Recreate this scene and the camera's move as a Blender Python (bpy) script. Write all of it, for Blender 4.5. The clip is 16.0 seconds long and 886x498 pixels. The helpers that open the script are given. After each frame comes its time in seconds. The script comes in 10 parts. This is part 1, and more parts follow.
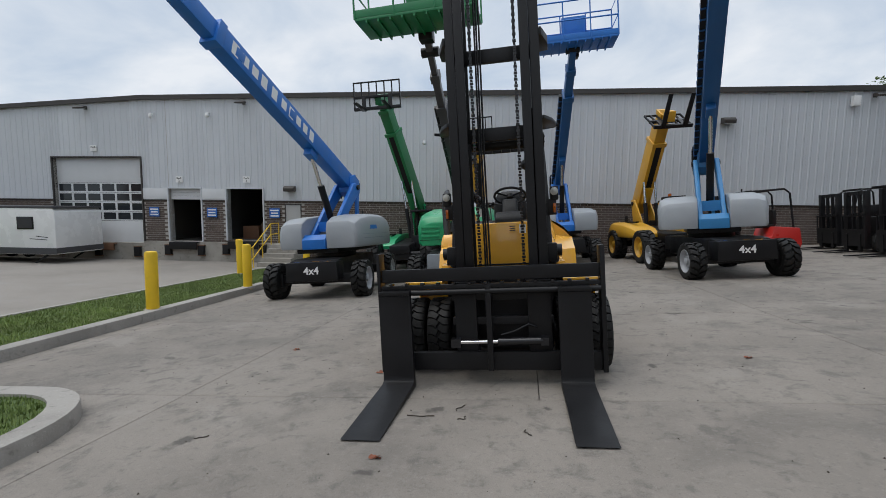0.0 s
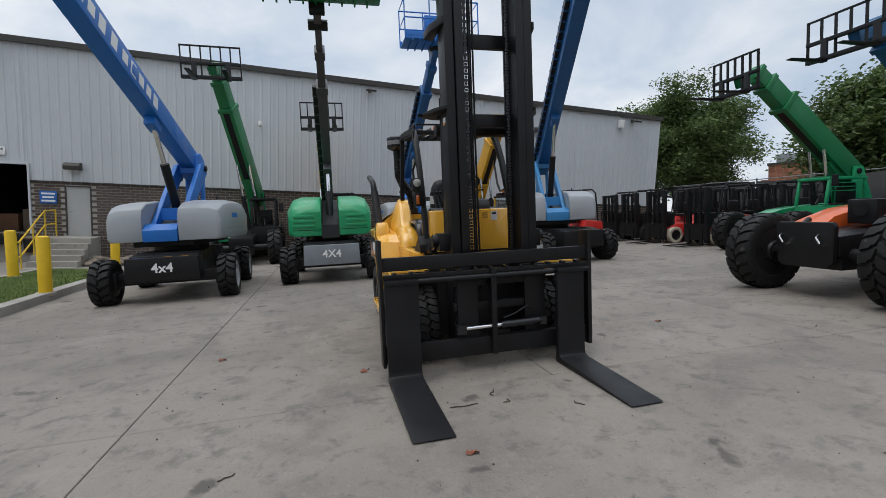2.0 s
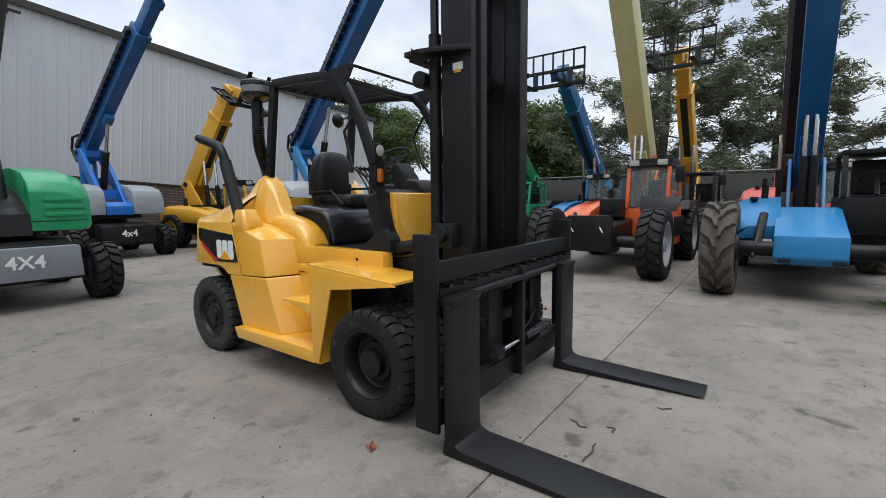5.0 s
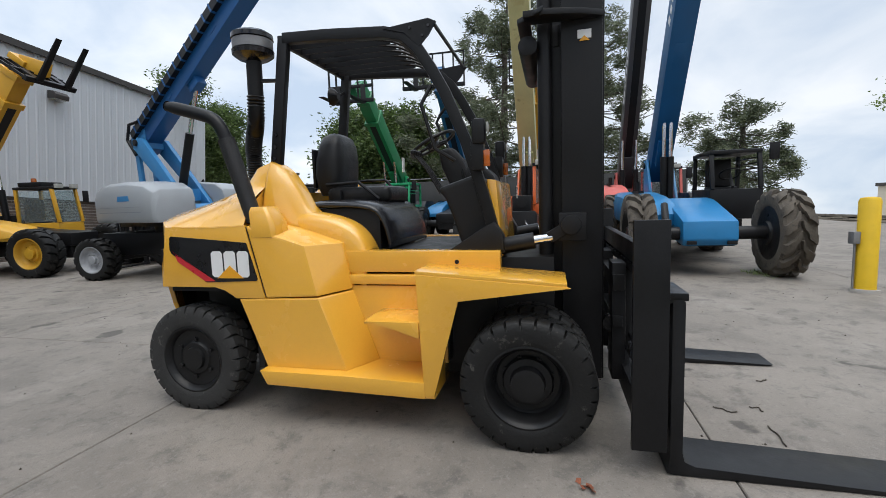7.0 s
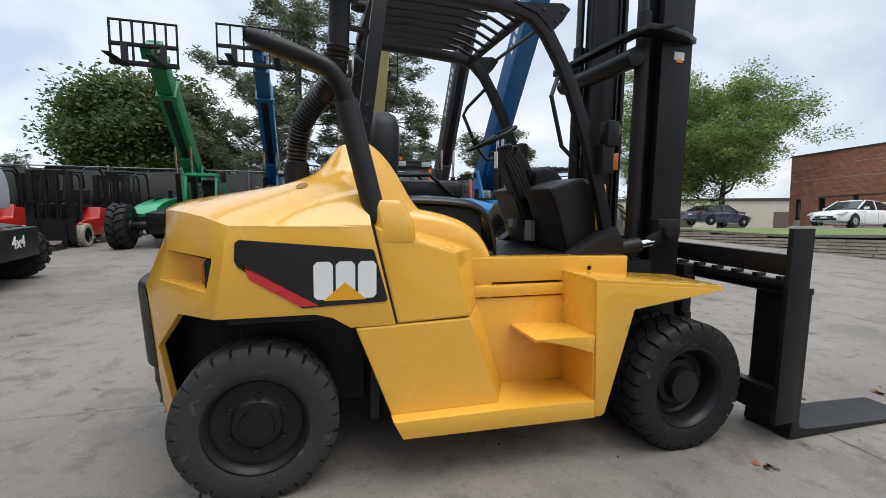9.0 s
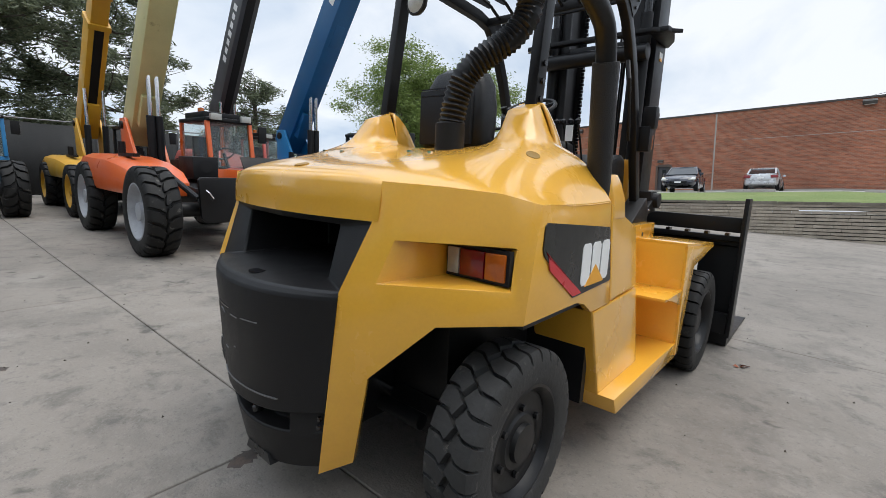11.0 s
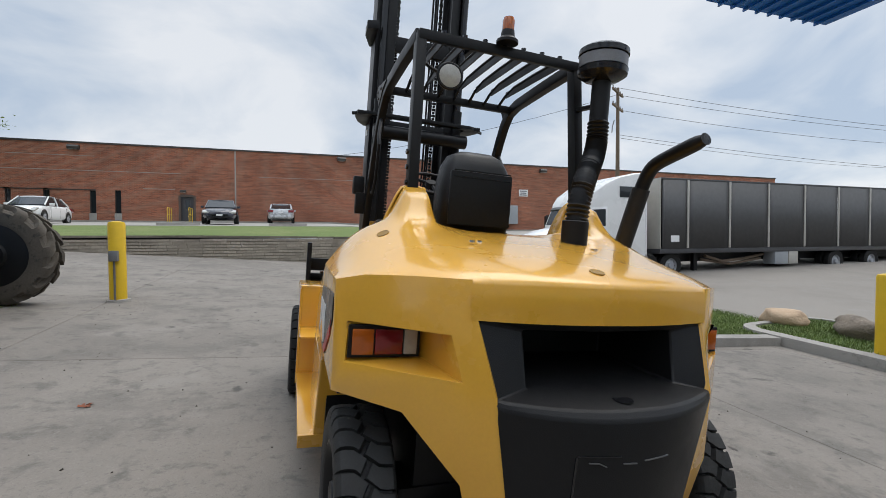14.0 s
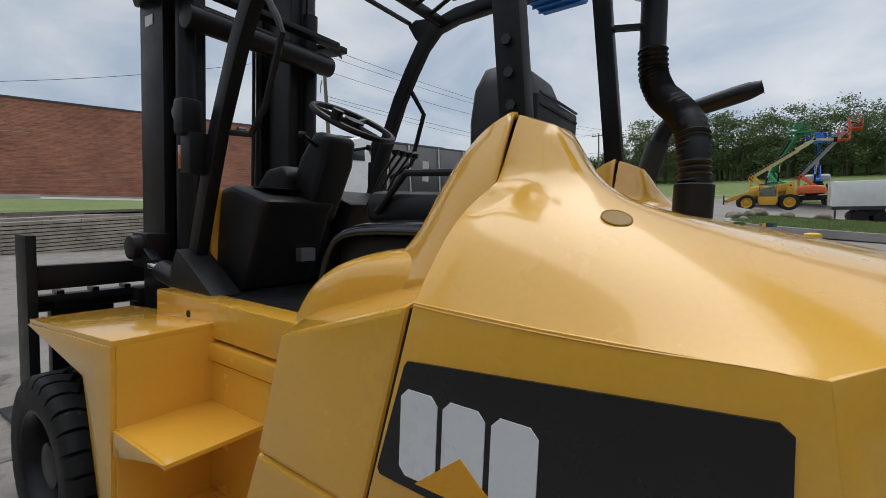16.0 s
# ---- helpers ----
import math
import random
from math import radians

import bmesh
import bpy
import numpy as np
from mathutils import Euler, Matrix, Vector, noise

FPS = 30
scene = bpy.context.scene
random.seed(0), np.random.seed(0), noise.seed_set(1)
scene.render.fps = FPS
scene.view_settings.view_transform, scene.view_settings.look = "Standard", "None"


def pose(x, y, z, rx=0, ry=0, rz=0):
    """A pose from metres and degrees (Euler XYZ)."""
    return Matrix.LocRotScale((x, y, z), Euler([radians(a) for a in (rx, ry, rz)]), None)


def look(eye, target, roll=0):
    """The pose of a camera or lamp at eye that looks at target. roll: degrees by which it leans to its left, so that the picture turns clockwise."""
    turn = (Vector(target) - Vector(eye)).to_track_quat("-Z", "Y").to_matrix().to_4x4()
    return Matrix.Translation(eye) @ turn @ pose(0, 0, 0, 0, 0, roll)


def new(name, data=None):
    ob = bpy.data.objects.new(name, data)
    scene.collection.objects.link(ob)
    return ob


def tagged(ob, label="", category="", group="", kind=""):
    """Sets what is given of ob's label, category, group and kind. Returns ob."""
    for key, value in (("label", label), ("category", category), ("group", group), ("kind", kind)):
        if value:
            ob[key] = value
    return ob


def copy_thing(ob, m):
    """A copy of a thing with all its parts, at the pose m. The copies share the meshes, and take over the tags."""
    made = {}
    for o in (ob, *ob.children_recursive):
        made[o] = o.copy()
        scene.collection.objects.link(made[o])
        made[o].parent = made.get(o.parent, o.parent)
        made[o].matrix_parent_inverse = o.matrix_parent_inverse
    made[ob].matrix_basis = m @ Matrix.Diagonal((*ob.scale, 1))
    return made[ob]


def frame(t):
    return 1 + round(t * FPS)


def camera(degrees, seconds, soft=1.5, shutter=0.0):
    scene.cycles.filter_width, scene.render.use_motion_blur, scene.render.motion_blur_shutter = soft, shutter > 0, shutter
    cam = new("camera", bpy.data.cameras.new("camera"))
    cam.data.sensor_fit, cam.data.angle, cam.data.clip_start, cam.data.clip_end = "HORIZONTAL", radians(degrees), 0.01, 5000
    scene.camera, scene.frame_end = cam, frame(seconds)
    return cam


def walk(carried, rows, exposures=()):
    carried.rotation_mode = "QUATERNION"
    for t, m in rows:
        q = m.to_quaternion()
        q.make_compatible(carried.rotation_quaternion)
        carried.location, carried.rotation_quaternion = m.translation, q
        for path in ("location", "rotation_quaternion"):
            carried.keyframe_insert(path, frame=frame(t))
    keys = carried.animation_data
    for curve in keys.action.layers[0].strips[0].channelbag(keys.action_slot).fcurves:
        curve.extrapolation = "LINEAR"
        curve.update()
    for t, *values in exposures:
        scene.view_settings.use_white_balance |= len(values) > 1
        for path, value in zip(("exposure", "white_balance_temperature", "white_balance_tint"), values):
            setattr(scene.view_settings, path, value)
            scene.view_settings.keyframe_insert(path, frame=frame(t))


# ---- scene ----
cam = camera(88.8, 16.0, soft=0.75)
PATH = [
    (0, (0.120, -4.681, 1.672), (-0.218, -2.720, 1.476), 0.53),
    (0.5, (-0.273, -4.732, 1.652), (-0.425, -2.747, 1.457), 0.71),
    (1, (-0.798, -4.678, 1.599), (-0.745, -2.688, 1.406), 1.15),
    (1.5, (-1.251, -4.671, 1.599), (-0.981, -2.699, 1.400), 1.80),
    (2, (-1.666, -4.478, 1.543), (-1.156, -2.555, 1.339), 2.21),
    (2.5, (-2.095, -4.291, 1.494), (-1.361, -2.444, 1.275), 2.42),
    (3, (-2.434, -3.950, 1.423), (-1.504, -2.196, 1.183), 3.29),
    (3.5, (-2.751, -3.538, 1.360), (-1.631, -1.902, 1.096), 4.80),
    (4, (-2.925, -3.080, 1.335), (-1.626, -1.581, 1.085), 4.96),
    (4.5, (-3.026, -2.545, 1.312), (-1.548, -1.214, 1.097), 4.39),
    (5, (-3.161, -2.034, 1.303), (-1.531, -0.885, 1.153), 3.68),
    (7.5, (-3.470, 0.455, 1.102), (-1.488, 0.701, 1.002), 1.50),
    (8, (-3.389, 1.027, 1.089), (-1.391, 1.013, 0.999), 1.96),
    (8.5, (-3.247, 1.562, 1.085), (-1.270, 1.270, 1.016), 2.15),
    (11, (-1.702, 3.709, 1.077), (-0.409, 2.194, 0.896), 1.06),
    (11.5, (-1.325, 4.030, 1.081), (-0.281, 2.340, 0.850), 1.36),
    (12, (-0.862, 4.215, 1.079), (-0.107, 2.377, 0.846), 1.97),
    (12.5, (-0.362, 4.296, 1.152), (0.092, 2.357, 0.963), 1.24),
    (13, (0.122, 4.381, 1.246), (0.245, 2.388, 1.136), 0.80),
    (13.5, (0.581, 4.247, 1.306), (0.340, 2.262, 1.240), 0.34),
    (14, (0.972, 4.096, 1.367), (0.342, 2.199, 1.320), -0.25),
    (14.5, (1.233, 3.763, 1.370), (0.234, 2.032, 1.311), -0.53),
    (15, (1.435, 3.321, 1.368), (0.142, 1.797, 1.295), -1.31),
    (15.5, (1.531, 2.910, 1.408), (0.023, 1.602, 1.288), -2.30),
    (16, (1.463, 2.305, 1.442), (-0.176, 1.183, 1.210), -2.11),
]
walk(cam, [(t, look(eye, target, roll)) for t, eye, target, roll in PATH],
     exposures=[(0.0, -0.06), (2.0, -0.04), (3.0, 0.04), (4.0, 0.16), (5.0, 0.25), (8.0, 0.32), (11.0, 0.38), (12.0, 0.37), (13.0, 0.24), (14.0, 0.09), (15.0, -0.14), (16.0, -0.20)])

# ---- light: an overcast sky ----
world = bpy.data.worlds.new("sky")
scene.world = world
world.use_nodes = True
wn, wl = world.node_tree.nodes, world.node_tree.links
wn.clear()
wout = wn.new("ShaderNodeOutputWorld")
wbg = wn.new("ShaderNodeBackground")
wbg.inputs["Strength"].default_value = 0.97
wco = wn.new("ShaderNodeTexCoord")
wsep = wn.new("ShaderNodeSeparateXYZ")
wl.new(wco.outputs["Generated"], wsep.inputs[0])
# clouds lie on a high flat layer: divide the direction by its height
wz = wn.new("ShaderNodeMath"); wz.operation = "ADD"; wz.inputs[1].default_value = 0.38
wzm = wn.new("ShaderNodeMath"); wzm.operation = "MAXIMUM"; wzm.inputs[1].default_value = 0.0
wl.new(wsep.outputs["Z"], wzm.inputs[0]); wl.new(wzm.outputs[0], wz.inputs[0])
wdiv = wn.new("ShaderNodeVectorMath"); wdiv.operation = "DIVIDE"
wcomb = wn.new("ShaderNodeCombineXYZ")
for k in range(3):
    wl.new(wz.outputs[0], wcomb.inputs[k])
wl.new(wco.outputs["Generated"], wdiv.inputs[0]); wl.new(wcomb.outputs[0], wdiv.inputs[1])
wno = wn.new("ShaderNodeTexNoise")
wno.inputs["Scale"].default_value = 2.1; wno.inputs["Detail"].default_value = 9.0; wno.inputs["Roughness"].default_value = 0.52
wno.inputs["Distortion"].default_value = 0.4
wl.new(wdiv.outputs[0], wno.inputs["Vector"])
wra = wn.new("ShaderNodeValToRGB")
wra.color_ramp.elements[0].position, wra.color_ramp.elements[0].color = 0.35, (0.50, 0.60, 0.74, 1)
wra.color_ramp.elements[1].position, wra.color_ramp.elements[1].color = 0.64, (0.87, 0.90, 0.94, 1)
wmid = wra.color_ramp.elements.new(0.48); wmid.color = (0.67, 0.74, 0.83, 1)
wl.new(wno.outputs[0], wra.inputs[0])
wsky = wn.new("ShaderNodeTexSky"); wsky.sky_type = "NISHITA"; wsky.sun_disc = False
wsky.sun_elevation, wsky.sun_rotation = radians(70.5), radians(251)
wsc = wn.new("ShaderNodeVectorMath"); wsc.operation = "SCALE"; wsc.inputs["Scale"].default_value = 0.10
wl.new(wsky.outputs[0], wsc.inputs[0])
wcl = wn.new("ShaderNodeMix"); wcl.data_type = "RGBA"; wcl.inputs[0].default_value = 0.88
wl.new(wsc.outputs[0], wcl.inputs[6]); wl.new(wra.outputs[0], wcl.inputs[7])
# an overcast sky is brightest overhead
wze = wn.new("ShaderNodeMapRange"); wze.interpolation_type = "SMOOTHSTEP"
wze.inputs["From Min"].default_value, wze.inputs["From Max"].default_value = 0.40, 0.95
wze.inputs["To Min"].default_value, wze.inputs["To Max"].default_value = 1.0, 1.95
wl.new(wsep.outputs["Z"], wze.inputs[0])
wmu = wn.new("ShaderNodeVectorMath"); wmu.operation = "SCALE"
wl.new(wcl.outputs[2], wmu.inputs[0]); wl.new(wze.outputs[0], wmu.inputs["Scale"])
# and brighter on the sun's side than away from it
wno_s = wn.new("ShaderNodeMapRange")
wno_s.inputs["From Min"].default_value, wno_s.inputs["From Max"].default_value = -0.85, 0.85
wno_s.inputs["To Min"].default_value, wno_s.inputs["To Max"].default_value = 0.94, 1.10
wl.new(wsep.outputs["Y"], wno_s.inputs[0])
wside = wn.new("ShaderNodeVectorMath"); wside.operation = "SCALE"
wl.new(wmu.outputs[0], wside.inputs[0]); wl.new(wno_s.outputs[0], wside.inputs["Scale"])
wl.new(wside.outputs[0], wbg.inputs["Color"])
wl.new(wbg.outputs[0], wout.inputs[0])

sun_data = bpy.data.lights.new("sun", "SUN")
sun_data.energy, sun_data.angle, sun_data.color = 1.4, radians(50), (1.0, 0.95, 0.87)
sun = new("sun", sun_data)
sun.matrix_world = look((0, 0, 60), (20, 7, 0))

# ---- the lot: a plane that rises to the east and the south ----
LOT = Matrix(((0.9975, 0.0015, -0.0707, 0), (0.0015, 0.9991, 0.0418, 0), (0.0707, -0.0418, 0.9966, 0), (0, 0, 0, 1)))


def lot(x, y, z=0.0, yaw=0.0):
    """A pose on the sloping lot."""
    return LOT @ pose(x, y, z, 0, 0, yaw)


def ground_z(x, y):
    """The height of the ground, world coordinates: the lot's plane, levelling out to the west."""
    xc, yc = min(max(x, -6.5), 22.0), min(max(y, -13.5), 17.0)
    z = 0.0709 * xc - 0.0419 * yc
    if x < -6.5:
        z += min(-(x + 6.5), 40.0) * 0.017 * min(max((8.0 - y) / 8.0, 0.0), 1.0)
    if x < -25.0:
        # the far yard dips, then climbs to the field
        z -= min(-(x + 25.0), 28.0) * 0.028 * min(max((y + 8.0) / 10.0, 0.0), 1.0)
    if x < -53.0:
        z += (0.4 - z) * min(-(x + 53.0) / 9.0, 1.0)
    return z


# ---- geometry helpers ----
class Shape:
    """Collects faces for one mesh."""

    def __init__(self):
        self.v, self.f = [], []

    def add(self, verts, faces, m=None):
        n = len(self.v)
        self.v += [tuple(m @ Vector(p)) if m else tuple(p) for p in verts]
        self.f += [tuple(n + i for i in f) for f in faces]
        return self

    def box(self, x0, x1, y0, y1, z0, z1, m=None):
        v = [(x, y, z) for x in (x0, x1) for y in (y0, y1) for z in (z0, z1)]
        return self.add(v, [(0, 1, 3, 2), (4, 6, 7, 5), (0, 4, 5, 1), (2, 3, 7, 6), (0, 2, 6, 4), (1, 5, 7, 3)], m)

    def prism(self, poly, axis, a, b, m=None):
        """A polygon pushed along an axis from a to b; its points are the two other coordinates in order."""
        k = "xyz".index(axis)
        put = lambda p, c: tuple(np.insert(np.array(p, float), k, c))
        area = sum(p[0] * q[1] - q[0] * p[1] for p, q in zip(poly, poly[1:] + poly[:1]))
        if (area < 0) != (k == 1):
            poly = poly[::-1]
        n = len(poly)
        v = [put(p, min(a, b)) for p in poly] + [put(p, max(a, b)) for p in poly]
        f = [tuple(range(n))[::-1], tuple(range(n, 2 * n))] + [(i, (i + 1) % n, n + (i + 1) % n, n + i) for i in range(n)]
        return self.add(v, f, m)

    def rings(self, rings, closed=True, caps=True, m=None):
        """Skins a row of rings with equal counts of points."""
        n = len(rings[0])
        v = [p for r in rings for p in r]
        f = []
        for k in range(len(rings) - 1):
            for i in range(n if closed else n - 1):
                j = (i + 1) % n
                f.append((k * n + i, k * n + j, (k + 1) * n + j, (k + 1) * n + i))
        if caps:
            f += [tuple(range(n))[::-1], tuple(range((len(rings) - 1) * n, len(rings) * n))]
        return self.add(v, f, m)

    def tube(self, points, r, n=8, caps=True, m=None):
        """A round bar along points; r one radius or one a point."""
        pts = [Vector(p) for p in points]
        rs = r if isinstance(r, (list, tuple)) else [r] * len(pts)
        rings, up = [], None
        for i, p in enumerate(pts):
            d = (pts[min(i + 1, len(pts) - 1)] - pts[max(i - 1, 0)]).normalized()
            if up is None:
                up = Vector((0, 0, 1)) if abs(d.z) < 0.9 else Vector((1, 0, 0))
            side = d.cross(up).normalized()
            up = side.cross(d).normalized()
            rings.append([tuple(p + rs[i] * (math.cos(2 * math.pi * k / n) * side + math.sin(2 * math.pi * k / n) * up)) for k in range(n)])
        return self.rings(rings, True, caps, m)

    def lathe(self, profile, axis="x", n=24, at=(0, 0, 0), m=None, caps=True):
        """Turns (radius, height) pairs round an axis."""
        k = "xyz".index(axis)
        rings = []
        for r, h in profile:
            ring = []
            for i in range(n):
                a = 2 * math.pi * i / n
                p = [r * math.cos(a), r * math.sin(a)]
                p.insert(k, h)
                ring.append(tuple(p[j] + at[j] for j in range(3)))
            rings.append(ring)
        if k == 1:
            rings = [r[::-1] for r in rings]
        return self.rings(rings, True, caps, m)

    def bar(self, p, q, w, h, m=None):
        """A rectangular bar from p to q, w across and h high."""
        p, q = Vector(p), Vector(q)
        d = (q - p).normalized()
        up = Vector((0, 0, 1)) if abs(d.z) < 0.95 else Vector((0, 1, 0))
        s = d.cross(up).normalized()
        u = s.cross(d).normalized()
        ring = lambda c: [tuple(c + a * s * w / 2 + b * u * h / 2) for a, b in ((-1, -1), (1, -1), (1, 1), (-1, 1))]
        return self.rings([ring(p), ring(q)], True, True, m)

    def mesh(self, name, bevel=0.0, segments=2, sharp=32, smooth=True):
        me = bpy.data.meshes.new(name)
        me.from_pydata(self.v, [], self.f)
        if bevel:
            bm = bmesh.new()
            bm.from_mesh(me)
            bmesh.ops.recalc_face_normals(bm, faces=bm.faces)
            es = [e for e in bm.edges if len(e.link_faces) == 2 and e.calc_face_angle(0) > radians(28)]
            bmesh.ops.bevel(bm, geom=es, offset=bevel, segments=segments, affect="EDGES", profile=0.6, clamp_overlap=True)
            bm.to_mesh(me)
            bm.free()
        if smooth:
            me.polygons.foreach_set("use_smooth", [True] * len(me.polygons))
            me.set_sharp_from_angle(angle=radians(sharp))
        return me


def part(name, shape, material, parent=None, label="", bevel=0.0, segments=2, sharp=32, m=None, smooth=True):
    """Links one mesh under a thing or a part."""
    me = shape.mesh(name, bevel, segments, sharp, smooth) if isinstance(shape, Shape) else shape
    if not me.materials:
        me.materials.append(material)
    ob = new(name, me)
    if parent:
        ob.parent = parent
    if m:
        ob.matrix_basis = m
    if label:
        ob["label"] = label
    return ob


def thing(name, m, label, category, group="", kind=""):
    """An empty at the base of a thing."""
    ob = new(name)
    ob.empty_display_size = 0.2
    ob.matrix_basis = m
    return tagged(ob, label, category, group, kind)


def structure(name, shape, material, label, category="structure", bevel=0.0, m=None, sharp=32, smooth=True):
    ob = part(name, shape, material, None, label, bevel, m=m, sharp=sharp, smooth=smooth)
    return tagged(ob, label, category, kind="structure")


# ---- materials ----
def paint(name, color, rough=0.5, metal=0.0, scale=6.0, vary=0.12, bump=0.0, fine=120.0, coat=0.0, wear=None, wear_at=0.62, place="object", random_by=0.0, rvary=0.12):
    """A surface with colour that varies at two scales, gloss that varies, fine relief and, where given, worn patches of another colour."""
    mat = bpy.data.materials.new(name)
    mat.use_nodes = True
    n, l = mat.node_tree.nodes, mat.node_tree.links
    b = n["Principled BSDF"]
    co = n.new("ShaderNodeNewGeometry" if place == "world" else "ShaderNodeTexCoord")
    vec = co.outputs["Position" if place == "world" else "Object"]
    big = n.new("ShaderNodeTexNoise"); big.inputs["Scale"].default_value = scale; big.inputs["Detail"].default_value = 6; big.inputs["Roughness"].default_value = 0.6
    small = n.new("ShaderNodeTexNoise"); small.inputs["Scale"].default_value = fine; small.inputs["Detail"].default_value = 3
    l.new(vec, big.inputs["Vector"]); l.new(vec, small.inputs["Vector"])
    mixv = n.new("ShaderNodeMix"); mixv.data_type = "FLOAT"; mixv.inputs[0].default_value = 0.35
    l.new(big.outputs[0], mixv.inputs[2]); l.new(small.outputs[0], mixv.inputs[3])
    rng = n.new("ShaderNodeMapRange")
    rng.inputs["From Min"].default_value, rng.inputs["From Max"].default_value = 0.3, 0.7
    rng.inputs["To Min"].default_value, rng.inputs["To Max"].default_value = 1 - vary, 1 + vary
    l.new(mixv.outputs[0], rng.inputs[0])
    value = rng.outputs[0]
    if random_by:
        info = n.new("ShaderNodeObjectInfo")
        r2 = n.new("ShaderNodeMapRange"); r2.inputs["To Min"].default_value, r2.inputs["To Max"].default_value = 1 - random_by, 1 + random_by
        l.new(info.outputs["Random"], r2.inputs[0])
        mul = n.new("ShaderNodeMath"); mul.operation = "MULTIPLY"
        l.new(value, mul.inputs[0]); l.new(r2.outputs[0], mul.inputs[1])
        value = mul.outputs[0]
    sc = n.new("ShaderNodeVectorMath"); sc.operation = "SCALE"; sc.inputs[0].default_value = color
    l.new(value, sc.inputs["Scale"])
    col = sc.outputs[0]
    if wear:
        wn2 = n.new("ShaderNodeTexNoise"); wn2.inputs["Scale"].default_value = scale * 2.3; wn2.inputs["Detail"].default_value = 10; wn2.inputs["Roughness"].default_value = 0.68
        l.new(vec, wn2.inputs["Vector"])
        st = n.new("ShaderNodeMapRange"); st.inputs["From Min"].default_value, st.inputs["From Max"].default_value = wear_at, wear_at + 0.1
        l.new(wn2.outputs[0], st.inputs[0])
        mx = n.new("ShaderNodeMix"); mx.data_type = "RGBA"
        mx.inputs[7].default_value = (*wear, 1)
        l.new(st.outputs[0], mx.inputs[0]); l.new(col, mx.inputs[6])
        col = mx.outputs[2]
    l.new(col, b.inputs["Base Color"])
    rr = n.new("ShaderNodeMapRange"); rr.inputs["From Min"].default_value, rr.inputs["From Max"].default_value = 0.3, 0.7
    rr.inputs["To Min"].default_value, rr.inputs["To Max"].default_value = max(rough - rvary, 0.03), min(rough + rvary, 1)
    l.new(big.outputs[0], rr.inputs[0]); l.new(rr.outputs[0], b.inputs["Roughness"])
    b.inputs["Metallic"].default_value = metal
    if coat:
        b.inputs["Coat Weight"].default_value, b.inputs["Coat Roughness"].default_value = coat, 0.08
    if bump:
        bp = n.new("ShaderNodeBump"); bp.inputs["Strength"].default_value = bump; bp.inputs["Distance"].default_value = 0.01
        l.new(small.outputs[0], bp.inputs["Height"]); l.new(bp.outputs[0], b.inputs["Normal"])
    return mat


def glass(name, color, rough=0.02):
    mat = bpy.data.materials.new(name)
    mat.use_nodes = True
    b = mat.node_tree.nodes["Principled BSDF"]
    b.inputs["Base Color"].default_value = (*color, 1)
    b.inputs["Roughness"].default_value = rough
    b.inputs["Transmission Weight"].default_value = 0.92
    b.inputs["IOR"].default_value = 1.15
    return mat

yellow = paint("yellow_machine_paint", (0.80, 0.415, 0.045), 0.25, scale=1.7, vary=0.05, fine=90, coat=0.8, rvary=0.06)
yellow_tele = paint("amber_telehandler_paint", (0.62, 0.33, 0.025), 0.4, scale=2.0, vary=0.1, coat=0.2, wear=(0.12, 0.08, 0.04), wear_at=0.72)
black = paint("black_painted_steel", (0.010, 0.010, 0.011), 0.42, scale=3.0, vary=0.25, bump=0.05, fine=70)
black_gloss = paint("black_gloss_trim", (0.012, 0.012, 0.014), 0.22, scale=4.0, vary=0.1, rvary=0.05)
charcoal = paint("charcoal_cast_plastic", (0.0115, 0.0112, 0.0118), 0.46, scale=3.0, vary=0.12, bump=0.12, fine=260)
vinyl = paint("black_seat_vinyl", (0.011, 0.011, 0.012), 0.40, scale=9.0, vary=0.15, bump=0.15, fine=330)
rubber = paint("tyre_rubber", (0.014, 0.0138, 0.0135), 0.62, scale=5.0, vary=0.28, bump=0.2, fine=60, wear=(0.10, 0.094, 0.084), wear_at=0.60)
rubber_grey = paint("worn_grey_tread_rubber", (0.026, 0.0255, 0.0248), 0.75, scale=5.0, vary=0.3, bump=0.25, fine=60, wear=(0.12, 0.112, 0.10), wear_at=0.6)
rubber_dusty = paint("dusty_tyre_rubber", (0.085, 0.072, 0.057), 0.9, scale=4.0, vary=0.35, bump=0.2, fine=50, wear=(0.035, 0.032, 0.03), wear_at=0.55)
rubber_white = paint("non_marking_tyre", (0.42, 0.38, 0.30), 0.85, scale=6.0, vary=0.2, wear=(0.16, 0.14, 0.11), wear_at=0.6)
rim_black = paint("black_rim_paint", (0.011, 0.011, 0.0115), 0.38, scale=8.0, vary=0.3)
rim_grey = paint("grey_rim_paint", (0.33, 0.34, 0.36), 0.45, scale=6.0, vary=0.2, wear=(0.12, 0.1, 0.08), wear_at=0.66)
rim_yellow = paint("yellow_rim_paint", (0.55, 0.30, 0.02), 0.5, scale=6.0, vary=0.2)
chrome = paint("chromed_rod", (0.75, 0.75, 0.76), 0.14, metal=1.0, scale=9.0, vary=0.06, rvary=0.06)
steel_grey = paint("bare_grey_steel", (0.22, 0.22, 0.225), 0.45, metal=0.6, scale=5.0, vary=0.2)
blue_dark = paint("blue_lift_paint", (0.009, 0.092, 0.27), 0.45, scale=1.6, vary=0.14, coat=0.04, wear=(0.05, 0.07, 0.11), wear_at=0.74)
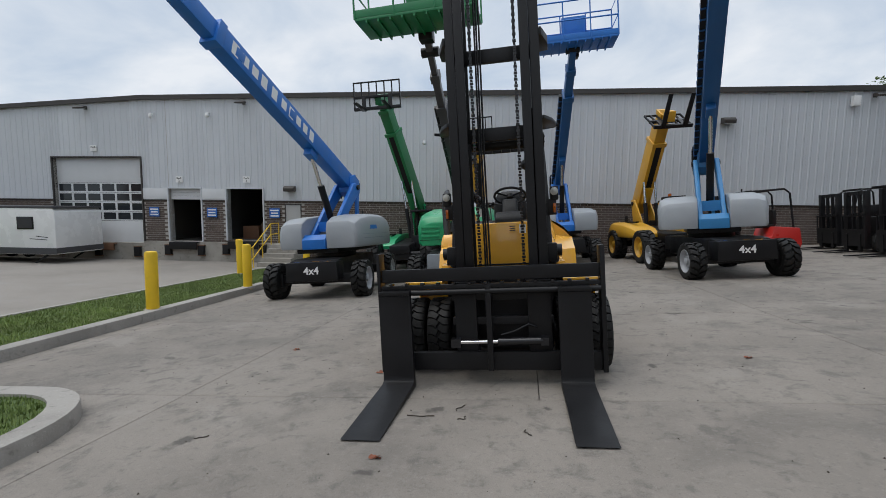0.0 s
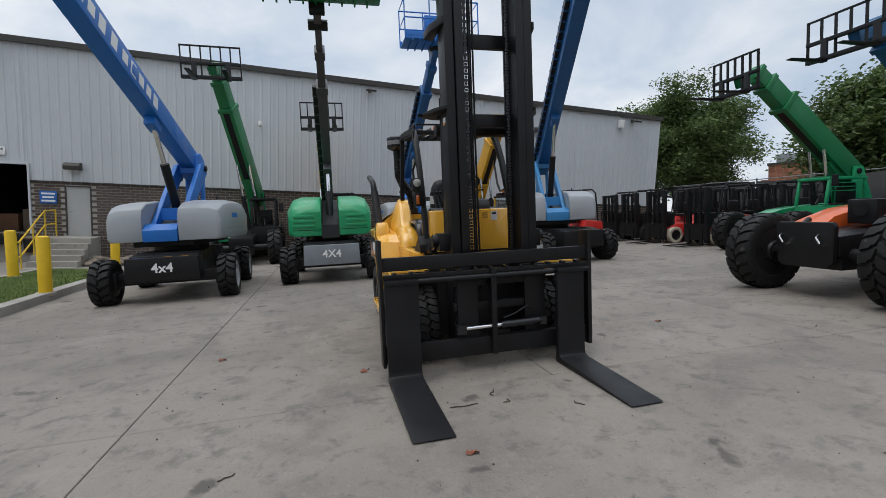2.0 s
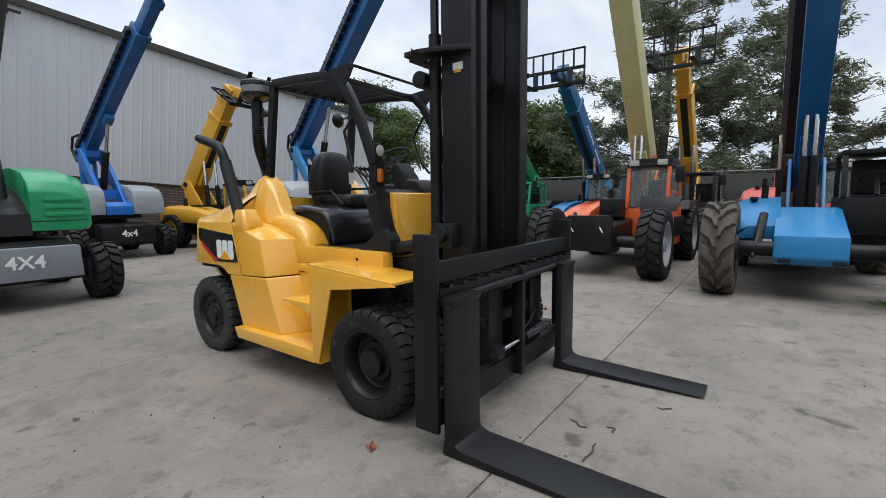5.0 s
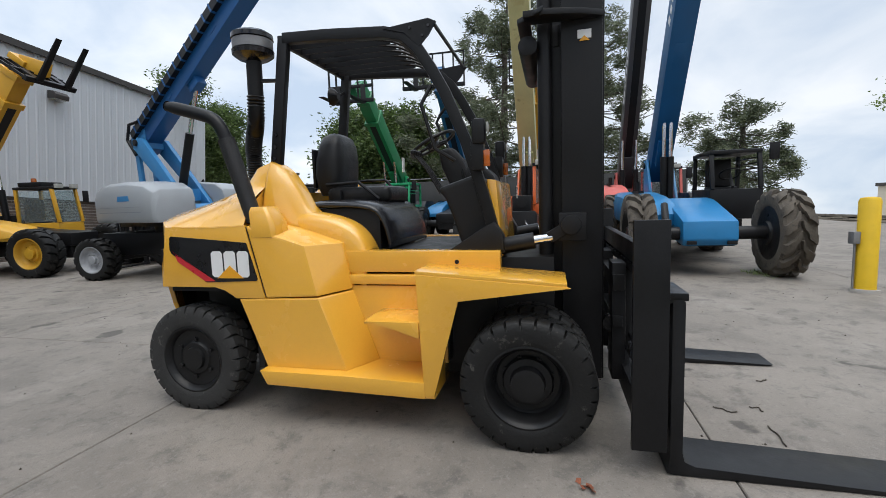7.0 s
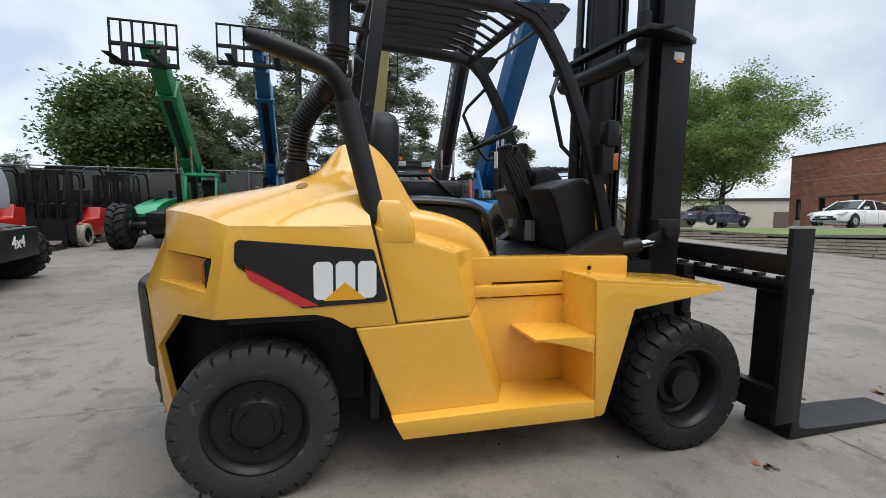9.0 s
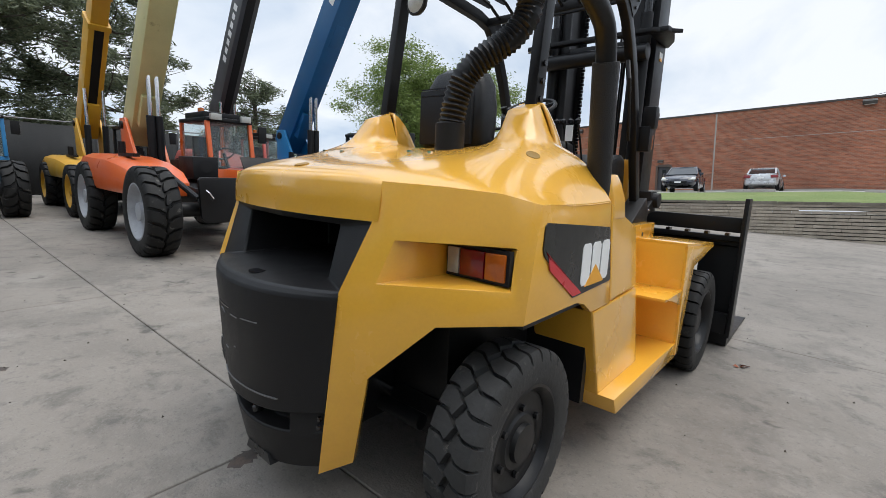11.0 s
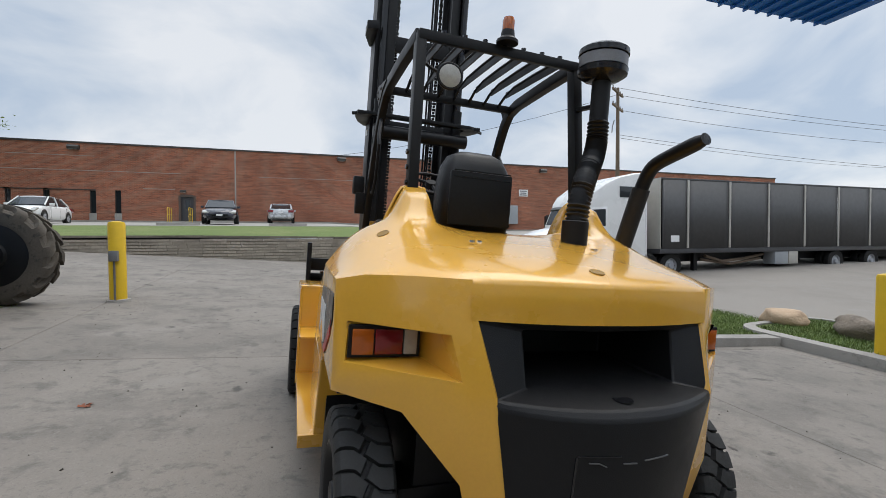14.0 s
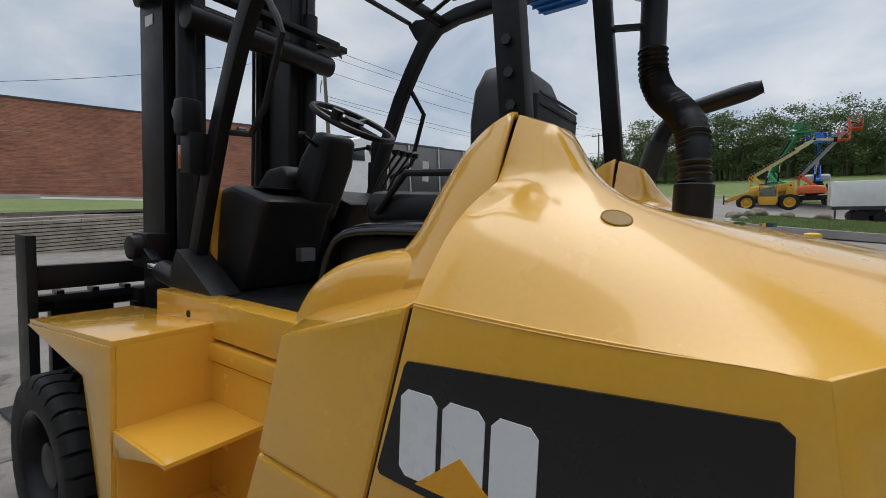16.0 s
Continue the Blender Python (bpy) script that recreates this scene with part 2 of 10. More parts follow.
blue_light = paint("bright_blue_lift_paint", (0.010, 0.145, 0.50), 0.45, scale=1.6, vary=0.12, coat=0.05, wear=(0.06, 0.08, 0.12), wear_at=0.74)
blue_mid = paint("light_blue_lift_paint", (0.030, 0.20, 0.44), 0.45, scale=1.6, vary=0.1, coat=0.05, wear=(0.06, 0.08, 0.12), wear_at=0.74)
blue_tele = paint("blue_telehandler_paint", (0.010, 0.17, 0.39), 0.4, scale=1.8, vary=0.14, coat=0.15, wear=(0.10, 0.12, 0.14), wear_at=0.68)
blue_deep = paint("deep_blue_boom_paint", (0.007, 0.095, 0.24), 0.45, scale=1.6, vary=0.15, coat=0.05)
green = paint("green_lift_paint", (0.010, 0.30, 0.115), 0.35, scale=1.8, vary=0.08, coat=0.3, wear=(0.04, 0.14, 0.08), wear_at=0.76)
green_deep = paint("green_boom_paint", (0.008, 0.17, 0.055), 0.42, scale=1.8, vary=0.15, coat=0.15)
orange = paint("orange_telehandler_paint", (0.66, 0.115, 0.022), 0.36, scale=1.6, vary=0.08, coat=0.3, wear=(0.25, 0.08, 0.03), wear_at=0.76)
cream = paint("cream_boom_paint", (0.56, 0.52, 0.25), 0.45, scale=1.4, vary=0.16, wear=(0.30, 0.26, 0.12), wear_at=0.64)
pink_red = paint("faded_red_cover", (0.55, 0.12, 0.10), 0.5, scale=1.6, vary=0.12)
red = paint("red_machine_paint", (0.50, 0.025, 0.02), 0.35, scale=2.0, vary=0.1, coat=0.3)
grey_cover = paint("grey_engine_cover", (0.30, 0.32, 0.34), 0.42, scale=1.5, vary=0.1, bump=0.04, coat=0.1)
grey_box = paint("grey_counterweight_box", (0.20, 0.22, 0.24), 0.5, scale=2.5, vary=0.2, wear=(0.1, 0.1, 0.1), wear_at=0.68)
graphite = paint("graphite_boom_paint", (0.055, 0.055, 0.06), 0.4, scale=2.0, vary=0.15)
decal_black = paint("black_decal", (0.012, 0.012, 0.013), 0.3, vary=0.05)
decal_white = paint("white_decal", (0.78, 0.78, 0.77), 0.35, vary=0.04)
decal_red = paint("red_decal", (0.55, 0.03, 0.04), 0.35, vary=0.05)
decal_yellow = paint("amber_decal", (0.80, 0.36, 0.02), 0.35, vary=0.05)
decal_blue = paint("blue_sign_paint", (0.015, 0.11, 0.40), 0.4, vary=0.05)
lens_red = paint("red_lamp_lens", (0.19, 0.006, 0.009), 0.12, vary=0.15, scale=40, fine=260, coat=0.6)
lens_amber = paint("amber_lamp_lens", (0.42, 0.095, 0.008), 0.12, vary=0.15, scale=40, fine=260, coat=0.6)
lens_clear = paint("clear_lamp_lens", (0.40, 0.40, 0.37), 0.15, vary=0.15, scale=40, fine=260, coat=0.6)
white_paint = paint("white_vehicle_paint", (0.78, 0.78, 0.77), 0.28, scale=1.5, vary=0.04, coat=0.5)
silver_paint = paint("silver_car_paint", (0.50, 0.51, 0.52), 0.28, metal=0.4, scale=1.5, vary=0.04, coat=0.6)
navy_paint = paint("dark_blue_car_paint", (0.016, 0.018, 0.030), 0.22, scale=1.5, vary=0.05, coat=0.8)
dark_glass = paint("dark_tinted_window", (0.02, 0.024, 0.028), 0.06, scale=2.0, vary=0.1, rvary=0.02)
cab_glass = glass("cab_glass", (0.72, 0.80, 0.80))
bollard_yellow = paint("yellow_bollard_paint", (0.72, 0.46, 0.015), 0.5, scale=4.0, vary=0.12, wear=(0.35, 0.22, 0.03), wear_at=0.70)
wood_brown = paint("weathered_pole_wood", (0.17, 0.125, 0.09), 0.9, scale=5.0, vary=0.3)
rust = paint("rusty_steel", (0.16, 0.08, 0.045), 0.85, scale=6.0, vary=0.35)
for dull, amount in ((black, 0.28), (charcoal, 0.3), (rubber, 0.25), (rim_black, 0.28), (vinyl, 0.35)):
    dull.node_tree.nodes["Principled BSDF"].inputs["Specular IOR Level"].default_value = amount

# ---- wheels ----
MESHES = {}


def tyre_mesh(r, w, lugs, depth, slant, material, gap=0.16, same=False):
    """A tyre round the x axis, one skin: two rows of slanted tread blocks, a wavy middle groove and rounded walls.
    With same, the grooves run right across in one bend; else the rows meet as an arrow."""
    k = ("tyre", r, w, lugs, depth, slant, material.name, gap, same)
    if k not in MESHES:
        b, h = r - depth, w / 2
        step = 2 * math.pi / lugs
        # (place across, top of a block, floor of a groove, side)
        cols = [(-0.86, r * 0.60, r * 0.60, -1), (-0.98, r * 0.66, r * 0.66, -1), (-1.0, r * 0.72, r * 0.72, -1), (-1.02, r * 0.80, r * 0.80, -1), (-1.015, r * 0.885, r * 0.87, -1),
                (-0.95, r * 0.955, b * 0.97, -1), (-0.84, r * 0.99, b, -1), (-0.62, r, b, -1), (-0.40, r, b, -1), (-0.24, r, b, -1), (-0.10, r, b, -1), (-0.045, b, b, -1)]
        cols += [(-x, hi, lo, 1) for x, hi, lo, sd in cols[::-1]]
        rings = []
        for x, hi, lo, sd in cols:
            ring = []
            turn = {0.84: 0.80, 0.62: 0.62, 0.40: 0.50, 0.24: 0.10, 0.10: 0.0, 0.045: 0.0}.get(abs(x), 0.85)
            for i in range(lugs):
                for f, up in ((0.0, 0), (0.03, 1), (0.5 - gap / 2, 1), (0.97 - gap, 1), (1.0 - gap, 0)):
                    if same:
                        # one bent groove runs right across; short slanting slits part the blocks in the middle
                        xx = x + 0.16 * (0.5 - f) * {0.24: 0.5, 0.10: 1.7, 0.045: 1.7}.get(abs(x), 0.0)
                        a = (i + f + slant * min(max(xx / 0.9 + 0.5, 0.0), 1.0)) * step
                    else:
                        a = (i + f + slant * turn + (0.5 if sd > 0 else 0.0)) * step
                        xx = x + (0.05 * (1 if math.sin(a * lugs) > 0 else -1) if abs(x) < 0.3 else 0.0)
                    rr = hi if up else lo
                    ring.append((xx * h, rr * math.cos(a), rr * math.sin(a)))
            rings.append(ring)
        me = Shape().rings(rings, True, False).mesh("tyre", 0, sharp=38)
        me.materials.append(material)
        MESHES[k] = me
    return MESHES[k]


def rim_mesh(r, w, dish, material, bolts=8, hub=0.3):
    """A dished rim on the +x side, with hub and bolts."""
    k = ("rim", r, w, dish, material.name, bolts, hub)
    if k not in MESHES:
        s = Shape()
        R, h = r * 0.63, w / 2
        s.lathe([(R * 0.9, -h * 0.9), (R, -h * 0.84), (R, h * 0.84), (R * 1.03, h * 0.92), (R * 0.96, h * 0.95), (R * 0.90, h * 0.84), (R * 0.85, h * 0.6), (R * 0.80, h - dish * 0.9),
                 (R * 0.74, h - dish), (R * 0.52, h - dish * 1.02), (R * hub * 1.45, h - dish * 0.93), (R * hub * 1.35, h - dish * 0.75), (R * hub, h - dish * 0.7), (R * hub * 0.93, h - dish * 0.3), (R * hub * 0.6, h - dish * 0.24), (0.001, h - dish * 0.24)], "x", 32)
        me = s.mesh("wheel", 0, sharp=35)
        me.materials.append(material)
        MESHES[k] = me
    return MESHES[k]


def wheel(parent, x, y, r, w, side, rim, tread, lugs=20, depth=0.03, slant=0.35, dish=0.06, bolts=8, hub=0.3, z=None, turn=0, gap=0.16, same=False):
    """A wheel part with its tyre; side is the way its open face looks along x."""
    m = pose(x, y, r - 0.012 if z is None else z, random.uniform(0, 360), 0, 0)
    if side < 0:
        m = pose(x, y, r - 0.012 if z is None else z, 0, 0, 180 + turn) @ pose(0, 0, 0, random.uniform(0, 360))
    elif turn:
        m = pose(x, y, r - 0.012 if z is None else z, 0, 0, turn) @ pose(0, 0, 0, random.uniform(0, 360))
    wh = part("wheel", rim_mesh(r, w, dish, rim, bolts, hub), rim, parent, m=m)
    part("tyre", tyre_mesh(r, w, lugs, depth, slant, tread, gap, same), tread, wh)
    R, h = r * 0.63, w / 2
    if r > 0.4:
        kd = ("drum", round(R, 3), round(w, 3))
        if kd not in MESHES:
            MESHES[kd] = Shape().lathe([(R * 0.99, -h * 0.86), (R * 0.99, -h * 0.90), (R * 0.80, -h * 0.915), (R * 0.78, -h * 0.92), (R * 0.45, -h * 0.93), (R * 0.40, -h * 1.10), (0.02, -h * 1.12)], "x", 24, caps=False).mesh("hub_drum", sharp=35)
            MESHES[kd].materials.append(rim_black)
        part("hub_drum", MESHES[kd], rim_black, wh)
    kn = ("nut", round(R, 3), rim.name)
    if kn not in MESHES:
        MESHES[kn] = Shape().tube([(-0.012, 0, 0), (0.016, 0, 0)], R * 0.065, 6).mesh("wheel_nut", 0.0015, 1)
        MESHES[kn].materials.append(rim)
    for i in range(bolts):
        a = 2 * math.pi * i / bolts
        part("wheel_nut", MESHES[kn], rim, wh, m=pose(h - dish, R * 0.58 * math.cos(a), R * 0.58 * math.sin(a)))
    return wh


def bolt_heads(spots, axis, r=0.012, h=0.01):
    s = Shape()
    for p in spots:
        q = list(p)
        q["xyz".index(axis)] += h
        s.tube([p, q], r, 6)
    return s


def mirrored(pts):
    return [(-x, y, z) for x, y, z in pts]


def solid(ob, thickness, offset=-1.0):
    md = ob.modifiers.new("thickness", "SOLIDIFY")
    md.thickness, md.offset = thickness, offset
    return ob


def rounded(ob, width, segments=2, angle=28):
    md = ob.modifiers.new("bevel", "BEVEL")
    md.width, md.segments, md.limit_method, md.angle_limit = width, segments, "ANGLE", radians(angle)
    md.harden_normals = False
    return ob


def lettering(text, size, material, parent, m, depth=0.003, name="lettering", shear=0.0):
    """Raised characters in the built-in font, as a mesh."""
    cu = bpy.data.curves.new(name, "FONT")
    cu.body, cu.size, cu.extrude, cu.align_x, cu.align_y, cu.shear = text, size, depth, "CENTER", "CENTER", shear
    cu.offset = size * 0.018
    tmp = bpy.data.objects.new(name, cu)
    scene.collection.objects.link(tmp)
    me = bpy.data.meshes.new_from_object(tmp.evaluated_get(bpy.context.evaluated_depsgraph_get()))
    bpy.data.objects.remove(tmp)
    me.materials.clear()
    me.materials.append(material)
    return part(name, me, material, parent, m=m)


# ---- the yellow forklift ----
fl = thing("forklift", LOT, "large yellow diesel forklift with black mast, forks lowered on the concrete", "forklift")

# hood and counterweight skin; the right half, mirrored
ROWS_H = [
    [(0, 2.742, 1.176), (0.26, 2.732, 1.176), (0.50, 2.676, 1.178), (0.68, 2.560, 1.20), (0.83, 2.448, 1.21), (0.872, 2.396, 1.213), (0.914, 2.345, 1.215)],
    [(0, 2.745, 1.262), (0.26, 2.735, 1.262), (0.505, 2.672, 1.258), (0.68, 2.555, 1.254), (0.83, 2.445, 1.248), (0.871, 2.395, 1.243), (0.912, 2.345, 1.238)],
    [(0, 2.735, 1.315), (0.26, 2.725, 1.315), (0.50, 2.66, 1.31), (0.67, 2.545, 1.302), (0.815, 2.435, 1.288), (0.862, 2.383, 1.274), (0.909, 2.33, 1.261)],
    [(0, 2.685, 1.350), (0.26, 2.675, 1.350), (0.475, 2.615, 1.346), (0.610, 2.52, 1.338), (0.715, 2.43, 1.325), (0.790, 2.37, 1.306), (0.895, 2.285, 1.268)],
    [(0, 2.40, 1.400), (0.26, 2.395, 1.400), (0.45, 2.35, 1.400), (0.54, 2.31, 1.398), (0.62, 2.27, 1.393), (0.705, 2.23, 1.368), (0.904, 2.13, 1.258)],
    [(0, 2.08, 1.452), (0.26, 2.08, 1.452), (0.43, 2.07, 1.456), (0.52, 2.065, 1.457), (0.60, 2.06, 1.458), (0.680, 2.04, 1.437), (0.906, 1.98, 1.257)],
    [(0, 1.94, 1.466), (0.26, 1.94, 1.466), (0.40, 1.94, 1.480), (0.465, 1.95, 1.510), (0.570, 1.945, 1.515), (0.655, 1.93, 1.478), (0.906, 1.86, 1.259)],
    [(0, 1.85, 1.470), (0.26, 1.85, 1.470), (0.388, 1.855, 1.50), (0.443, 1.868, 1.640), (0.556, 1.860, 1.640), (0.636, 1.845, 1.502), (0.906, 1.775, 1.262)],
    [(0, 1.765, 1.472), (0.26, 1.765, 1.472), (0.375, 1.765, 1.50), (0.440, 1.772, 1.676), (0.548, 1.766, 1.674), (0.626, 1.758, 1.502), (0.906, 1.742, 1.264)],
]
hood = Shape()
ROWS_H = [r[:-1] + [(0.9095, r[-1][1], r[-1][2] - 0.008)] for r in ROWS_H]
SWELL = (0, 0, 0, 0.0, 0.022, 0.036, 0.044, 0.048, 0.048)
ROWS_H = [r[:-1] + [tuple((a + b) / 2 + c * k for a, b, c in zip(r[-2], r[-1], (0.55, 0.0, 1.0)))] + r[-1:] for r, k in zip(ROWS_H, SWELL)]
full = [mirrored(r)[::-1] + r[1:] for r in ROWS_H]
hood.rings([list(r) for r in full], closed=False, caps=False)
# below the pressed edge the flanks of the counterweight take over
hood.f = [f for f in hood.f if min(v // 15 for v in f) >= 2 or max(abs(v % 15 - 7) for v in f) <= 2]
hood_ob = part("hood", hood, yellow, fl, "glossy yellow engine hood", sharp=60)
# the front edge of the hood shell is closed by a pressed end plate
for sx in (1, -1):
    ends = [(sx * x, z) for x, z in ((0.372, 1.30), (0.380, 1.49), (0.442, 1.664), (0.546, 1.660), (0.618, 1.50), (0.70, 1.437), (0.80, 1.362), (0.902, 1.25), (0.60, 1.24))]
    part("hood_end", Shape().prism(ends, "y", 1.7665, 1.775), yellow, fl)
# the pressed edges of the hood stay crisp
HN = len(full[0])
crease = hood_ob.data.attributes.new("crease_edge", "FLOAT", "EDGE")
for e in hood_ob.data.edges:
    (ra, ca), (rb, cb) = (divmod(v, HN) for v in e.vertices)
    value, across, along = 0.0, abs(ca - 7), min(ra, rb)
    if ra == rb:
        value = {0: 1.0, 1: 0.3, 2: 0.75 if max(across, abs(cb - 7)) <= 2 else 1.0, 7: 0.85, 8: 1.0}.get(ra, 0.0)
    elif ca == cb:
        value = {7: 1.0, 6: 0.0, 5: 0.3 if along < 4 else 0.45, 4: 0.15 if along < 6 else 0.95, 3: 0.15 if along < 6 else 0.95, 2: 0.7 if along >= 6 else (1.0 if along < 2 else 0.1)}.get(across, 0.0)
    crease.data[e.index].value = value
sub = hood_ob.modifiers.new("round", "SUBSURF")
sub.levels = sub.render_levels = 2
sub.boundary_smooth = "PRESERVE_CORNERS"

# counterweight side and rear leg, with the lamp recess as a hole
OUT = [(0.478, 2.682, 1.178), (0.437, 2.785, 0.945), (0.30, 2.770, 0.21), (0.41, 2.695, 0.275), (0.515, 2.722, 0.65), (0.69, 2.585, 0.845), (0.908, 2.398, 0.862), (0.909, 2.334, 1.258), (0.502, 2.663, 1.312), (0.817, 2.438, 1.290), (0.672, 2.548, 1.304)]
HOLE = [(0.555, 2.652, 1.122), (0.522, 2.700, 0.978), (0.872, 2.432, 0.975), (0.862, 2.405, 1.114)]
for sx in (1, -1):
    c = Shape()
    o = [(sx * x, y, z) for x, y, z in OUT]
    h = [(sx * x, y, z) for x, y, z in HOLE]
    faces = [(8, 0, 11), (0, 1, 12, 11), (1, 2, 3, 4), (1, 4, 5, 12), (5, 6, 13, 12), (6, 7, 14, 13), (7, 9, 14), (9, 10, 11, 14), (10, 8, 11)]
    # recess walls: the lamp looks straight back from its end
    back = [(sx * 0.592, 2.408, 1.112), (sx * 0.592, 2.408, 0.985), (sx * 0.868, 2.408, 0.985), (sx * 0.868, 2.408, 1.112)]
    v = o + h + back
    faces += [(11, 12, 16, 15), (12, 13, 17, 16), (14, 11, 15, 18), (15, 16, 17, 18)]
    # the flank above the wheel
    side = [(sx * 0.909, 2.334, 1.258), (sx * 0.908, 2.398, 0.862), (sx * 0.908, 1.99, 0.862), (sx * 0.908, 1.915, 0.842), (sx * 0.908, 1.835, 0.792), (sx * 0.908, 1.628, 0.794), (sx * 0.908, 1.742, 1.262), (sx * 0.908, 1.98, 1.256), (sx * 0.908, 2.13, 1.256)]
    n0 = len(v)
    v += side
    faces.append(tuple(range(n0, n0 + 9)))
    if sx > 0:
        faces = [f[::-1] for f in faces]
    c.add(v, faces)
    cw = part("counterweight_side", c, yellow, fl, "glossy yellow counterweight flank", sharp=20)
    solid(cw, 0.03, -1 if sx > 0 else -1)
    rounded(cw, 0.012, 3)
    # rear lamp cluster in the recess
    lamp = part("tail_lamp", Shape().box(sx * 0.600, sx * 0.862, 2.412, 2.435, 0.990, 1.106), black, cw, "rear lamp cluster, clear, red and amber")
    for x0, x1, mt, nm in ((0.612, 0.662, lens_clear, "clear_lens"), (0.667, 0.768, lens_red, "red_lens"), (0.773, 0.850, lens_amber, "amber_lens")):
        part(nm, Shape().box(sx * x0, sx * x1, 2.432, 2.447, 1.002, 1.094), mt, cw, bevel=0.004)

# black cast insert between the legs, with the mouth of the radiator duct
ins = Shape()
NI = 14


def bow(x1, y1, z1, y0, z0):
    """Half of a bowed edge from the middle outwards: flat in the middle, falling away to the side."""
    return [(x1 * k / NI, y0 + (y1 - y0) * (k / NI) ** 2.2, z0 + (z1 - z0) * (k / NI) ** 2) for k in range(NI + 1)]


for sx in (1, -1):
    edges = [bow(0.478, 2.672, 1.176, 2.734, 1.176), bow(0.437, 2.775, 0.945, 2.892, 0.940), bow(0.434, 2.790, 0.922, 2.916, 0.915), bow(0.430, 2.786, 0.885, 2.922, 0.878),
             bow(0.349, 2.778, 0.478, 2.906, 0.455), bow(0.347, 2.735, 0.470, 2.800, 0.446), bow(0.336, 2.730, 0.404, 2.795, 0.372), bow(0.334, 2.764, 0.398, 2.876, 0.364),
             bow(0.303, 2.750, 0.235, 2.845, 0.205)]
    v = [(sx * x, y, z) for r in edges for x, y, z in r]
    w = NI + 1
    m = len(v)
    v += [(sx * x, y, z) for x, y, z in ((0.315, 2.690, 1.150), (0, 2.725, 1.150), (0.308, 2.735, 0.962), (0, 2.76, 0.960), (0.305, 2.30, 1.150), (0, 2.30, 1.150), (0.300, 2.30, 0.962), (0, 2.30, 0.960))]
    # the cheek beside the mouth, the shelf, the brow, then the bowed face and the duct
    f = [(NI, w + NI, m + 2, m), tuple([w + k for k in range(NI, -1, -1)] + [m + 3, m + 2]), tuple([NI, m, m + 1] + list(range(0, NI)))]
    for r in range(1, len(edges) - 1):
        f += [((r * w + k + 1), (r + 1) * w + k + 1, (r + 1) * w + k, r * w + k) for k in range(NI)]
    f += [(m, m + 2, m + 6, m + 4), (m + 2, m + 3, m + 7, m + 6), (m + 1, m, m + 4, m + 5), (m + 4, m + 6, m + 7, m + 5)]
    if sx < 0:
        f = [t[::-1] for t in f]
    ins.add(v, f)
insert = part("rear_grille", ins, charcoal, fl, "charcoal black cast rear insert", sharp=30)
rounded(insert, 0.010, 2, 34)
part("lip_notch", Shape().prism([(-0.10, 0.190), (0.09, 0.190), (0.07, 0.232), (-0.08, 0.232)], "y", 2.70, 2.852), decal_black, fl)
for sx in (1, -1):
    bracket = part("lip_bracket", Shape().prism([(sx * 0.215, 2.70), (sx * 0.215, 2.836), (sx * 0.28, 2.802), (sx * 0.338, 2.752), (sx * 0.338, 2.70)], "z", 0.36, 0.470), charcoal, fl, bevel=0.006)
    part("bracket_bolt", bolt_heads([(sx * 0.318, 2.770, 0.445), (sx * 0.316, 2.772, 0.412)], "y", 0.010, 0.012), black_gloss, bracket)
part("lip_pin", Shape().lathe([(0.022, 0.372), (0.022, 0.392), (0.016, 0.398), (0.001, 0.398)], "z", 14, (0.02, 2.835, 0)), black_gloss, fl)
part("tow_hole", Shape().lathe([(0.035, 0.0), (0.035, 0.004)], "z", 16, (0.0, 2.83, 0.9475)), black_gloss, fl)
# the recessed panel and the bumper slot on the insert
def insert_y(x, z):
    """The face of the insert below its shelf."""
    f = min(max((z - 0.34) / 0.553, 0), 1)
    y0, x1, y1 = 2.90 + 0.022 * f, 0.33 + 0.10 * f, 2.775 + 0.011 * f
    return y0 + (y1 - y0) * min(abs(x) / x1, 1.0) ** 2.2


def groove(x0, z0, x1, z1, mat, wide=0.006, proud=0.0012, n=6):
    s = Shape()
    pts = [(x0 + (x1 - x0) * k / n, z0 + (z1 - z0) * k / n) for k in range(n + 1)]
    dz = abs(x1 - x0) > abs(z1 - z0)
    s.rings([[(x - (0 if dz else wide / 2), insert_y(x, z) + proud, z - (wide / 2 if dz else 0)), (x + (0 if dz else wide / 2), insert_y(x, z) + proud, z + (wide / 2 if dz else 0)),
              (x + (0 if dz else wide / 2), insert_y(x, z) - 0.01, z + (wide / 2 if dz else 0)), (x - (0 if dz else wide / 2), insert_y(x, z) - 0.01, z - (wide / 2 if dz else 0))] for x, z in pts])
    return s


part("panel_groove", groove(0.205, 0.52, 0.205, 0.80, black_gloss, 0.008, 0.003), black_gloss, insert)
part("panel_groove", groove(0.205, 0.805, 0.06, 0.805, black_gloss, 0.004, 0.003), black_gloss, insert)
part("panel_edge", groove(0.205, 0.515, -0.20, 0.515, steel_grey, 0.005, 0.005, 14), steel_grey, insert, "scuffed pale edge line")
for x0, z0, x1, z1 in ((0.167, 0.785, 0.135, 0.785), (0.135, 0.785, 0.108, 0.773), (0.052, 0.782, 0.0, 0.780), (-0.03, 0.786, -0.132, 0.791), (0.134, 0.632, 0.102, 0.630), (0.040, 0.657, 0.024, 0.657)):
    part("scratch", groove(x0, z0, x1, z1, steel_grey, 0.0035, 0.0042), steel_grey, insert)
hole_shade = paint("dull_amber_hole_shade", (0.30, 0.16, 0.015), 0.5)
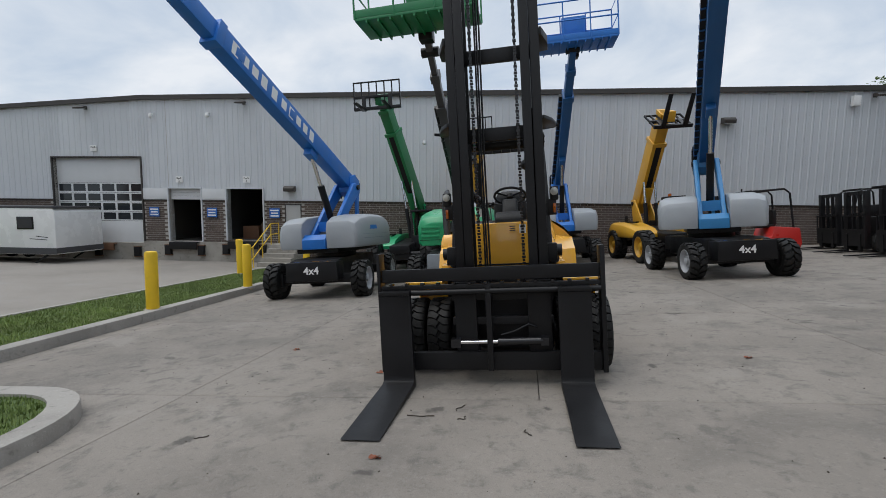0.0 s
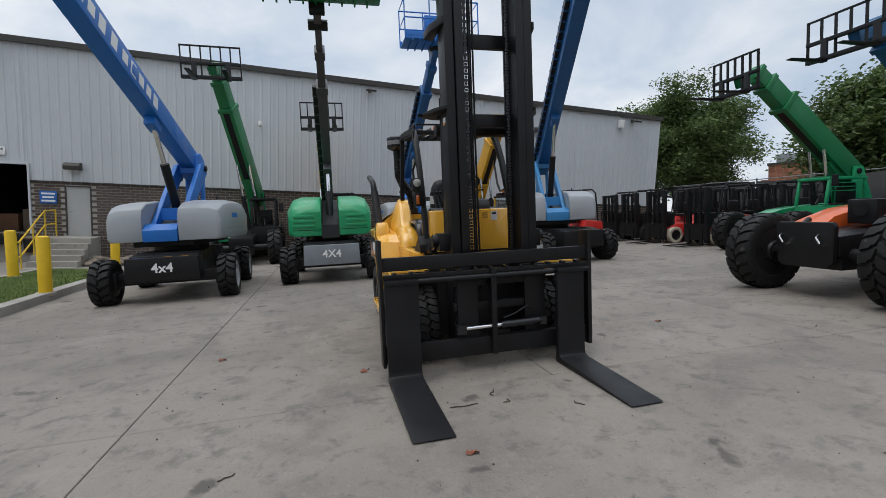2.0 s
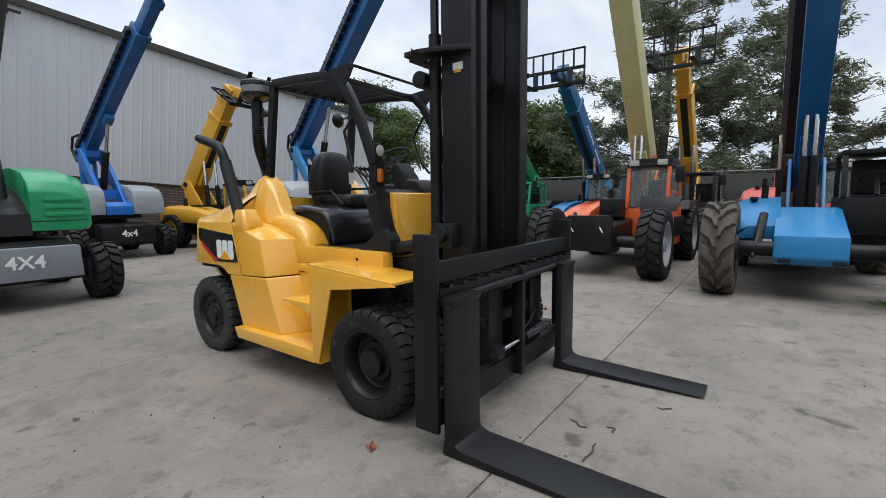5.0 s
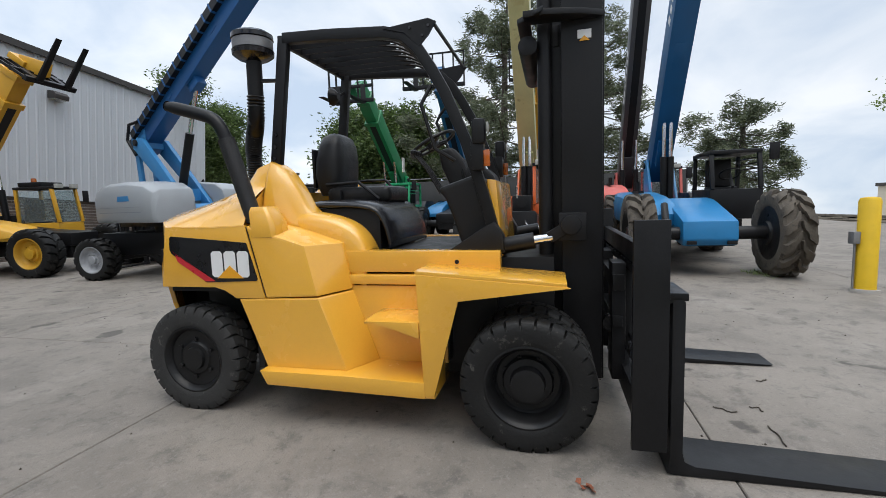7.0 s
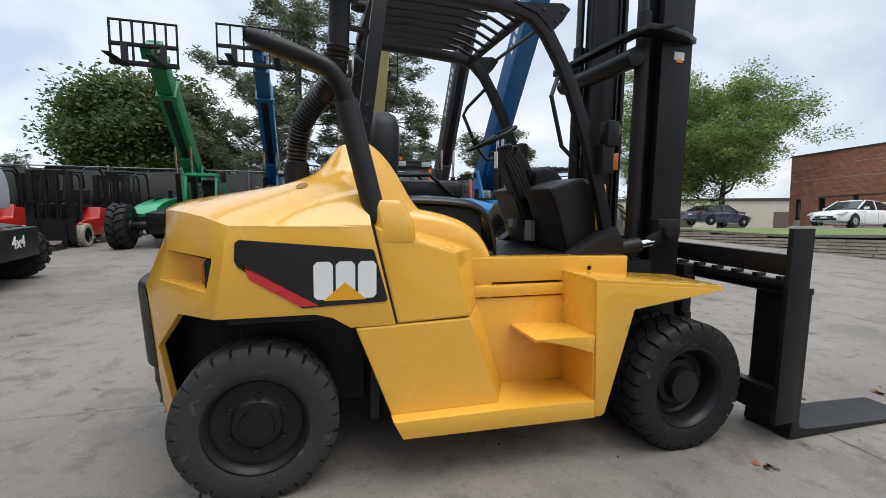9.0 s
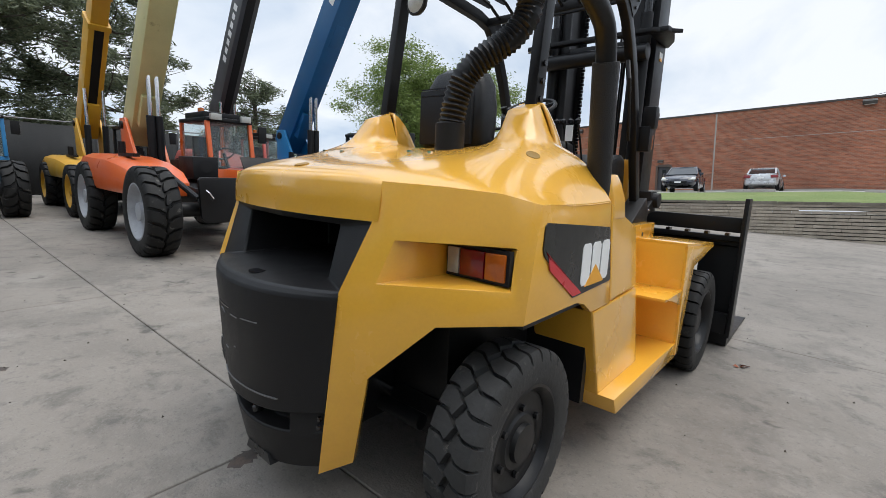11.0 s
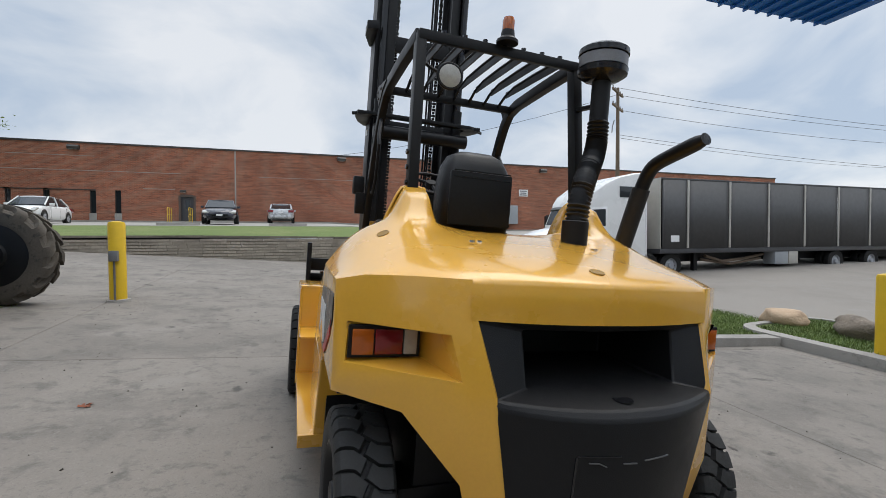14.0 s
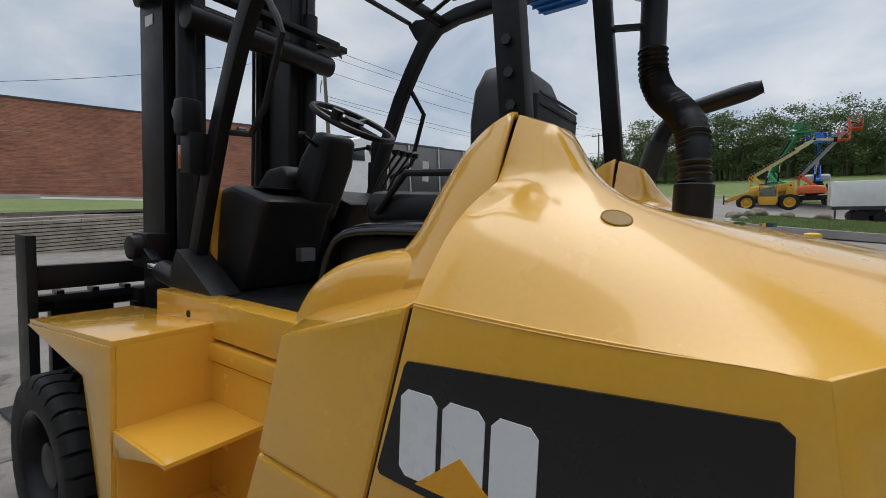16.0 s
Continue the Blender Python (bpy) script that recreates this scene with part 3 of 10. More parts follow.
# hood holes: shallow discs, the shade inside painted as a darker yellow
for x, y, z, rx, ry in ((0.690, 2.04, 1.4307, -15.5, 26), (-0.690, 2.04, 1.4307, -15.5, -26), (0, 2.64, 1.3535, -13, 0)):
    part("hood_hole", Shape().lathe([(0.029, -0.006), (0.029, 0.0025), (0.027, 0.0035), (0.025, 0.0022), (0.001, 0.0022)], "z", 20, (0, 0, 0)), hole_shade, fl, m=pose(x, y, z, rx, ry))
for x in (-0.30, 0.30):
    for y in (2.22, 2.28):
        part("hood_bolt", bolt_heads([(x + (y - 2.22), y, 1.425)], "z", 0.013, 0.008), chrome, fl)

# fairings in front of the seam, over the flanks
for sx in (1, -1):
    sh = Shape()
    shroud = []
    for y, zt, wi, wo in ((1.757, 1.672, 0.437, 0.553), (1.70, 1.648, 0.438, 0.553), (1.635, 1.590, 0.440, 0.552), (1.575, 1.505, 0.442, 0.554), (1.525, 1.415, 0.445, 0.560), (1.475, 1.335, 0.45, 0.565), (1.42, 1.290, 0.455, 0.570), (1.37, 1.255, 0.46, 0.570)):
        k = max((zt - 1.30) / 0.37, 0.0)
        shroud.append([(sx * (wi - 0.07), y, 1.22), (sx * (wi - 0.045 * k), y, zt - 0.20 * k - 0.01), (sx * wi, y, zt), (sx * wo, y, zt - 0.004), (sx * (wo + 0.075 * k + 0.01), y, zt - 0.17 * k - 0.012), (sx * (0.595 + 0.095 * k ** 0.5), y, 1.215)])
    sh.rings(shroud, closed=False, caps=False)
    if sx > 0:
        sh.f = [f[::-1] for f in sh.f]
    fo = part("post_shroud", sh, yellow, fl, "glossy yellow shroud round the guard post", sharp=60)
    cr = fo.data.attributes.new("crease_edge", "FLOAT", "EDGE")
    for e in fo.data.edges:
        (ra, ca), (rb, cb) = (divmod(v, 6) for v in e.vertices)
        if ca == cb and ca in (2, 3):
            cr.data[e.index].value = 0.85 if min(ra, rb) < 4 else 0.4
        elif ra == rb and ra in (0, 7):
            cr.data[e.index].value = 1.0
    fsub = fo.modifiers.new("round", "SUBSURF")
    fsub.levels = fsub.render_levels = 2
    fsub.boundary_smooth = "PRESERVE_CORNERS"
    solid(fo, 0.015, 1)
    co = Shape()
    co.rings([[(sx * x, y, z - dz) for x, dz in ((0.40, 0.05), (0.445, 0.006), (0.50, 0.0), (0.575, 0.004), (0.615, 0.022), (0.64, 0.07), (0.645, 0.30))] for y, z in ((1.66, 1.322), (1.50, 1.322), (1.34, 1.298), (1.20, 1.256), (1.12, 1.198), (1.07, 1.13), (1.045, 1.055))], closed=False, caps=False)
    if sx > 0:
        co.f = [f[::-1] for f in co.f]
    col = part("deck_collar", co, yellow, fl, "rounded yellow collar beside the seat deck", sharp=70)
    csub = col.modifiers.new("round", "SUBSURF")
    csub.levels = csub.render_levels = 2
    csub.boundary_smooth = "PRESERVE_CORNERS"
    solid(col, 0.015, 1)
    ub = [(0.60, 1.618, 0.797), (0.908, 1.618, 0.797), (0.908, 1.262, 0.812), (0.672, 1.135, 0.818), (0.55, 1.13, 0.818)]
    ut = [(0.60, 1.738, 1.312), (0.908, 1.727, 1.254), (0.898, 1.338, 1.124), (0.682, 1.188, 1.122), (0.55, 1.19, 1.13)]
    lt = [(0.60, 1.815, 0.788), (0.908, 1.815, 0.788), (0.908, 1.262, 0.804), (0.672, 1.135, 0.810), (0.55, 1.13, 0.81)]
    lb = [(0.60, 1.645, 0.345), (0.908, 1.645, 0.345), (0.904, 1.092, 0.347), (0.672, 0.972, 0.347), (0.55, 0.97, 0.347)]
    for nm, lo_r, hi_r, bv in (("upper_side_panel", ub, ut, 0.012), ("lower_side_panel", lb, lt, 0.010)):
        bx = Shape()
        bx.add([(sx * x, y, z) for x, y, z in lo_r + hi_r], [(0, 1, 6, 5), (1, 2, 7, 6), (2, 3, 8, 7), (3, 4, 9, 8), (4, 0, 5, 9), (5, 6, 7), (5, 7, 8, 9), (4, 3, 2, 1, 0)])
        part(nm, bx, yellow, fl, bevel=bv, sharp=12)
    # black filler set back in the open seam, standing for its shade
    part("seam_shade", Shape().prism([(1.712, 1.245), (1.752, 1.25), (1.642, 0.80), (1.605, 0.80)], "x", sx * 0.62, sx * 0.897), decal_black, fl)
    st = part("lower_step", Shape().prism([(1.652, 0.352), (1.606, 0.262), (0.575, 0.240), (0.572, 0.338), (1.08, 0.350)], "x", sx * 0.60, sx * 0.986), yellow, fl, bevel=0.008)
    part("deck_side", Shape().prism([(1.21, 0.925), (0.168, 0.925), (0.168, 1.058), (1.21, 1.066)], "x", sx * 0.55, sx * 0.662), yellow, fl, bevel=0.008)
    part("side_bar", Shape().box(sx * 0.56, sx * 0.678, 0.475, 1.20, 0.845, 0.912), yellow, fl, bevel=0.016)
    part("access_panel", Shape().box(sx * 0.56, sx * 0.662, 0.51, 1.25, 0.34, 0.838), yellow, fl, bevel=0.006)
    part("panel_gap", Shape().box(sx * 0.55, sx * 0.664, 0.497, 0.507, 0.36, 0.84), black, fl)
    # the flared front fender: top plate, skirt and rear wall
    fe = Shape()
    fe.prism([(0.612, 0.962), (0.612, 0.986), (-0.212, 0.921), (-0.212, 0.899)], "x", sx * 0.60, sx * 0.986)
    fe.prism([(0.607, 0.965), (-0.215, 0.902), (-0.232, 0.896), (0.368, 0.815), (0.522, 0.258), (0.578, 0.255)], "x", sx * 0.972, sx * 0.990)
    fe.prism([(0.52, 0.24), (0.585, 0.24), (0.612, 0.97), (0.58, 0.97)], "x", sx * 0.60, sx * 0.974)
    part("front_fender", fe, yellow, fl, "glossy yellow flared fender", bevel=0.006)
    ms = Shape()
    ms.prism([(0.935, 0.672), (0.935, 0.690), (0.585, 0.690), (0.585, 0.672)], "x", sx * 0.66, sx * 0.98)
    ms.prism([(0.935, 0.690), (0.60, 0.690), (0.60, 0.595), (0.74, 0.640)], "x", sx * 0.968, sx * 0.986)
    part("mid_step", ms, yellow, fl, bevel=0.005)
    part("latch_hole", Shape().tube([(sx * 0.655, 0.435, 0.992), (sx * 0.6645, 0.435, 0.992)], 0.014, 12), black, fl)
    # side decal: black field, red stripe, pale blocks over an amber triangle
    dx = lambda a: sx * (0.9105 + a)
    part("side_decal", Shape().prism([(2.292, 1.198), (1.735, 1.150), (1.728, 1.140), (1.668, 0.92), (1.675, 0.908), (2.045, 0.895), (2.30, 1.085), (2.312, 1.11), (2.308, 1.185)], "x", dx(-0.002), dx(0.003)), decal_black, fl, "black side decal with pale blocks", bevel=0.0)
    part("stripe", Shape().prism([(2.272, 1.078), (2.292, 1.10), (2.045, 0.902), (1.975, 0.904)], "x", dx(0.0), dx(0.0045)), decal_red, fl)
    part("stripe", Shape().prism([(2.276, 1.085), (2.255, 1.03), (2.052, 0.902), (1.985, 0.906)], "x", dx(0.0), dx(0.0042)), decal_red, fl)
    mid_y = 1.86
    for y0, y1 in ((-0.135, -0.052), (-0.040, 0.045), (0.057, 0.14)):
        part("pale_block", Shape().prism([(mid_y + (-a if sx < 0 else a), b) for a, b in ((y0 + 0.015, 0.930), (y1 - 0.015, 0.930), (y1, 0.945), (y1, 1.082), (y1 - 0.015, 1.098), (y0 + 0.015, 1.098), (y0, 1.082), (y0, 0.945))], "x", dx(0.002), dx(0.0055)), decal_white, fl)
    part("amber_triangle", Shape().prism([(1.955, 0.924), (1.765, 0.924), (1.86, 1.005)], "x", dx(0.004), dx(0.0075)), decal_yellow, fl)

part("fuel_cap_latch", Shape().prism([(1.14, 0.845), (1.25, 0.80), (1.235, 0.765), (1.12, 0.80)], "x", 0.662, 0.72), black_gloss, fl, "black latch beside the step", bevel=0.01)
# chassis underneath and the rear axle
part("chassis", Shape().box(-0.56, 0.56, 0.2, 2.35, 0.30, 0.92).box(-0.50, 0.50, -0.15, 0.6, 0.22, 1.0).box(-0.26, 0.26, 2.2, 2.74, 0.30, 0.80), black, fl, bevel=0.01)
part("rear_axle", Shape().box(-0.62, 0.62, 2.14, 2.36, 0.27, 0.44).tube([(-0.5, 2.42, 0.36), (0.5, 2.42, 0.36)], 0.035, 10), black, fl, bevel=0.01)
part("steering_ram", Shape().tube([(-0.35, 2.43, 0.44), (0.35, 2.43, 0.44)], 0.022, 10), chrome, fl)
for sx in (1, -1):
    part("wheel_arch", Shape().box(sx * 0.52, sx * 0.86, 1.70, 1.74, 0.32, 0.864).box(sx * 0.45, sx * 0.88, 1.738, 2.35, 0.83, 0.865), black, fl)
for sx in (1, -1):
    wheel(fl, sx * 0.775, 2.25, 0.366, 0.215, sx, rim_black, rubber_grey, lugs=28, depth=0.026, slant=0.95, gap=0.12, same=True, dish=0.045, bolts=6, hub=0.34)
    wheel(fl, sx * 0.915, 0.0, 0.37, 0.235, sx, rim_black, rubber, lugs=28, depth=0.026, slant=0.95, gap=0.12, same=True, dish=0.13, bolts=8, hub=0.42)
    wheel(fl, sx * 0.645, 0.0, 0.37, 0.235, -sx, rim_black, rubber, lugs=28, depth=0.026, slant=0.95, gap=0.12, same=True, dish=0.1, bolts=8, hub=0.42)
part("front_axle", Shape().tube([(-0.8, 0, 0.36), (0.8, 0, 0.36)], 0.12, 14), black, fl)

# floor, seat deck mat, seat
part("floor_mat", Shape().box(-0.56, 0.56, 0.15, 1.08, 1.035, 1.052), vinyl, fl)
mat_rows = []
for y, z in ((1.52, 1.372), (1.35, 1.378), (1.10, 1.362), (1.02, 1.335), (0.975, 1.26), (0.945, 1.15), (0.935, 1.055)):
    mat_rows.append([(x, y + 0.02 * (abs(x) > 0.4), z - 0.03 * (abs(x) > 0.43)) for x in (-0.455, -0.43, -0.3, 0, 0.3, 0.43, 0.455)])
sd = Shape().rings(mat_rows, closed=False, caps=False)
sdo = part("seat_deck_mat", sd, black_gloss, fl, "shiny black moulded seat deck", sharp=50)
solid(sdo, 0.03, -1)
ssub = sdo.modifiers.new("round", "SUBSURF")
ssub.levels = ssub.render_levels = 1
part("engine_cover", Shape().box(-0.42, 0.42, 1.02, 1.76, 0.9, 1.345), black, fl, bevel=0.02)
part("hood_lip", Shape().box(-0.37, 0.37, 1.742, 1.768, 1.36, 1.468), yellow, fl)
part("seat_cushion", Shape().box(-0.15, 0.325, 1.04, 1.56, 1.375, 1.50), vinyl, fl, "black vinyl seat cushion", bevel=0.055, segments=4)
bk = Shape()
bk.rings([[(0.086 + w * math.copysign(abs(math.cos(a)) ** 0.5, math.cos(a)), y + t * math.copysign(abs(math.sin(a)) ** 0.6, math.sin(a)), z) for a in [2 * math.pi * i / 24 for i in range(24)]]
          for z, y, w, t in ((1.44, 1.565, 0.205, 0.075), (1.50, 1.565, 0.218, 0.105), (1.60, 1.568, 0.226, 0.118), (1.72, 1.560, 0.222, 0.118), (1.83, 1.548, 0.200, 0.102), (1.895, 1.545, 0.165, 0.078), (1.925, 1.545, 0.10, 0.040))])
sb = part("seat_back", bk, vinyl, fl, "black vinyl seat back", sharp=60)
part("seat_back_shell", Shape().box(-0.10, 0.272, 1.668, 1.694, 1.50, 1.80), black, fl, bevel=0.012)
part("seam", Shape().box(-0.085, 0.255, 1.69, 1.698, 1.765, 1.772).box(-0.085, 0.255, 1.69, 1.698, 1.80, 1.806), black_gloss, fl)
part("arm_rest", Shape().tube([(0.33, 1.55, 1.56), (0.335, 1.25, 1.56), (0.335, 1.12, 1.42)], 0.013, 8), black, fl)
part("arm_rest", Shape().tube([(-0.16, 1.55, 1.52), (-0.165, 1.28, 1.53), (-0.165, 1.12, 1.40)], 0.013, 8), black, fl)
part("seat_belt_reel", Shape().box(-0.19, -0.15, 1.42, 1.5, 1.40, 1.48), black, fl, bevel=0.008)

# dash, steering, levers and the yellow front cowl
dash = Shape()
dash.prism([(0.60, 1.455), (0.55, 1.38), (0.50, 1.25), (0.44, 1.05), (0.20, 1.05), (0.275, 1.50), (0.36, 1.53)], "x", -0.44, -0.05)
dash.prism([(0.62, 1.45), (0.58, 1.40), (0.52, 1.25), (0.44, 1.05), (0.20, 1.05), (0.27, 1.50), (0.36, 1.515)], "x", 0.06, 0.44)
dash.prism([(0.50, 1.42), (0.44, 1.2), (0.40, 1.05), (0.2, 1.05), (0.26, 1.50)], "x", -0.05, 0.06)
part("dashboard", dash, charcoal, fl, "black moulded dashboard", bevel=0.035, segments=4)
part("dash_tray", Shape().box(0.14, 0.36, 0.40, 0.52, 1.505, 1.512), black_gloss, fl)
part("dash_hood", Shape().prism([(0.25, 1.46), (0.27, 1.54), (0.33, 1.60), (0.45, 1.62), (0.49, 1.57), (0.48, 1.44)], "x", -0.06, 0.25), charcoal, fl, "instrument hood", bevel=0.04, segments=4)
part("gauge_panel", Shape().prism([(0.492, 1.50), (0.512, 1.60), (0.520, 1.598), (0.500, 1.498)], "x", 0.0, 0.19), black_gloss, fl)
part("steering_column", Shape().prism([(0.56, 1.36), (0.38, 1.40), (0.50, 1.66), (0.60, 1.775), (0.70, 1.75), (0.68, 1.62)], "x", 0.015, 0.195), charcoal, fl, "moulded steering column cowl", bevel=0.04, segments=4)
for sx in (-1, 1):
    part("column_stalk", Shape().tube([(0.105 + sx * 0.08, 0.62, 1.70), (0.105 + sx * 0.19, 0.66, 1.73)], 0.008, 6).lathe([(0.001, -0.02), (0.014, -0.01), (0.014, 0.01), (0.001, 0.02)], "x", 10, (0.105 + sx * 0.20, 0.664, 1.732)), black, fl)
sw = Shape()
ring = [(0.185 * math.cos(a), 0.185 * math.sin(a), 0) for a in [2 * math.pi * i / 32 for i in range(33)]]
sw.tube(ring, 0.014, 8, False)
sw.tube([(0, 0, -0.03), (0, 0, 0.012)], 0.045, 14)
for a in (90, 210, 330):
    sw.tube([(0.03 * math.cos(radians(a)), 0.03 * math.sin(radians(a)), -0.005), (0.18 * math.cos(radians(a)), 0.18 * math.sin(radians(a)), 0)], 0.012, 6)
sw.tube([(0.16, 0.06, 0.0), (0.16, 0.06, 0.05)], 0.024, 10)
part("steering_wheel", sw, black, fl, "black steering wheel with knob", m=pose(0.105, 0.76, 1.81, -28))
for i in range(4):
    x = -0.12 - 0.05 * i
    part("hydraulic_lever", Shape().tube([(x, 0.62, 1.42), (x - 0.01, 0.72, 1.60), (x - 0.02, 0.80, 1.70)], 0.007, 6).lathe([(0.001, 0), (0.018, 0.01), (0.02, 0.03), (0.001, 0.045)], "z", 10, (x - 0.02, 0.80, 1.69)), black, fl)
part("tag", Shape().box(-0.30, -0.25, 0.88, 0.884, 1.58, 1.68), decal_white, fl, "white paper tag")
part("front_cowl", Shape().prism([(0.24, 0.98), (0.17, 1.0), (0.205, 1.49), (0.265, 1.50)], "x", -0.47, 0.47), yellow, fl, "yellow front cowl panel", bevel=0.012)
part("warning_label", Shape().box(0.20, 0.27, 0.126, 0.131, 1.37, 1.465, pose(0, 0, 0)), decal_white, fl)
part("label_bar", Shape().box(0.21, 0.26, 0.122, 0.127, 1.435, 1.452), decal_black, fl)
for dz in (0.0, 0.022, 0.044):
    part("vent_slot", Shape().box(0.10, 0.16, 0.122, 0.129, 1.40 + dz, 1.41 + dz), black, fl)
part("brake_pedal", Shape().box(0.14, 0.22, 0.52, 0.56, 1.18, 1.24), steel_grey, fl)
part("drive_pedal", Shape().box(-0.10, 0.0, 0.50, 0.53, 1.10, 1.24), steel_grey, fl)

# overhead guard
for sx in (1, -1):
    part("rear_post", Shape().bar((sx * 0.50, 1.742, 1.63), (sx * 0.482, 1.625, 2.51), 0.055, 0.075), black, fl, "black guard post", bevel=0.008)
    for k in range(3):
        part("post_bolt", bolt_heads([(sx * 0.525, 1.735 - 0.0107 * k, 1.70 + 0.08 * k)], "x", 0.014, 0.012 * sx), black_gloss, fl)
    rail = [(sx * 0.485, 1.63, 2.50), (sx * 0.49, 1.30, 2.485), (sx * 0.49, 0.90, 2.455), (sx * 0.49, 0.77, 2.42), (sx * 0.493, 0.68, 2.335), (sx * 0.497, 0.60, 2.21), (sx * 0.50, 0.515, 2.055), (sx * 0.505, 0.385, 1.74), (sx * 0.51, 0.28, 1.40), (sx * 0.52, 0.195, 1.07)]
    rs = Shape()
    ringsr = []
    for i, p in enumerate(rail):
        a, b = Vector(rail[max(i - 1, 0)]), Vector(rail[min(i + 1, len(rail) - 1)])
        d = (b - a).normalized()
        u = d.cross(Vector((1, 0, 0))).normalized()
        P = Vector(p)
        ringsr.append([tuple(P + Vector((ex * 0.028, 0, 0)) + u * ey * 0.036) for ex, ey in ((-1, -1), (1, -1), (1, 1), (-1, 1))])
    rs.rings(ringsr)
    part("guard_leg", rs, black, fl, "bent black guard leg", bevel=0.008, sharp=40)
    part("foot_plate", Shape().prism([(0.50, 1.055), (0.15, 1.055), (0.155, 1.14), (0.21, 1.23), (0.27, 1.20)], "x", sx * 0.47, sx * 0.60), charcoal, fl, bevel=0.008)
    part("guard_gusset", Shape().prism([(0.90, 2.47), (0.60, 2.50), (0.55, 2.475), (0.60, 2.40), (0.66, 2.34), (0.76, 2.43)], "x", sx * 0.513, sx * 0.525), black, fl)
    for gy, gz in ((0.60, 2.455), (0.64, 2.40), (0.72, 2.455)):
        part("gusset_bolt", bolt_heads([(sx * 0.525, gy, gz)], "x", 0.01, 0.008 * sx), black_gloss, fl)
part("rear_crossbar", Shape().bar((-0.50, 1.655, 2.495), (0.50, 1.655, 2.495), 0.03, 0.055), black, fl, bevel=0.005)
part("front_crossbar", Shape().bar((-0.47, 0.81, 2.43), (0.47, 0.81, 2.43), 0.03, 0.05).bar((-0.50, 0.575, 2.478), (0.50, 0.575, 2.478), 0.02, 0.02), black, fl, bevel=0.005)
for i in range(7):
    x = -0.36 + 0.12 * i
    part("guard_slat", Shape().tube([(x, 1.655, 2.515), (x, 1.35, 2.52), (x, 1.08, 2.515), (x, 0.93, 2.485), (x, 0.81, 2.43)], 0.011, 6).box(x - 0.004, x + 0.004, 0.95, 1.655, 2.468, 2.512), black, fl)
    part("slat_bolt", bolt_heads([(x, 1.655, 2.522)], "z", 0.014, 0.016), black_gloss, fl)
part("beacon", Shape().lathe([(0.062, 2.53), (0.062, 2.545), (0.040, 2.565), (0.036, 2.60), (0.001, 2.60)], "z", 18, (0.0, 1.685, 0)), black, fl, "black beacon base")
part("beacon_lens", Shape().lathe([(0.033, 2.598), (0.034, 2.655), (0.028, 2.672), (0.001, 2.674)], "z", 18, (0.0, 1.685, 0)), lens_amber, fl, "amber beacon lens")
wlamp = part("work_lamp", Shape().lathe([(0.03, -0.06), (0.07, -0.02), (0.076, 0.0), (0.070, 0.006)], "y", 20), black, fl, m=pose(0.325, 1.70, 2.29))
part("lamp_lens", Shape().lathe([(0.068, 0.004), (0.04, 0.012), (0.001, 0.015)], "y", 20), lens_clear, wlamp)
part("lamp_arm", Shape().tube([(0.325, 1.67, 2.29), (0.42, 1.655, 2.33), (0.47, 1.65, 2.36)], 0.01, 6), black, fl)
part("grab_handle", Shape().tube([(0.50, 0.66, 2.25), (0.53, 0.80, 2.10), (0.53, 0.83, 2.04), (0.52, 0.72, 1.80), (0.52, 0.63, 1.70), (0.505, 0.47, 1.72)], 0.013, 8), black, fl)
part("grab_handle", Shape().tube([(-0.50, 0.60, 2.10), (-0.54, 0.66, 1.98), (-0.54, 0.58, 1.70), (-0.505, 0.46, 1.62)], 0.013, 8), black, fl)
for sx in (1, -1):
    hm = part("head_lamp", Shape().box(-0.045, 0.045, -0.06, 0.02, -0.075, 0.075), black, fl, bevel=0.02, m=pose(sx * 0.585, 0.31, 1.78))
    part("lamp_lens", Shape().lathe([(0.042, -0.072), (0.02, -0.082), (0.001, -0.083)], "y", 16, (0, 0, 0.02)), lens_clear, hm)
    part("turn_signal", Shape().box(sx * 0.568, sx * 0.598, 0.225, 0.265, 1.57, 1.67), lens_amber, fl, bevel=0.006)
    part("lamp_bracket", Shape().box(sx * 0.51, sx * 0.605, 0.265, 0.34, 1.55, 1.72), black, fl, bevel=0.004)

# air intake and exhaust
part("intake_cap", Shape().lathe([(0.05, 2.36), (0.10, 2.375), (0.135, 2.40), (0.138, 2.43), (0.122, 2.435), (0.120, 2.50), (0.138, 2.505), (0.136, 2.535), (0.11, 2.552), (0.001, 2.556)], "z", 26, (-0.525, 1.845, 0)), black_gloss, fl, "dark round air intake cap")
part("cap_glass", Shape().lathe([(0.132, 2.437), (0.132, 2.498)], "z", 26, (-0.525, 1.845, 0)), steel_grey, fl, "smoky clear dust bowl")
part("intake_pipe", Shape().tube([(-0.525, 1.845, 2.38), (-0.52, 1.855, 2.10)], 0.052, 16), black, fl)
hose = [(-0.52, 1.855, 2.14), (-0.515, 1.865, 2.02), (-0.47, 1.91, 1.93), (-0.40, 1.98, 1.86), (-0.335, 2.04, 1.78), (-0.30, 2.06, 1.68), (-0.285, 2.07, 1.56), (-0.28, 2.07, 1.44)]
pts, rad = [], []
for a, b in zip(hose, hose[1:]):
    n = max(2, round((Vector(b) - Vector(a)).length / 0.011))
    for i in range(n):
        pts.append(tuple(Vector(a).lerp(Vector(b), i / n)))
sm = [Vector(p) for p in pts]
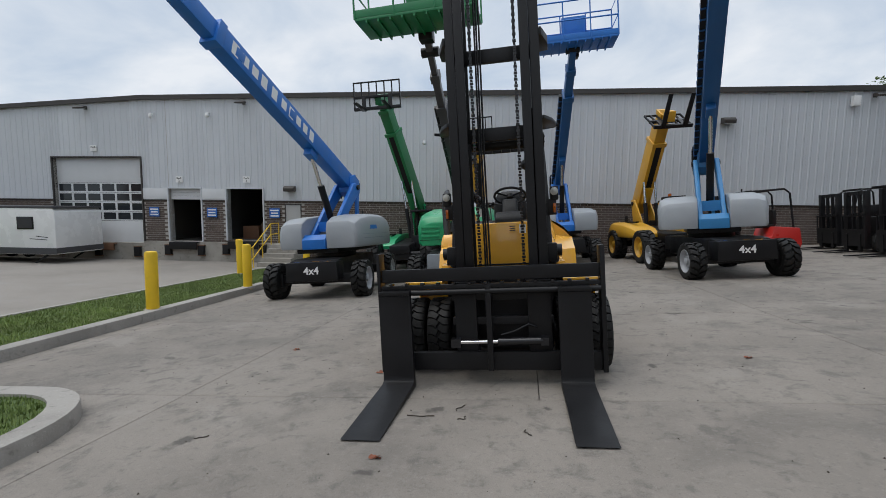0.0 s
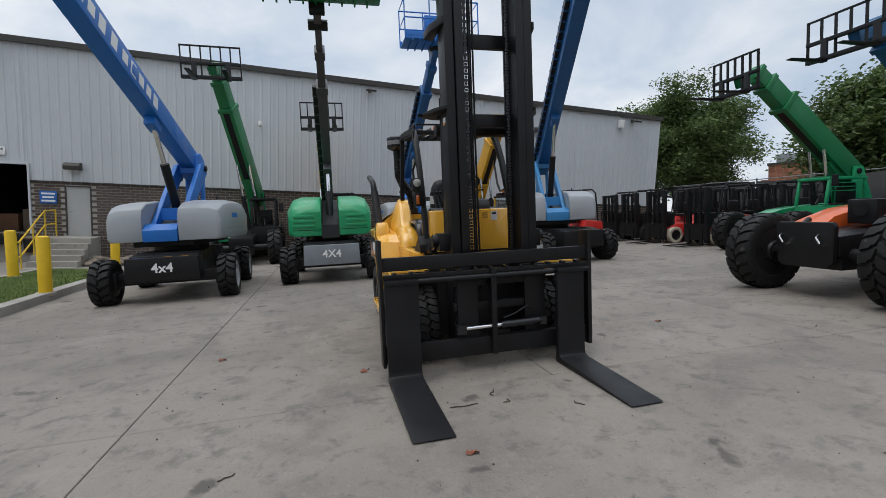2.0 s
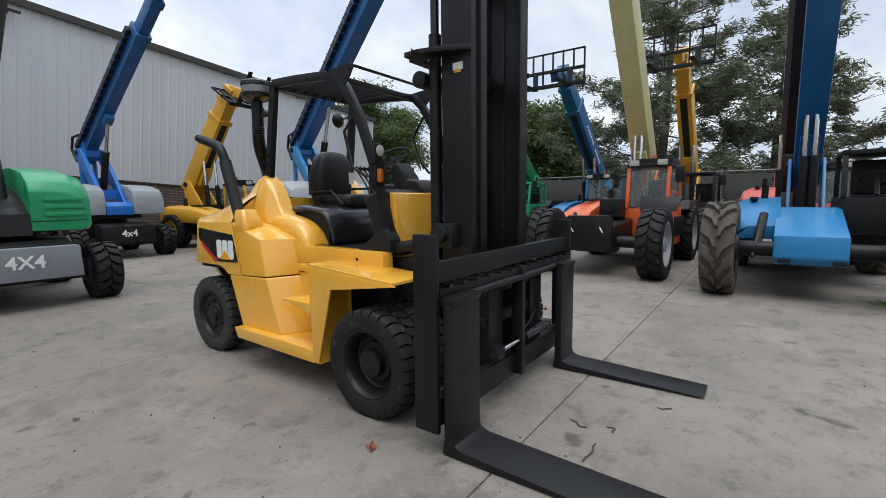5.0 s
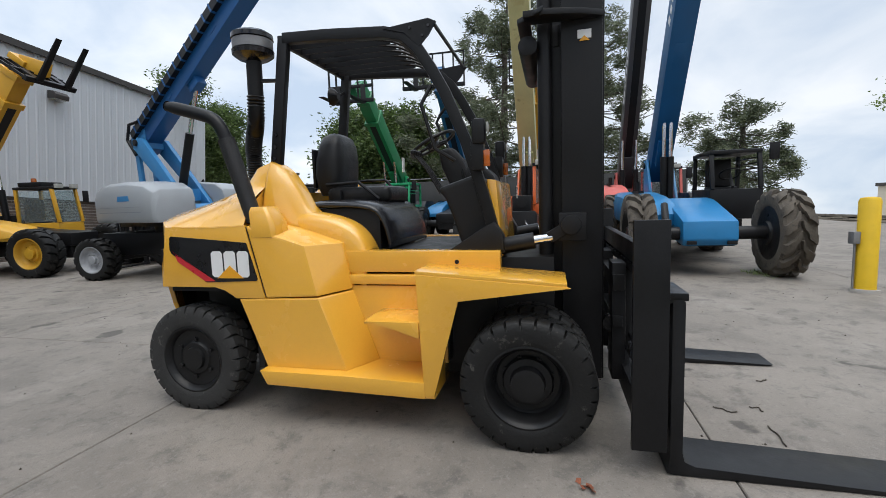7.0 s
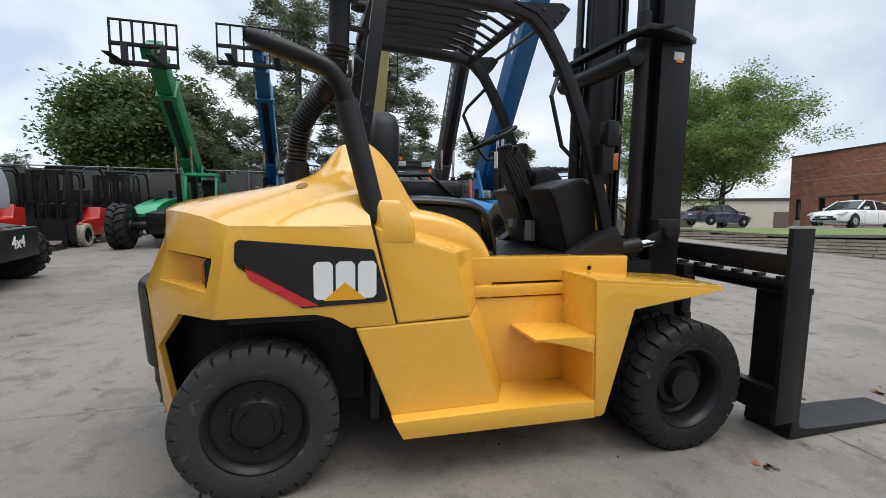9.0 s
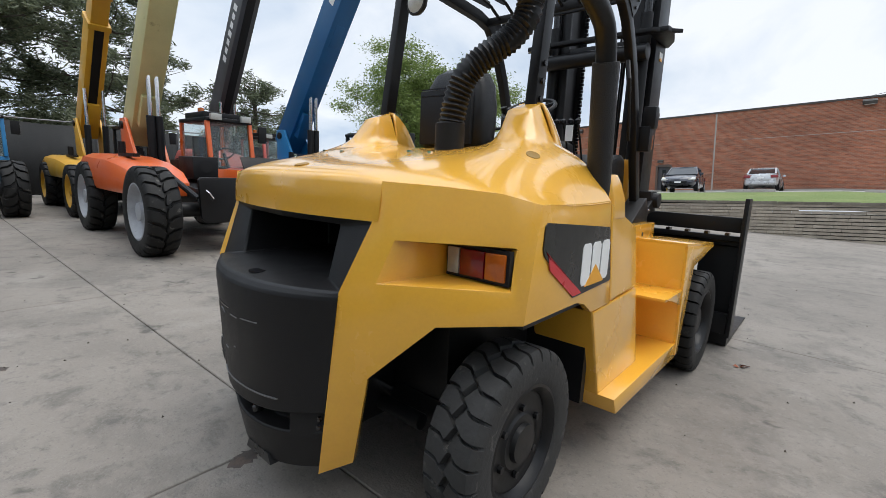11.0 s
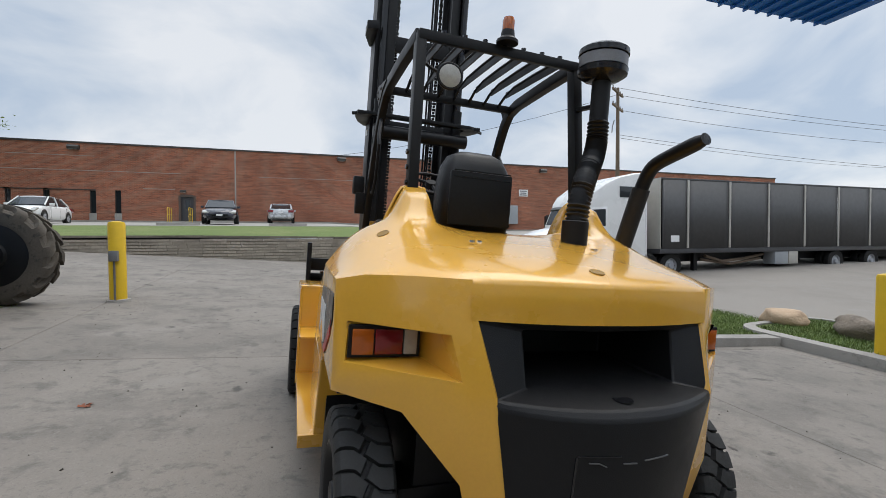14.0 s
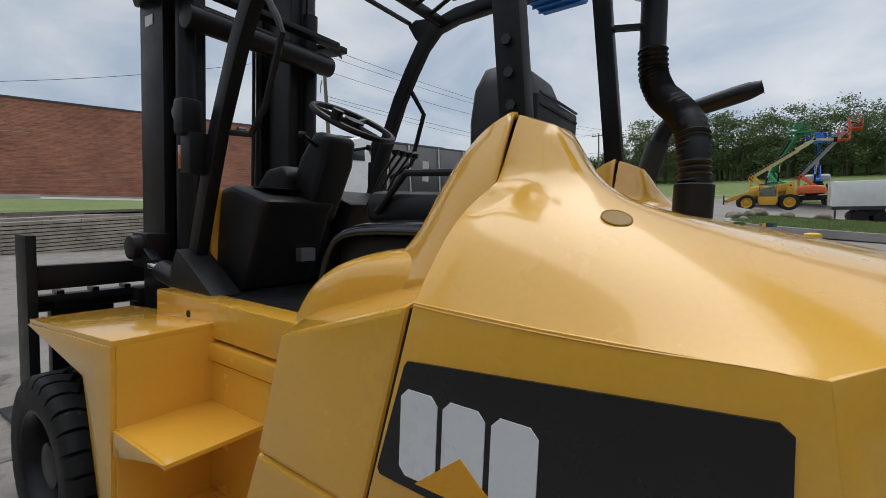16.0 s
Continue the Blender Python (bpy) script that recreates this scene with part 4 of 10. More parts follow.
for _ in range(10):
    sm = [sm[0]] + [(sm[i - 1] + sm[i] * 2 + sm[i + 1]) / 4 for i in range(1, len(sm) - 1)] + [sm[-1]]
part("intake_hose", Shape().tube([tuple(p) for p in sm], [0.060 if i % 2 else 0.050 for i in range(len(sm))], 16), black, fl, "ribbed black rubber intake hose", sharp=80)
part("hose_cuff", Shape().lathe([(0.066, 1.435), (0.066, 1.56), (0.06, 1.565)], "z", 18, (-0.28, 2.07, 0)), black, fl)
part("intake_bracket", Shape().bar((-0.48, 1.70, 2.235), (-0.525, 1.845, 2.235), 0.03, 0.02), black, fl)
ex = [(-0.835, 1.715, 1.30), (-0.85, 1.765, 1.52), (-0.865, 1.825, 1.74), (-0.872, 1.865, 1.86), (-0.876, 1.91, 1.925), (-0.879, 1.98, 1.955), (-0.888, 2.245, 2.03)]
sm = [Vector(p) for p in ex]
fine_ex = []
for a, b in zip(sm, sm[1:]):
    fine_ex += [a.lerp(b, i / 6) for i in range(6)]
fine_ex.append(sm[-1])
for _ in range(8):
    fine_ex = [fine_ex[0]] + [(fine_ex[i - 1] + fine_ex[i] * 2 + fine_ex[i + 1]) / 4 for i in range(1, len(fine_ex) - 1)] + [fine_ex[-1]]
part("exhaust_pipe", Shape().tube([tuple(p) for p in fine_ex], [0.040] * (len(fine_ex) - 2) + [0.038, 0.027], 14), black, fl, "black bent exhaust stack", sharp=60)
part("exhaust_mouth", Shape().lathe([(0.034, 0.0), (0.001, 0.001)], "x", 12), decal_black, fl, m=pose(*tuple(sm[-1]), 0, -16, 90))
perforated = paint("perforated_black_steel", (0.009, 0.009, 0.010), 0.5, scale=160, vary=0.7, bump=0.4, fine=220)
part("heat_shield", Shape().tube([(-0.834, 1.709, 1.28), (-0.868, 1.845, 1.80)], 0.051, 20), perforated, fl, "perforated black exhaust shield", sharp=50)
boot = [[(-0.812 + ex_ * wd, 1.690 + ey_ * wd * 0.95 + sh, z) for ex_, ey_ in ((-1, -0.75), (-0.75, -1), (0.75, -1), (1, -0.75), (1, 0.75), (0.75, 1), (-0.75, 1), (-1, 0.75))] for z, wd, sh in ((1.18, 0.098, -0.070), (1.27, 0.092, -0.062), (1.335, 0.080, -0.040), (1.372, 0.066, -0.028))]
part("exhaust_boot", Shape().rings(boot), yellow, fl, "yellow exhaust socket", sharp=30, bevel=0.006)

# mast: two nested pairs of channels, cross members, chains and hoses
MT = 4.15
for sx, x_out, x_in in ((-1, -0.412, -0.232), (1, 0.458, 0.276)):
    outer = Shape().prism([(x_out, -0.44), (x_out, -0.20), (x_out - sx * 0.05, -0.20), (x_out - sx * 0.05, -0.225), (x_out - sx * 0.02, -0.225), (x_out - sx * 0.02, -0.415), (x_out - sx * 0.085, -0.415), (x_out - sx * 0.085, -0.44)], "z", 0.20, MT)
    part("outer_channel", outer, black, fl, "black outer mast channel", bevel=0.004)
    inner = Shape().prism([(x_out - sx * 0.095, -0.46), (x_out - sx * 0.175, -0.46), (x_out - sx * 0.175, -0.43), (x_out - sx * 0.125, -0.43), (x_out - sx * 0.125, -0.16), (x_out - sx * 0.175, -0.16), (x_out - sx * 0.175, -0.13), (x_out - sx * 0.095, -0.13)], "z", 0.16, MT - 0.05)
    part("inner_channel", inner, black, fl, "black inner mast channel", bevel=0.004)
    part("lift_cylinder", Shape().tube([(x_out - sx * 0.06, -0.10, 0.3), (x_out - sx * 0.06, -0.10, 2.6)], 0.045, 12), black, fl)
    part("cylinder_rod", Shape().tube([(x_out - sx * 0.06, -0.10, 2.6), (x_out - sx * 0.06, -0.10, MT - 0.1)], 0.03, 10), black_gloss, fl)
    part("mast_bracket", Shape().prism([(x_out + sx * 0.02, -0.45), (x_out - sx * 0.0, -0.45), (x_out - sx * 0.0, 0.02), (x_out + sx * 0.14, 0.02), (x_out + sx * 0.15, -0.10), (x_out + sx * 0.10, -0.30)], "z", 2.42, 2.455), black, fl, bevel=0.004)
    part("mast_bracket", Shape().prism([(x_out + sx * 0.02, -0.45), (x_out - sx * 0.0, -0.45), (x_out - sx * 0.0, 0.0), (x_out + sx * 0.10, -0.04), (x_out + sx * 0.09, -0.22)], "z", 3.18, 3.25), black, fl, bevel=0.004)
    part("mast_roller", Shape().tube([(x_out - sx * 0.05, -0.5, 0.55), (x_out - sx * 0.11, -0.5, 0.55)], 0.05, 14), black_gloss, fl)
part("mast_crossmember", Shape().box(-0.33, 0.38, -0.19, -0.14, 2.305, 2.435), black, fl, bevel=0.006)
part("mast_crossmember", Shape().box(-0.33, 0.38, -0.19, -0.14, 3.07, 3.205), black, fl, bevel=0.006)
part("mast_crossmember", Shape().box(-0.40, 0.44, -0.24, -0.14, 0.30, 0.55), black, fl, bevel=0.006)
part("mast_crossmember", Shape().box(-0.40, 0.44, -0.24, -0.14, 3.95, 4.12), black, fl, bevel=0.006)
part("mast_rear_tie", Shape().tube([(-0.42, 0.0, 2.30), (0.45, 0.0, 2.30)], 0.06, 14).prism([(-0.62, -0.10), (-0.45, 0.06), (0.52, 0.06), (0.64, -0.06), (0.52, -0.02), (-0.45, -0.02)], "z", 2.42, 2.45), black, fl, bevel=0.004)
for x in (-0.185, 0.235):
    ch = Shape()
    for k in range(110):
        z = 0.75 + k * 0.030
        w = 0.017 if k % 2 else 0.012
        ch.box(x - w, x + w, -0.352, -0.338, z, z + 0.024)
    part("lift_chain", ch, black_gloss, fl, "black leaf lift chain", smooth=False)
for x in (-0.135, -0.115, -0.09):
    part("mast_hose", Shape().tube([(x, -0.30, 0.7), (x - 0.01, -0.30, 2.2), (x, -0.30, MT)], 0.010, 6), black, fl)
part("mast_lettering_plate", Shape().box(-0.416, -0.411, -0.375, -0.295, 2.31, 2.36), decal_white, fl, "pale mast badge")
part("badge_triangle", Shape().prism([(-0.365, 2.295), (-0.305, 2.295), (-0.335, 2.325)], "x", -0.418, -0.412), decal_yellow, fl)
part("mast_lettering_plate", Shape().box(0.457, 0.462, -0.375, -0.295, 2.31, 2.36), decal_white, fl, "pale mast badge")
for sx, x in ((-1, -0.50), (1, 0.54)):
    part("tilt_cylinder", Shape().tube([(x, 0.30, 1.05), (x, -0.03, 1.105)], 0.052, 14), black, fl)
    part("tilt_rod", Shape().tube([(x, -0.02, 1.103), (x, -0.14, 1.122)], 0.028, 12), chrome, fl)
    part("tilt_clevis", Shape().tube([(x - 0.06, -0.25, 1.20), (x + 0.06, -0.25, 1.20)], 0.06, 14).bar((x, -0.12, 1.12), (x, -0.26, 1.20), 0.05, 0.07).box(x - sx * 0.10, x + sx * 0.01, -0.34, -0.18, 1.10, 1.27), black, fl, bevel=0.006)

# carriage, side shift and forks
cx0, cx1 = -1.10, 0.88
for x0, x1 in ((-1.138, -1.108), (0.882, 0.922)):
    part("carriage_post", Shape().box(x0, x1, -0.665, -0.505, 0.13, 1.25), black, fl, "black carriage end post", bevel=0.004)
part("top_bar", Shape().box(cx0, cx1, -0.64, -0.59, 0.975, 1.095).box(cx0, cx1, -0.665, -0.60, 0.905, 0.945), black, fl, bevel=0.005)
for i in range(13):
    part("bar_notch", Shape().box(cx0 + 0.08 + i * 0.148, cx0 + 0.11 + i * 0.148, -0.675, -0.60, 0.945, 0.965), black_gloss, fl)
part("fork_shaft", Shape().tube([(cx0, -0.67, 0.878), (cx1, -0.67, 0.878)], 0.026, 12), black, fl)
part("lower_bar", Shape().box(cx0, cx1, -0.63, -0.56, 0.14, 0.305), black, fl, bevel=0.006)
part("centre_bar", Shape().box(-0.125, -0.075, -0.69, -0.60, 0.15, 0.935), black, fl, bevel=0.005)
part("carriage_plate", Shape().box(-0.42, -0.22, -0.58, -0.50, 0.2, 0.95).box(0.25, 0.46, -0.58, -0.50, 0.2, 0.95).box(-0.45, 0.48, -0.56, -0.50, 0.55, 0.62).box(-0.45, 0.48, -0.57, -0.50, 0.78, 0.88), black, fl, bevel=0.006)
part("shift_cylinder", Shape().tube([(-0.03, -0.66, 0.412), (0.37, -0.66, 0.418)], 0.034, 14).box(0.35, 0.42, -0.69, -0.6, 0.38, 0.45), black_gloss, fl)
part("cylinder_lug", Shape().box(-0.46, -0.37, -0.68, -0.6, 0.36, 0.44), black_gloss, fl)
part("shift_rod", Shape().tube([(-0.37, -0.66, 0.408), (-0.03, -0.66, 0.412)], 0.018, 12), chrome, fl)
part("shift_hose", Shape().tube([(0.0, -0.65, 0.47), (0.12, -0.64, 0.50), (0.25, -0.62, 0.56), (0.33, -0.60, 0.52)], 0.009, 6), black, fl)
for x0, x1 in ((-1.105, -0.812), (0.512, 0.79)):
    fk = Shape().prism([(-0.685, 0.885), (-0.685, 0.10), (-0.672, 0.012), (-0.70, 0.004), (-1.77, 0.006), (-1.80, 0.014), (-0.80, 0.055), (-0.752, 0.075), (-0.742, 0.12), (-0.742, 0.86), (-0.725, 0.885)], "x", x0, x1)
    part("fork", fk, black, fl, "black fork blade", bevel=0.004)
    part("fork_hook", Shape().box(x0, x1, -0.755, -0.63, 0.865, 0.905), black, fl, bevel=0.008)

# ---- other machines on the lot ----
def box_along(p, q, w, h):
    """A rectangular boom section from p to q, w wide and h deep, standing square in its plane."""
    p, q = Vector(p), Vector(q)
    d = (q - p).normalized()
    s = d.cross(Vector((0, 0, 1))).normalized()
    u = s.cross(d).normalized()
    ring = lambda c: [tuple(c + a * s * w / 2 + b * u * h / 2) for a, b in ((-1, -1), (1, -1), (1, 1), (-1, 1))]
    return Shape().rings([ring(p), ring(q)])


def basket(parent, at, paint_a, wide=2.3, deep=0.85, high=1.05, turn=0.0, mesh_floor=False):
    """A work platform with toe board, rails and control box; at is the middle of its floor."""
    b = part("platform_floor", Shape().box(-wide / 2, wide / 2, -deep / 2, deep / 2, 0, 0.05).box(-wide / 2, wide / 2, -deep / 2, -deep / 2 + 0.02, 0.05, 0.20).box(-wide / 2, wide / 2, deep / 2 - 0.02, deep / 2, 0.05, 0.20), paint_a, parent, "painted work platform", bevel=0.01, m=pose(*at, 0, 0, turn))
    for x in (-wide / 2, -wide / 6, wide / 6, wide / 2):
        for y in (-deep / 2, deep / 2):
            part("rail_post", Shape().tube([(x, y, 0.03), (x, y, high)], 0.018, 6), paint_a, b)
    for z in (0.55, high):
        part("hand_rail", Shape().tube([(-wide / 2, -deep / 2, z), (wide / 2, -deep / 2, z), (wide / 2, deep / 2, z), (-wide / 2, deep / 2, z), (-wide / 2, -deep / 2, z)], 0.02, 6), paint_a, b)
    for k in range(1, 10):
        x = -wide / 2 + wide * k / 10
        part("floor_rib", Shape().box(x - 0.015, x + 0.015, -deep / 2, deep / 2, -0.05, 0.0), paint_a, b)
    part("control_box", Shape().box(-0.32, 0.32, deep / 2 - 0.12, deep / 2 + 0.06, 0.45, 0.95), paint_a, b, bevel=0.02)
    part("platform_mount", Shape().box(-0.14, 0.14, deep / 2, deep / 2 + 0.28, -0.12, 0.35), black, b, bevel=0.02)
    return b


def boom_lift(label, x, y, yaw, paint_a, boom_paint, cover_paint, rim, tread, elevation, swing, length, pivot=(0, 0.9, 2.8), group="boom lifts", rounded_hood=False, text="4x4", platform=None, platform_paint=None, cover_left=(0.32, 1.16), cover_right=(0.32, 1.16), track=1.0, boom_size=(0.33, 0.46), carrier_side=1, steer=0.0):
    """A self-propelled boom lift; its front looks along -y. The turntable with covers, riser and boom is swung about its middle."""
    t = thing("boom_lift", lot(x, y, 0, yaw), label, "boom lift", group)
    # chassis and axles
    ch = Shape()
    ch.prism([(-1.50, 0.45), (1.45, 0.45), (1.45, 0.92), (-1.20, 0.92), (-1.48, 0.88)], "x", -0.58, 0.58)
    part("chassis", ch, black, t, "black steel chassis", bevel=0.025)
    face = grey_box if rounded_hood else black
    part("front_box", Shape().prism([(-0.62, 0.42), (0.62, 0.42), (0.60, 0.86), (-0.60, 0.86)], "y", -1.66, -1.18), face, t, "front counterbox with lettering", bevel=0.02)
    if text:
        lettering(text, 0.24, decal_white, t, pose(0, -1.664, 0.66, 90, 0, 0), name="lettering")
    if not rounded_hood:
        for xx, mt in ((-0.42, decal_blue), (0.05, decal_yellow), (0.34, decal_yellow)):
            part("deck_sticker", Shape().prism([(-0.08, -0.05), (0.08, -0.05), (0.10, 0.06), (-0.06, 0.06)], "z", 0.861, 0.863), mt, t, m=pose(xx, -1.46, 0))
    for ay in (-1.2, 1.2):
        part("axle", Shape().box(-track + 0.05, track - 0.05, ay - 0.11, ay + 0.11, 0.34, 0.56), black, t, bevel=0.02)
        for ax in (-track + 0.12, track - 0.12):
            part("axle_end", Shape().box(ax - 0.10, ax + 0.10, ay - 0.17, ay + 0.17, 0.28, 0.60), black, t, bevel=0.02)
        for sx in (1, -1):
            wheel(t, sx * track, ay, 0.43, 0.34, sx, rim, tread, lugs=17, depth=0.05, slant=0.50, gap=0.30, dish=0.10, bolts=8, hub=0.3, turn=steer if ay < 0 else 0)
    part("turntable_ring", Shape().lathe([(0.52, 0.9), (0.52, 1.06)], "z", 28), black, t)
    U = pose(0, 0, 0, 0, 0, swing)
    part("turntable", Shape().box(-0.55, 0.55, -0.95, 1.45, 1.03, 1.14), black, t, "turntable deck", bevel=0.015, m=U)
    px, py, pz = pivot
    # engine and tank covers
    if rounded_hood:
        for sx in (1, -1):
            rows_c = []
            for yy, zt, w in ((-1.14, 1.62, 0.86), (-1.05, 1.76, 0.93), (-0.80, 1.90, 0.97), (-0.1, 2.00, 0.98), (0.8, 1.98, 0.98), (1.15, 1.88, 0.95), (1.27, 1.62, 0.90)):
                rows_c.append([(sx * 0.20, yy, 1.05), (sx * 0.20, yy, zt), (sx * (w - 0.30), yy, zt), (sx * (w - 0.10), yy, zt - 0.07), (sx * w, yy, zt - 0.26), (sx * w, yy, 1.12), (sx * (w - 0.05), yy, 1.05)])
            c = part("engine_cover", Shape().rings(rows_c), cover_paint, t, "bright green moulded engine cover", bevel=0.025, segments=2, sharp=50, m=U)
            for k in range(3):
                part("cover_louvre", Shape().prism([(0.36, 0.0), (0.80, 0.0), (0.84, 0.035), (0.84, 0.06), (0.36, 0.06)], "y", -1.165, -1.10, pose(0, 0, 1.26 + 0.11 * k)) if sx > 0 else Shape().prism([(-0.36, 0.0), (-0.80, 0.0), (-0.84, 0.035), (-0.84, 0.06), (-0.36, 0.06)], "y", -1.165, -1.10, pose(0, 0, 1.26 + 0.11 * k)), cover_paint, c, bevel=0.01)
            part("cover_seam", Shape().box(sx * 0.21, sx * 0.87, -1.146, -1.13, 1.188, 1.2), black, c)
        part("boom_well", Shape().prism([(-1.16, 1.0), (-1.10, 1.30), (-0.6, 1.55), (0.8, 1.95), (1.2, 1.0)], "x", -0.198, 0.198), black, t, m=U)
    else:
        for sx in (1, -1):
            a, b = cover_right if sx > 0 else cover_left
            rows_c = []
            for yy, zt, dw in ((-1.08, 1.62, 0.09), (-1.02, 1.78, 0.04), (-0.78, 1.90, 0.0), (-0.2, 1.96, 0.0), (0.7, 1.95, 0.0), (1.05, 1.86, 0.02), (1.16, 1.60, 0.07)):
                w = b - dw
                rows_c.append([(sx * a, yy, 1.14), (sx * a, yy, zt - 0.02), (sx * (a + 0.06), yy, zt), (sx * (w - 0.20), yy, zt - 0.015), (sx * (w - 0.05), yy, zt - 0.08), (sx * w, yy, zt - 0.24), (sx * w, yy, 1.22), (sx * (w - 0.03), yy, 1.14)])
            c = part("engine_cover", Shape().rings(rows_c), cover_paint, t, "smooth grey engine cover", bevel=0.02, segments=2, sharp=45, m=U)
            o0, o1 = (b - 0.03, b + 0.004) if sx > 0 else (-b - 0.004, -b + 0.03)
            part("cover_line", Shape().box(o0, o1, -0.75, 0.85, 1.34, 1.352).box(o0, o1, -0.75, 0.85, 1.44, 1.446), grey_box, c)
            part("cover_emblem", Shape().prism([(-0.35, 1.56), (0.10, 1.56), (0.07, 1.66), (-0.32, 1.66)], "x", o1 - 0.003 if sx > 0 else o0 - 0.002, o1 + 0.002 if sx > 0 else o0 + 0.003), paint_a, c, "painted maker's emblem as a plain shape")
        part("cover_antenna", Shape().prism([(0.2, 1.95), (0.36, 1.95), (0.22, 2.05)], "x", 0.70, 0.73), black, t, m=U)
        # riser: a foot block on the deck, two leaning plates up to the pivot, a rear link and the pivot bracket
        part("riser_foot", Shape().prism([(-1.12, 1.13), (-0.45, 1.13), (-0.50, 1.42), (-0.98, 1.48), (-1.12, 1.36)], "x", -0.31, 0.31), paint_a, t, "painted riser foot", bevel=0.02, m=U)
        for sx in (1, -1):
            fr = Shape().prism([(-1.02, 1.22), (-0.78, 1.20), (py + 0.16, pz - 0.10), (py - 0.02, pz + 0.12), (py - 0.22, pz + 0.08)], "x", sx * 0.20, sx * 0.30)
            part("riser_frame", fr, paint_a, t, "painted riser plate", bevel=0.02, m=U)
            part("riser_link", Shape().bar((sx * 0.16, py + 0.10, 1.15), (sx * 0.16, py + 0.22, pz - 0.22), 0.07, 0.16), paint_a, t, bevel=0.015, m=U)
        part("riser_tie", Shape().tube([(-0.33, -0.93, 1.33), (0.33, -0.93, 1.33)], 0.055, 12).box(-0.2, 0.2, -0.45, -0.30, 1.55, 1.80), paint_a, t, m=U)
        part("pivot_bracket", Shape().prism([(py - 0.2, pz - 0.12), (py + 0.30, pz - 0.30), (py + 0.42, pz - 0.05), (py + 0.40, pz + 0.22), (py + 0.15, pz + 0.38), (py - 0.15, pz + 0.30)], "x", -0.19, 0.19), paint_a, t, bevel=0.02, m=U)
        part("hose_loop", Shape().tube([(carrier_side * -0.27, py + 0.1, pz - 0.25), (carrier_side * -0.28, py + 0.38, pz + 0.1), (carrier_side * -0.28, py + 0.25, pz + 0.42), (carrier_side * -0.27, py - 0.1, pz + 0.45)], 0.035, 8), black, t, m=U)
    part("pivot_pin", Shape().tube([(-0.34, py, pz), (0.34, py, pz)], 0.07, 14), black, t, m=U)
    # the boom
    e = radians(elevation)
    d = Vector((0, -math.cos(e), math.sin(e)))
    up = (Vector((0, 0, 1)) - d * d.z).normalized()
    P = Vector((px, py, pz)) + up * 0.14
    w0, h0 = boom_size
    sizes = ((w0, h0), (w0 * 0.80, h0 * 0.80), (w0 * 0.62, h0 * 0.62))
    cuts = (-0.35, length * 0.74, length * 0.9, length)
    for k in range(3):
        a = P + d * (cuts[k] if k == 0 else cuts[k] - 0.3)
        q = P + d * cuts[k + 1]
        bs = part("boom_section", box_along(a, q, *sizes[k]), boom_paint, t, "painted telescopic boom section", bevel=0.02, m=U)
        if k < 2:
            part("boom_collar", box_along(q - d * 0.16, q + d * 0.02, sizes[k][0] + 0.04, sizes[k][1] + 0.05), boom_paint, bs, bevel=0.012)
        if k == 0:
            for f in (0.18, 0.42, 0.66):
                c = P + d * length * f
                part("wear_pad_plate", box_along(c - d * 0.12, c + d * 0.12, w0 + 0.012, h0 * 0.45), boom_paint, bs, bevel=0.004)
    part("boom_rear_cap", box_along(P - d * 0.42, P - d * 0.30, w0 + 0.03, h0), black, t, bevel=0.03, m=U)
    off = Vector((-carrier_side * (w0 / 2 + 0.055), 0, 0)) + up * h0 * 0.30
    carrier = part("hose_carrier", box_along(P - d * 0.1 + off, P + d * length * 0.72 + off, 0.10, h0 * 0.34), black, t, m=U)
    for k in range(int(length * 0.72 / 0.25)):
        c = P + d * (0.1 + 0.25 * k) + off
        part("carrier_clip", box_along(c, c + d * 0.04, 0.118, h0 * 0.38), boom_paint, carrier)
    lo = Vector((px, -0.12, 1.80)) if not rounded_hood else Vector((px, -0.62, 1.42))
    hi = P + d * (length * 0.27) - up * (h0 / 2 + 0.07)
    mid = lo.lerp(hi, 0.55)
    part("lift_cylinder", Shape().tube([tuple(lo), tuple(mid)], 0.085, 14), black, t, m=U)
    part("cylinder_rod", Shape().tube([tuple(mid), tuple(hi)], 0.045, 12), chrome, t, m=U)
    part("cylinder_lug", box_along(hi - d * 0.16, hi + d * 0.16, 0.2, 0.20), boom_paint, t, bevel=0.02, m=U)
    tip = P + d * length
    if platform:
        tw = U @ tip
        basket(t, platform[0], platform_paint or paint_a, wide=platform[1], deep=platform[2], turn=platform[3])
        part("jib", box_along(tw, Vector(platform[0]) + Vector((0, platform[2] / 2 + 0.2, 0.1)), 0.14, 0.18), boom_paint, t, bevel=0.012)
        part("rotator", Shape().tube([tuple(tip - Vector((0.18, 0, 0))), tuple(tip + Vector((0.18, 0, 0)))], 0.10, 12), black, t, m=U)
    return t, U @ P, (U.to_3x3() @ d), (U.to_3x3() @ up)


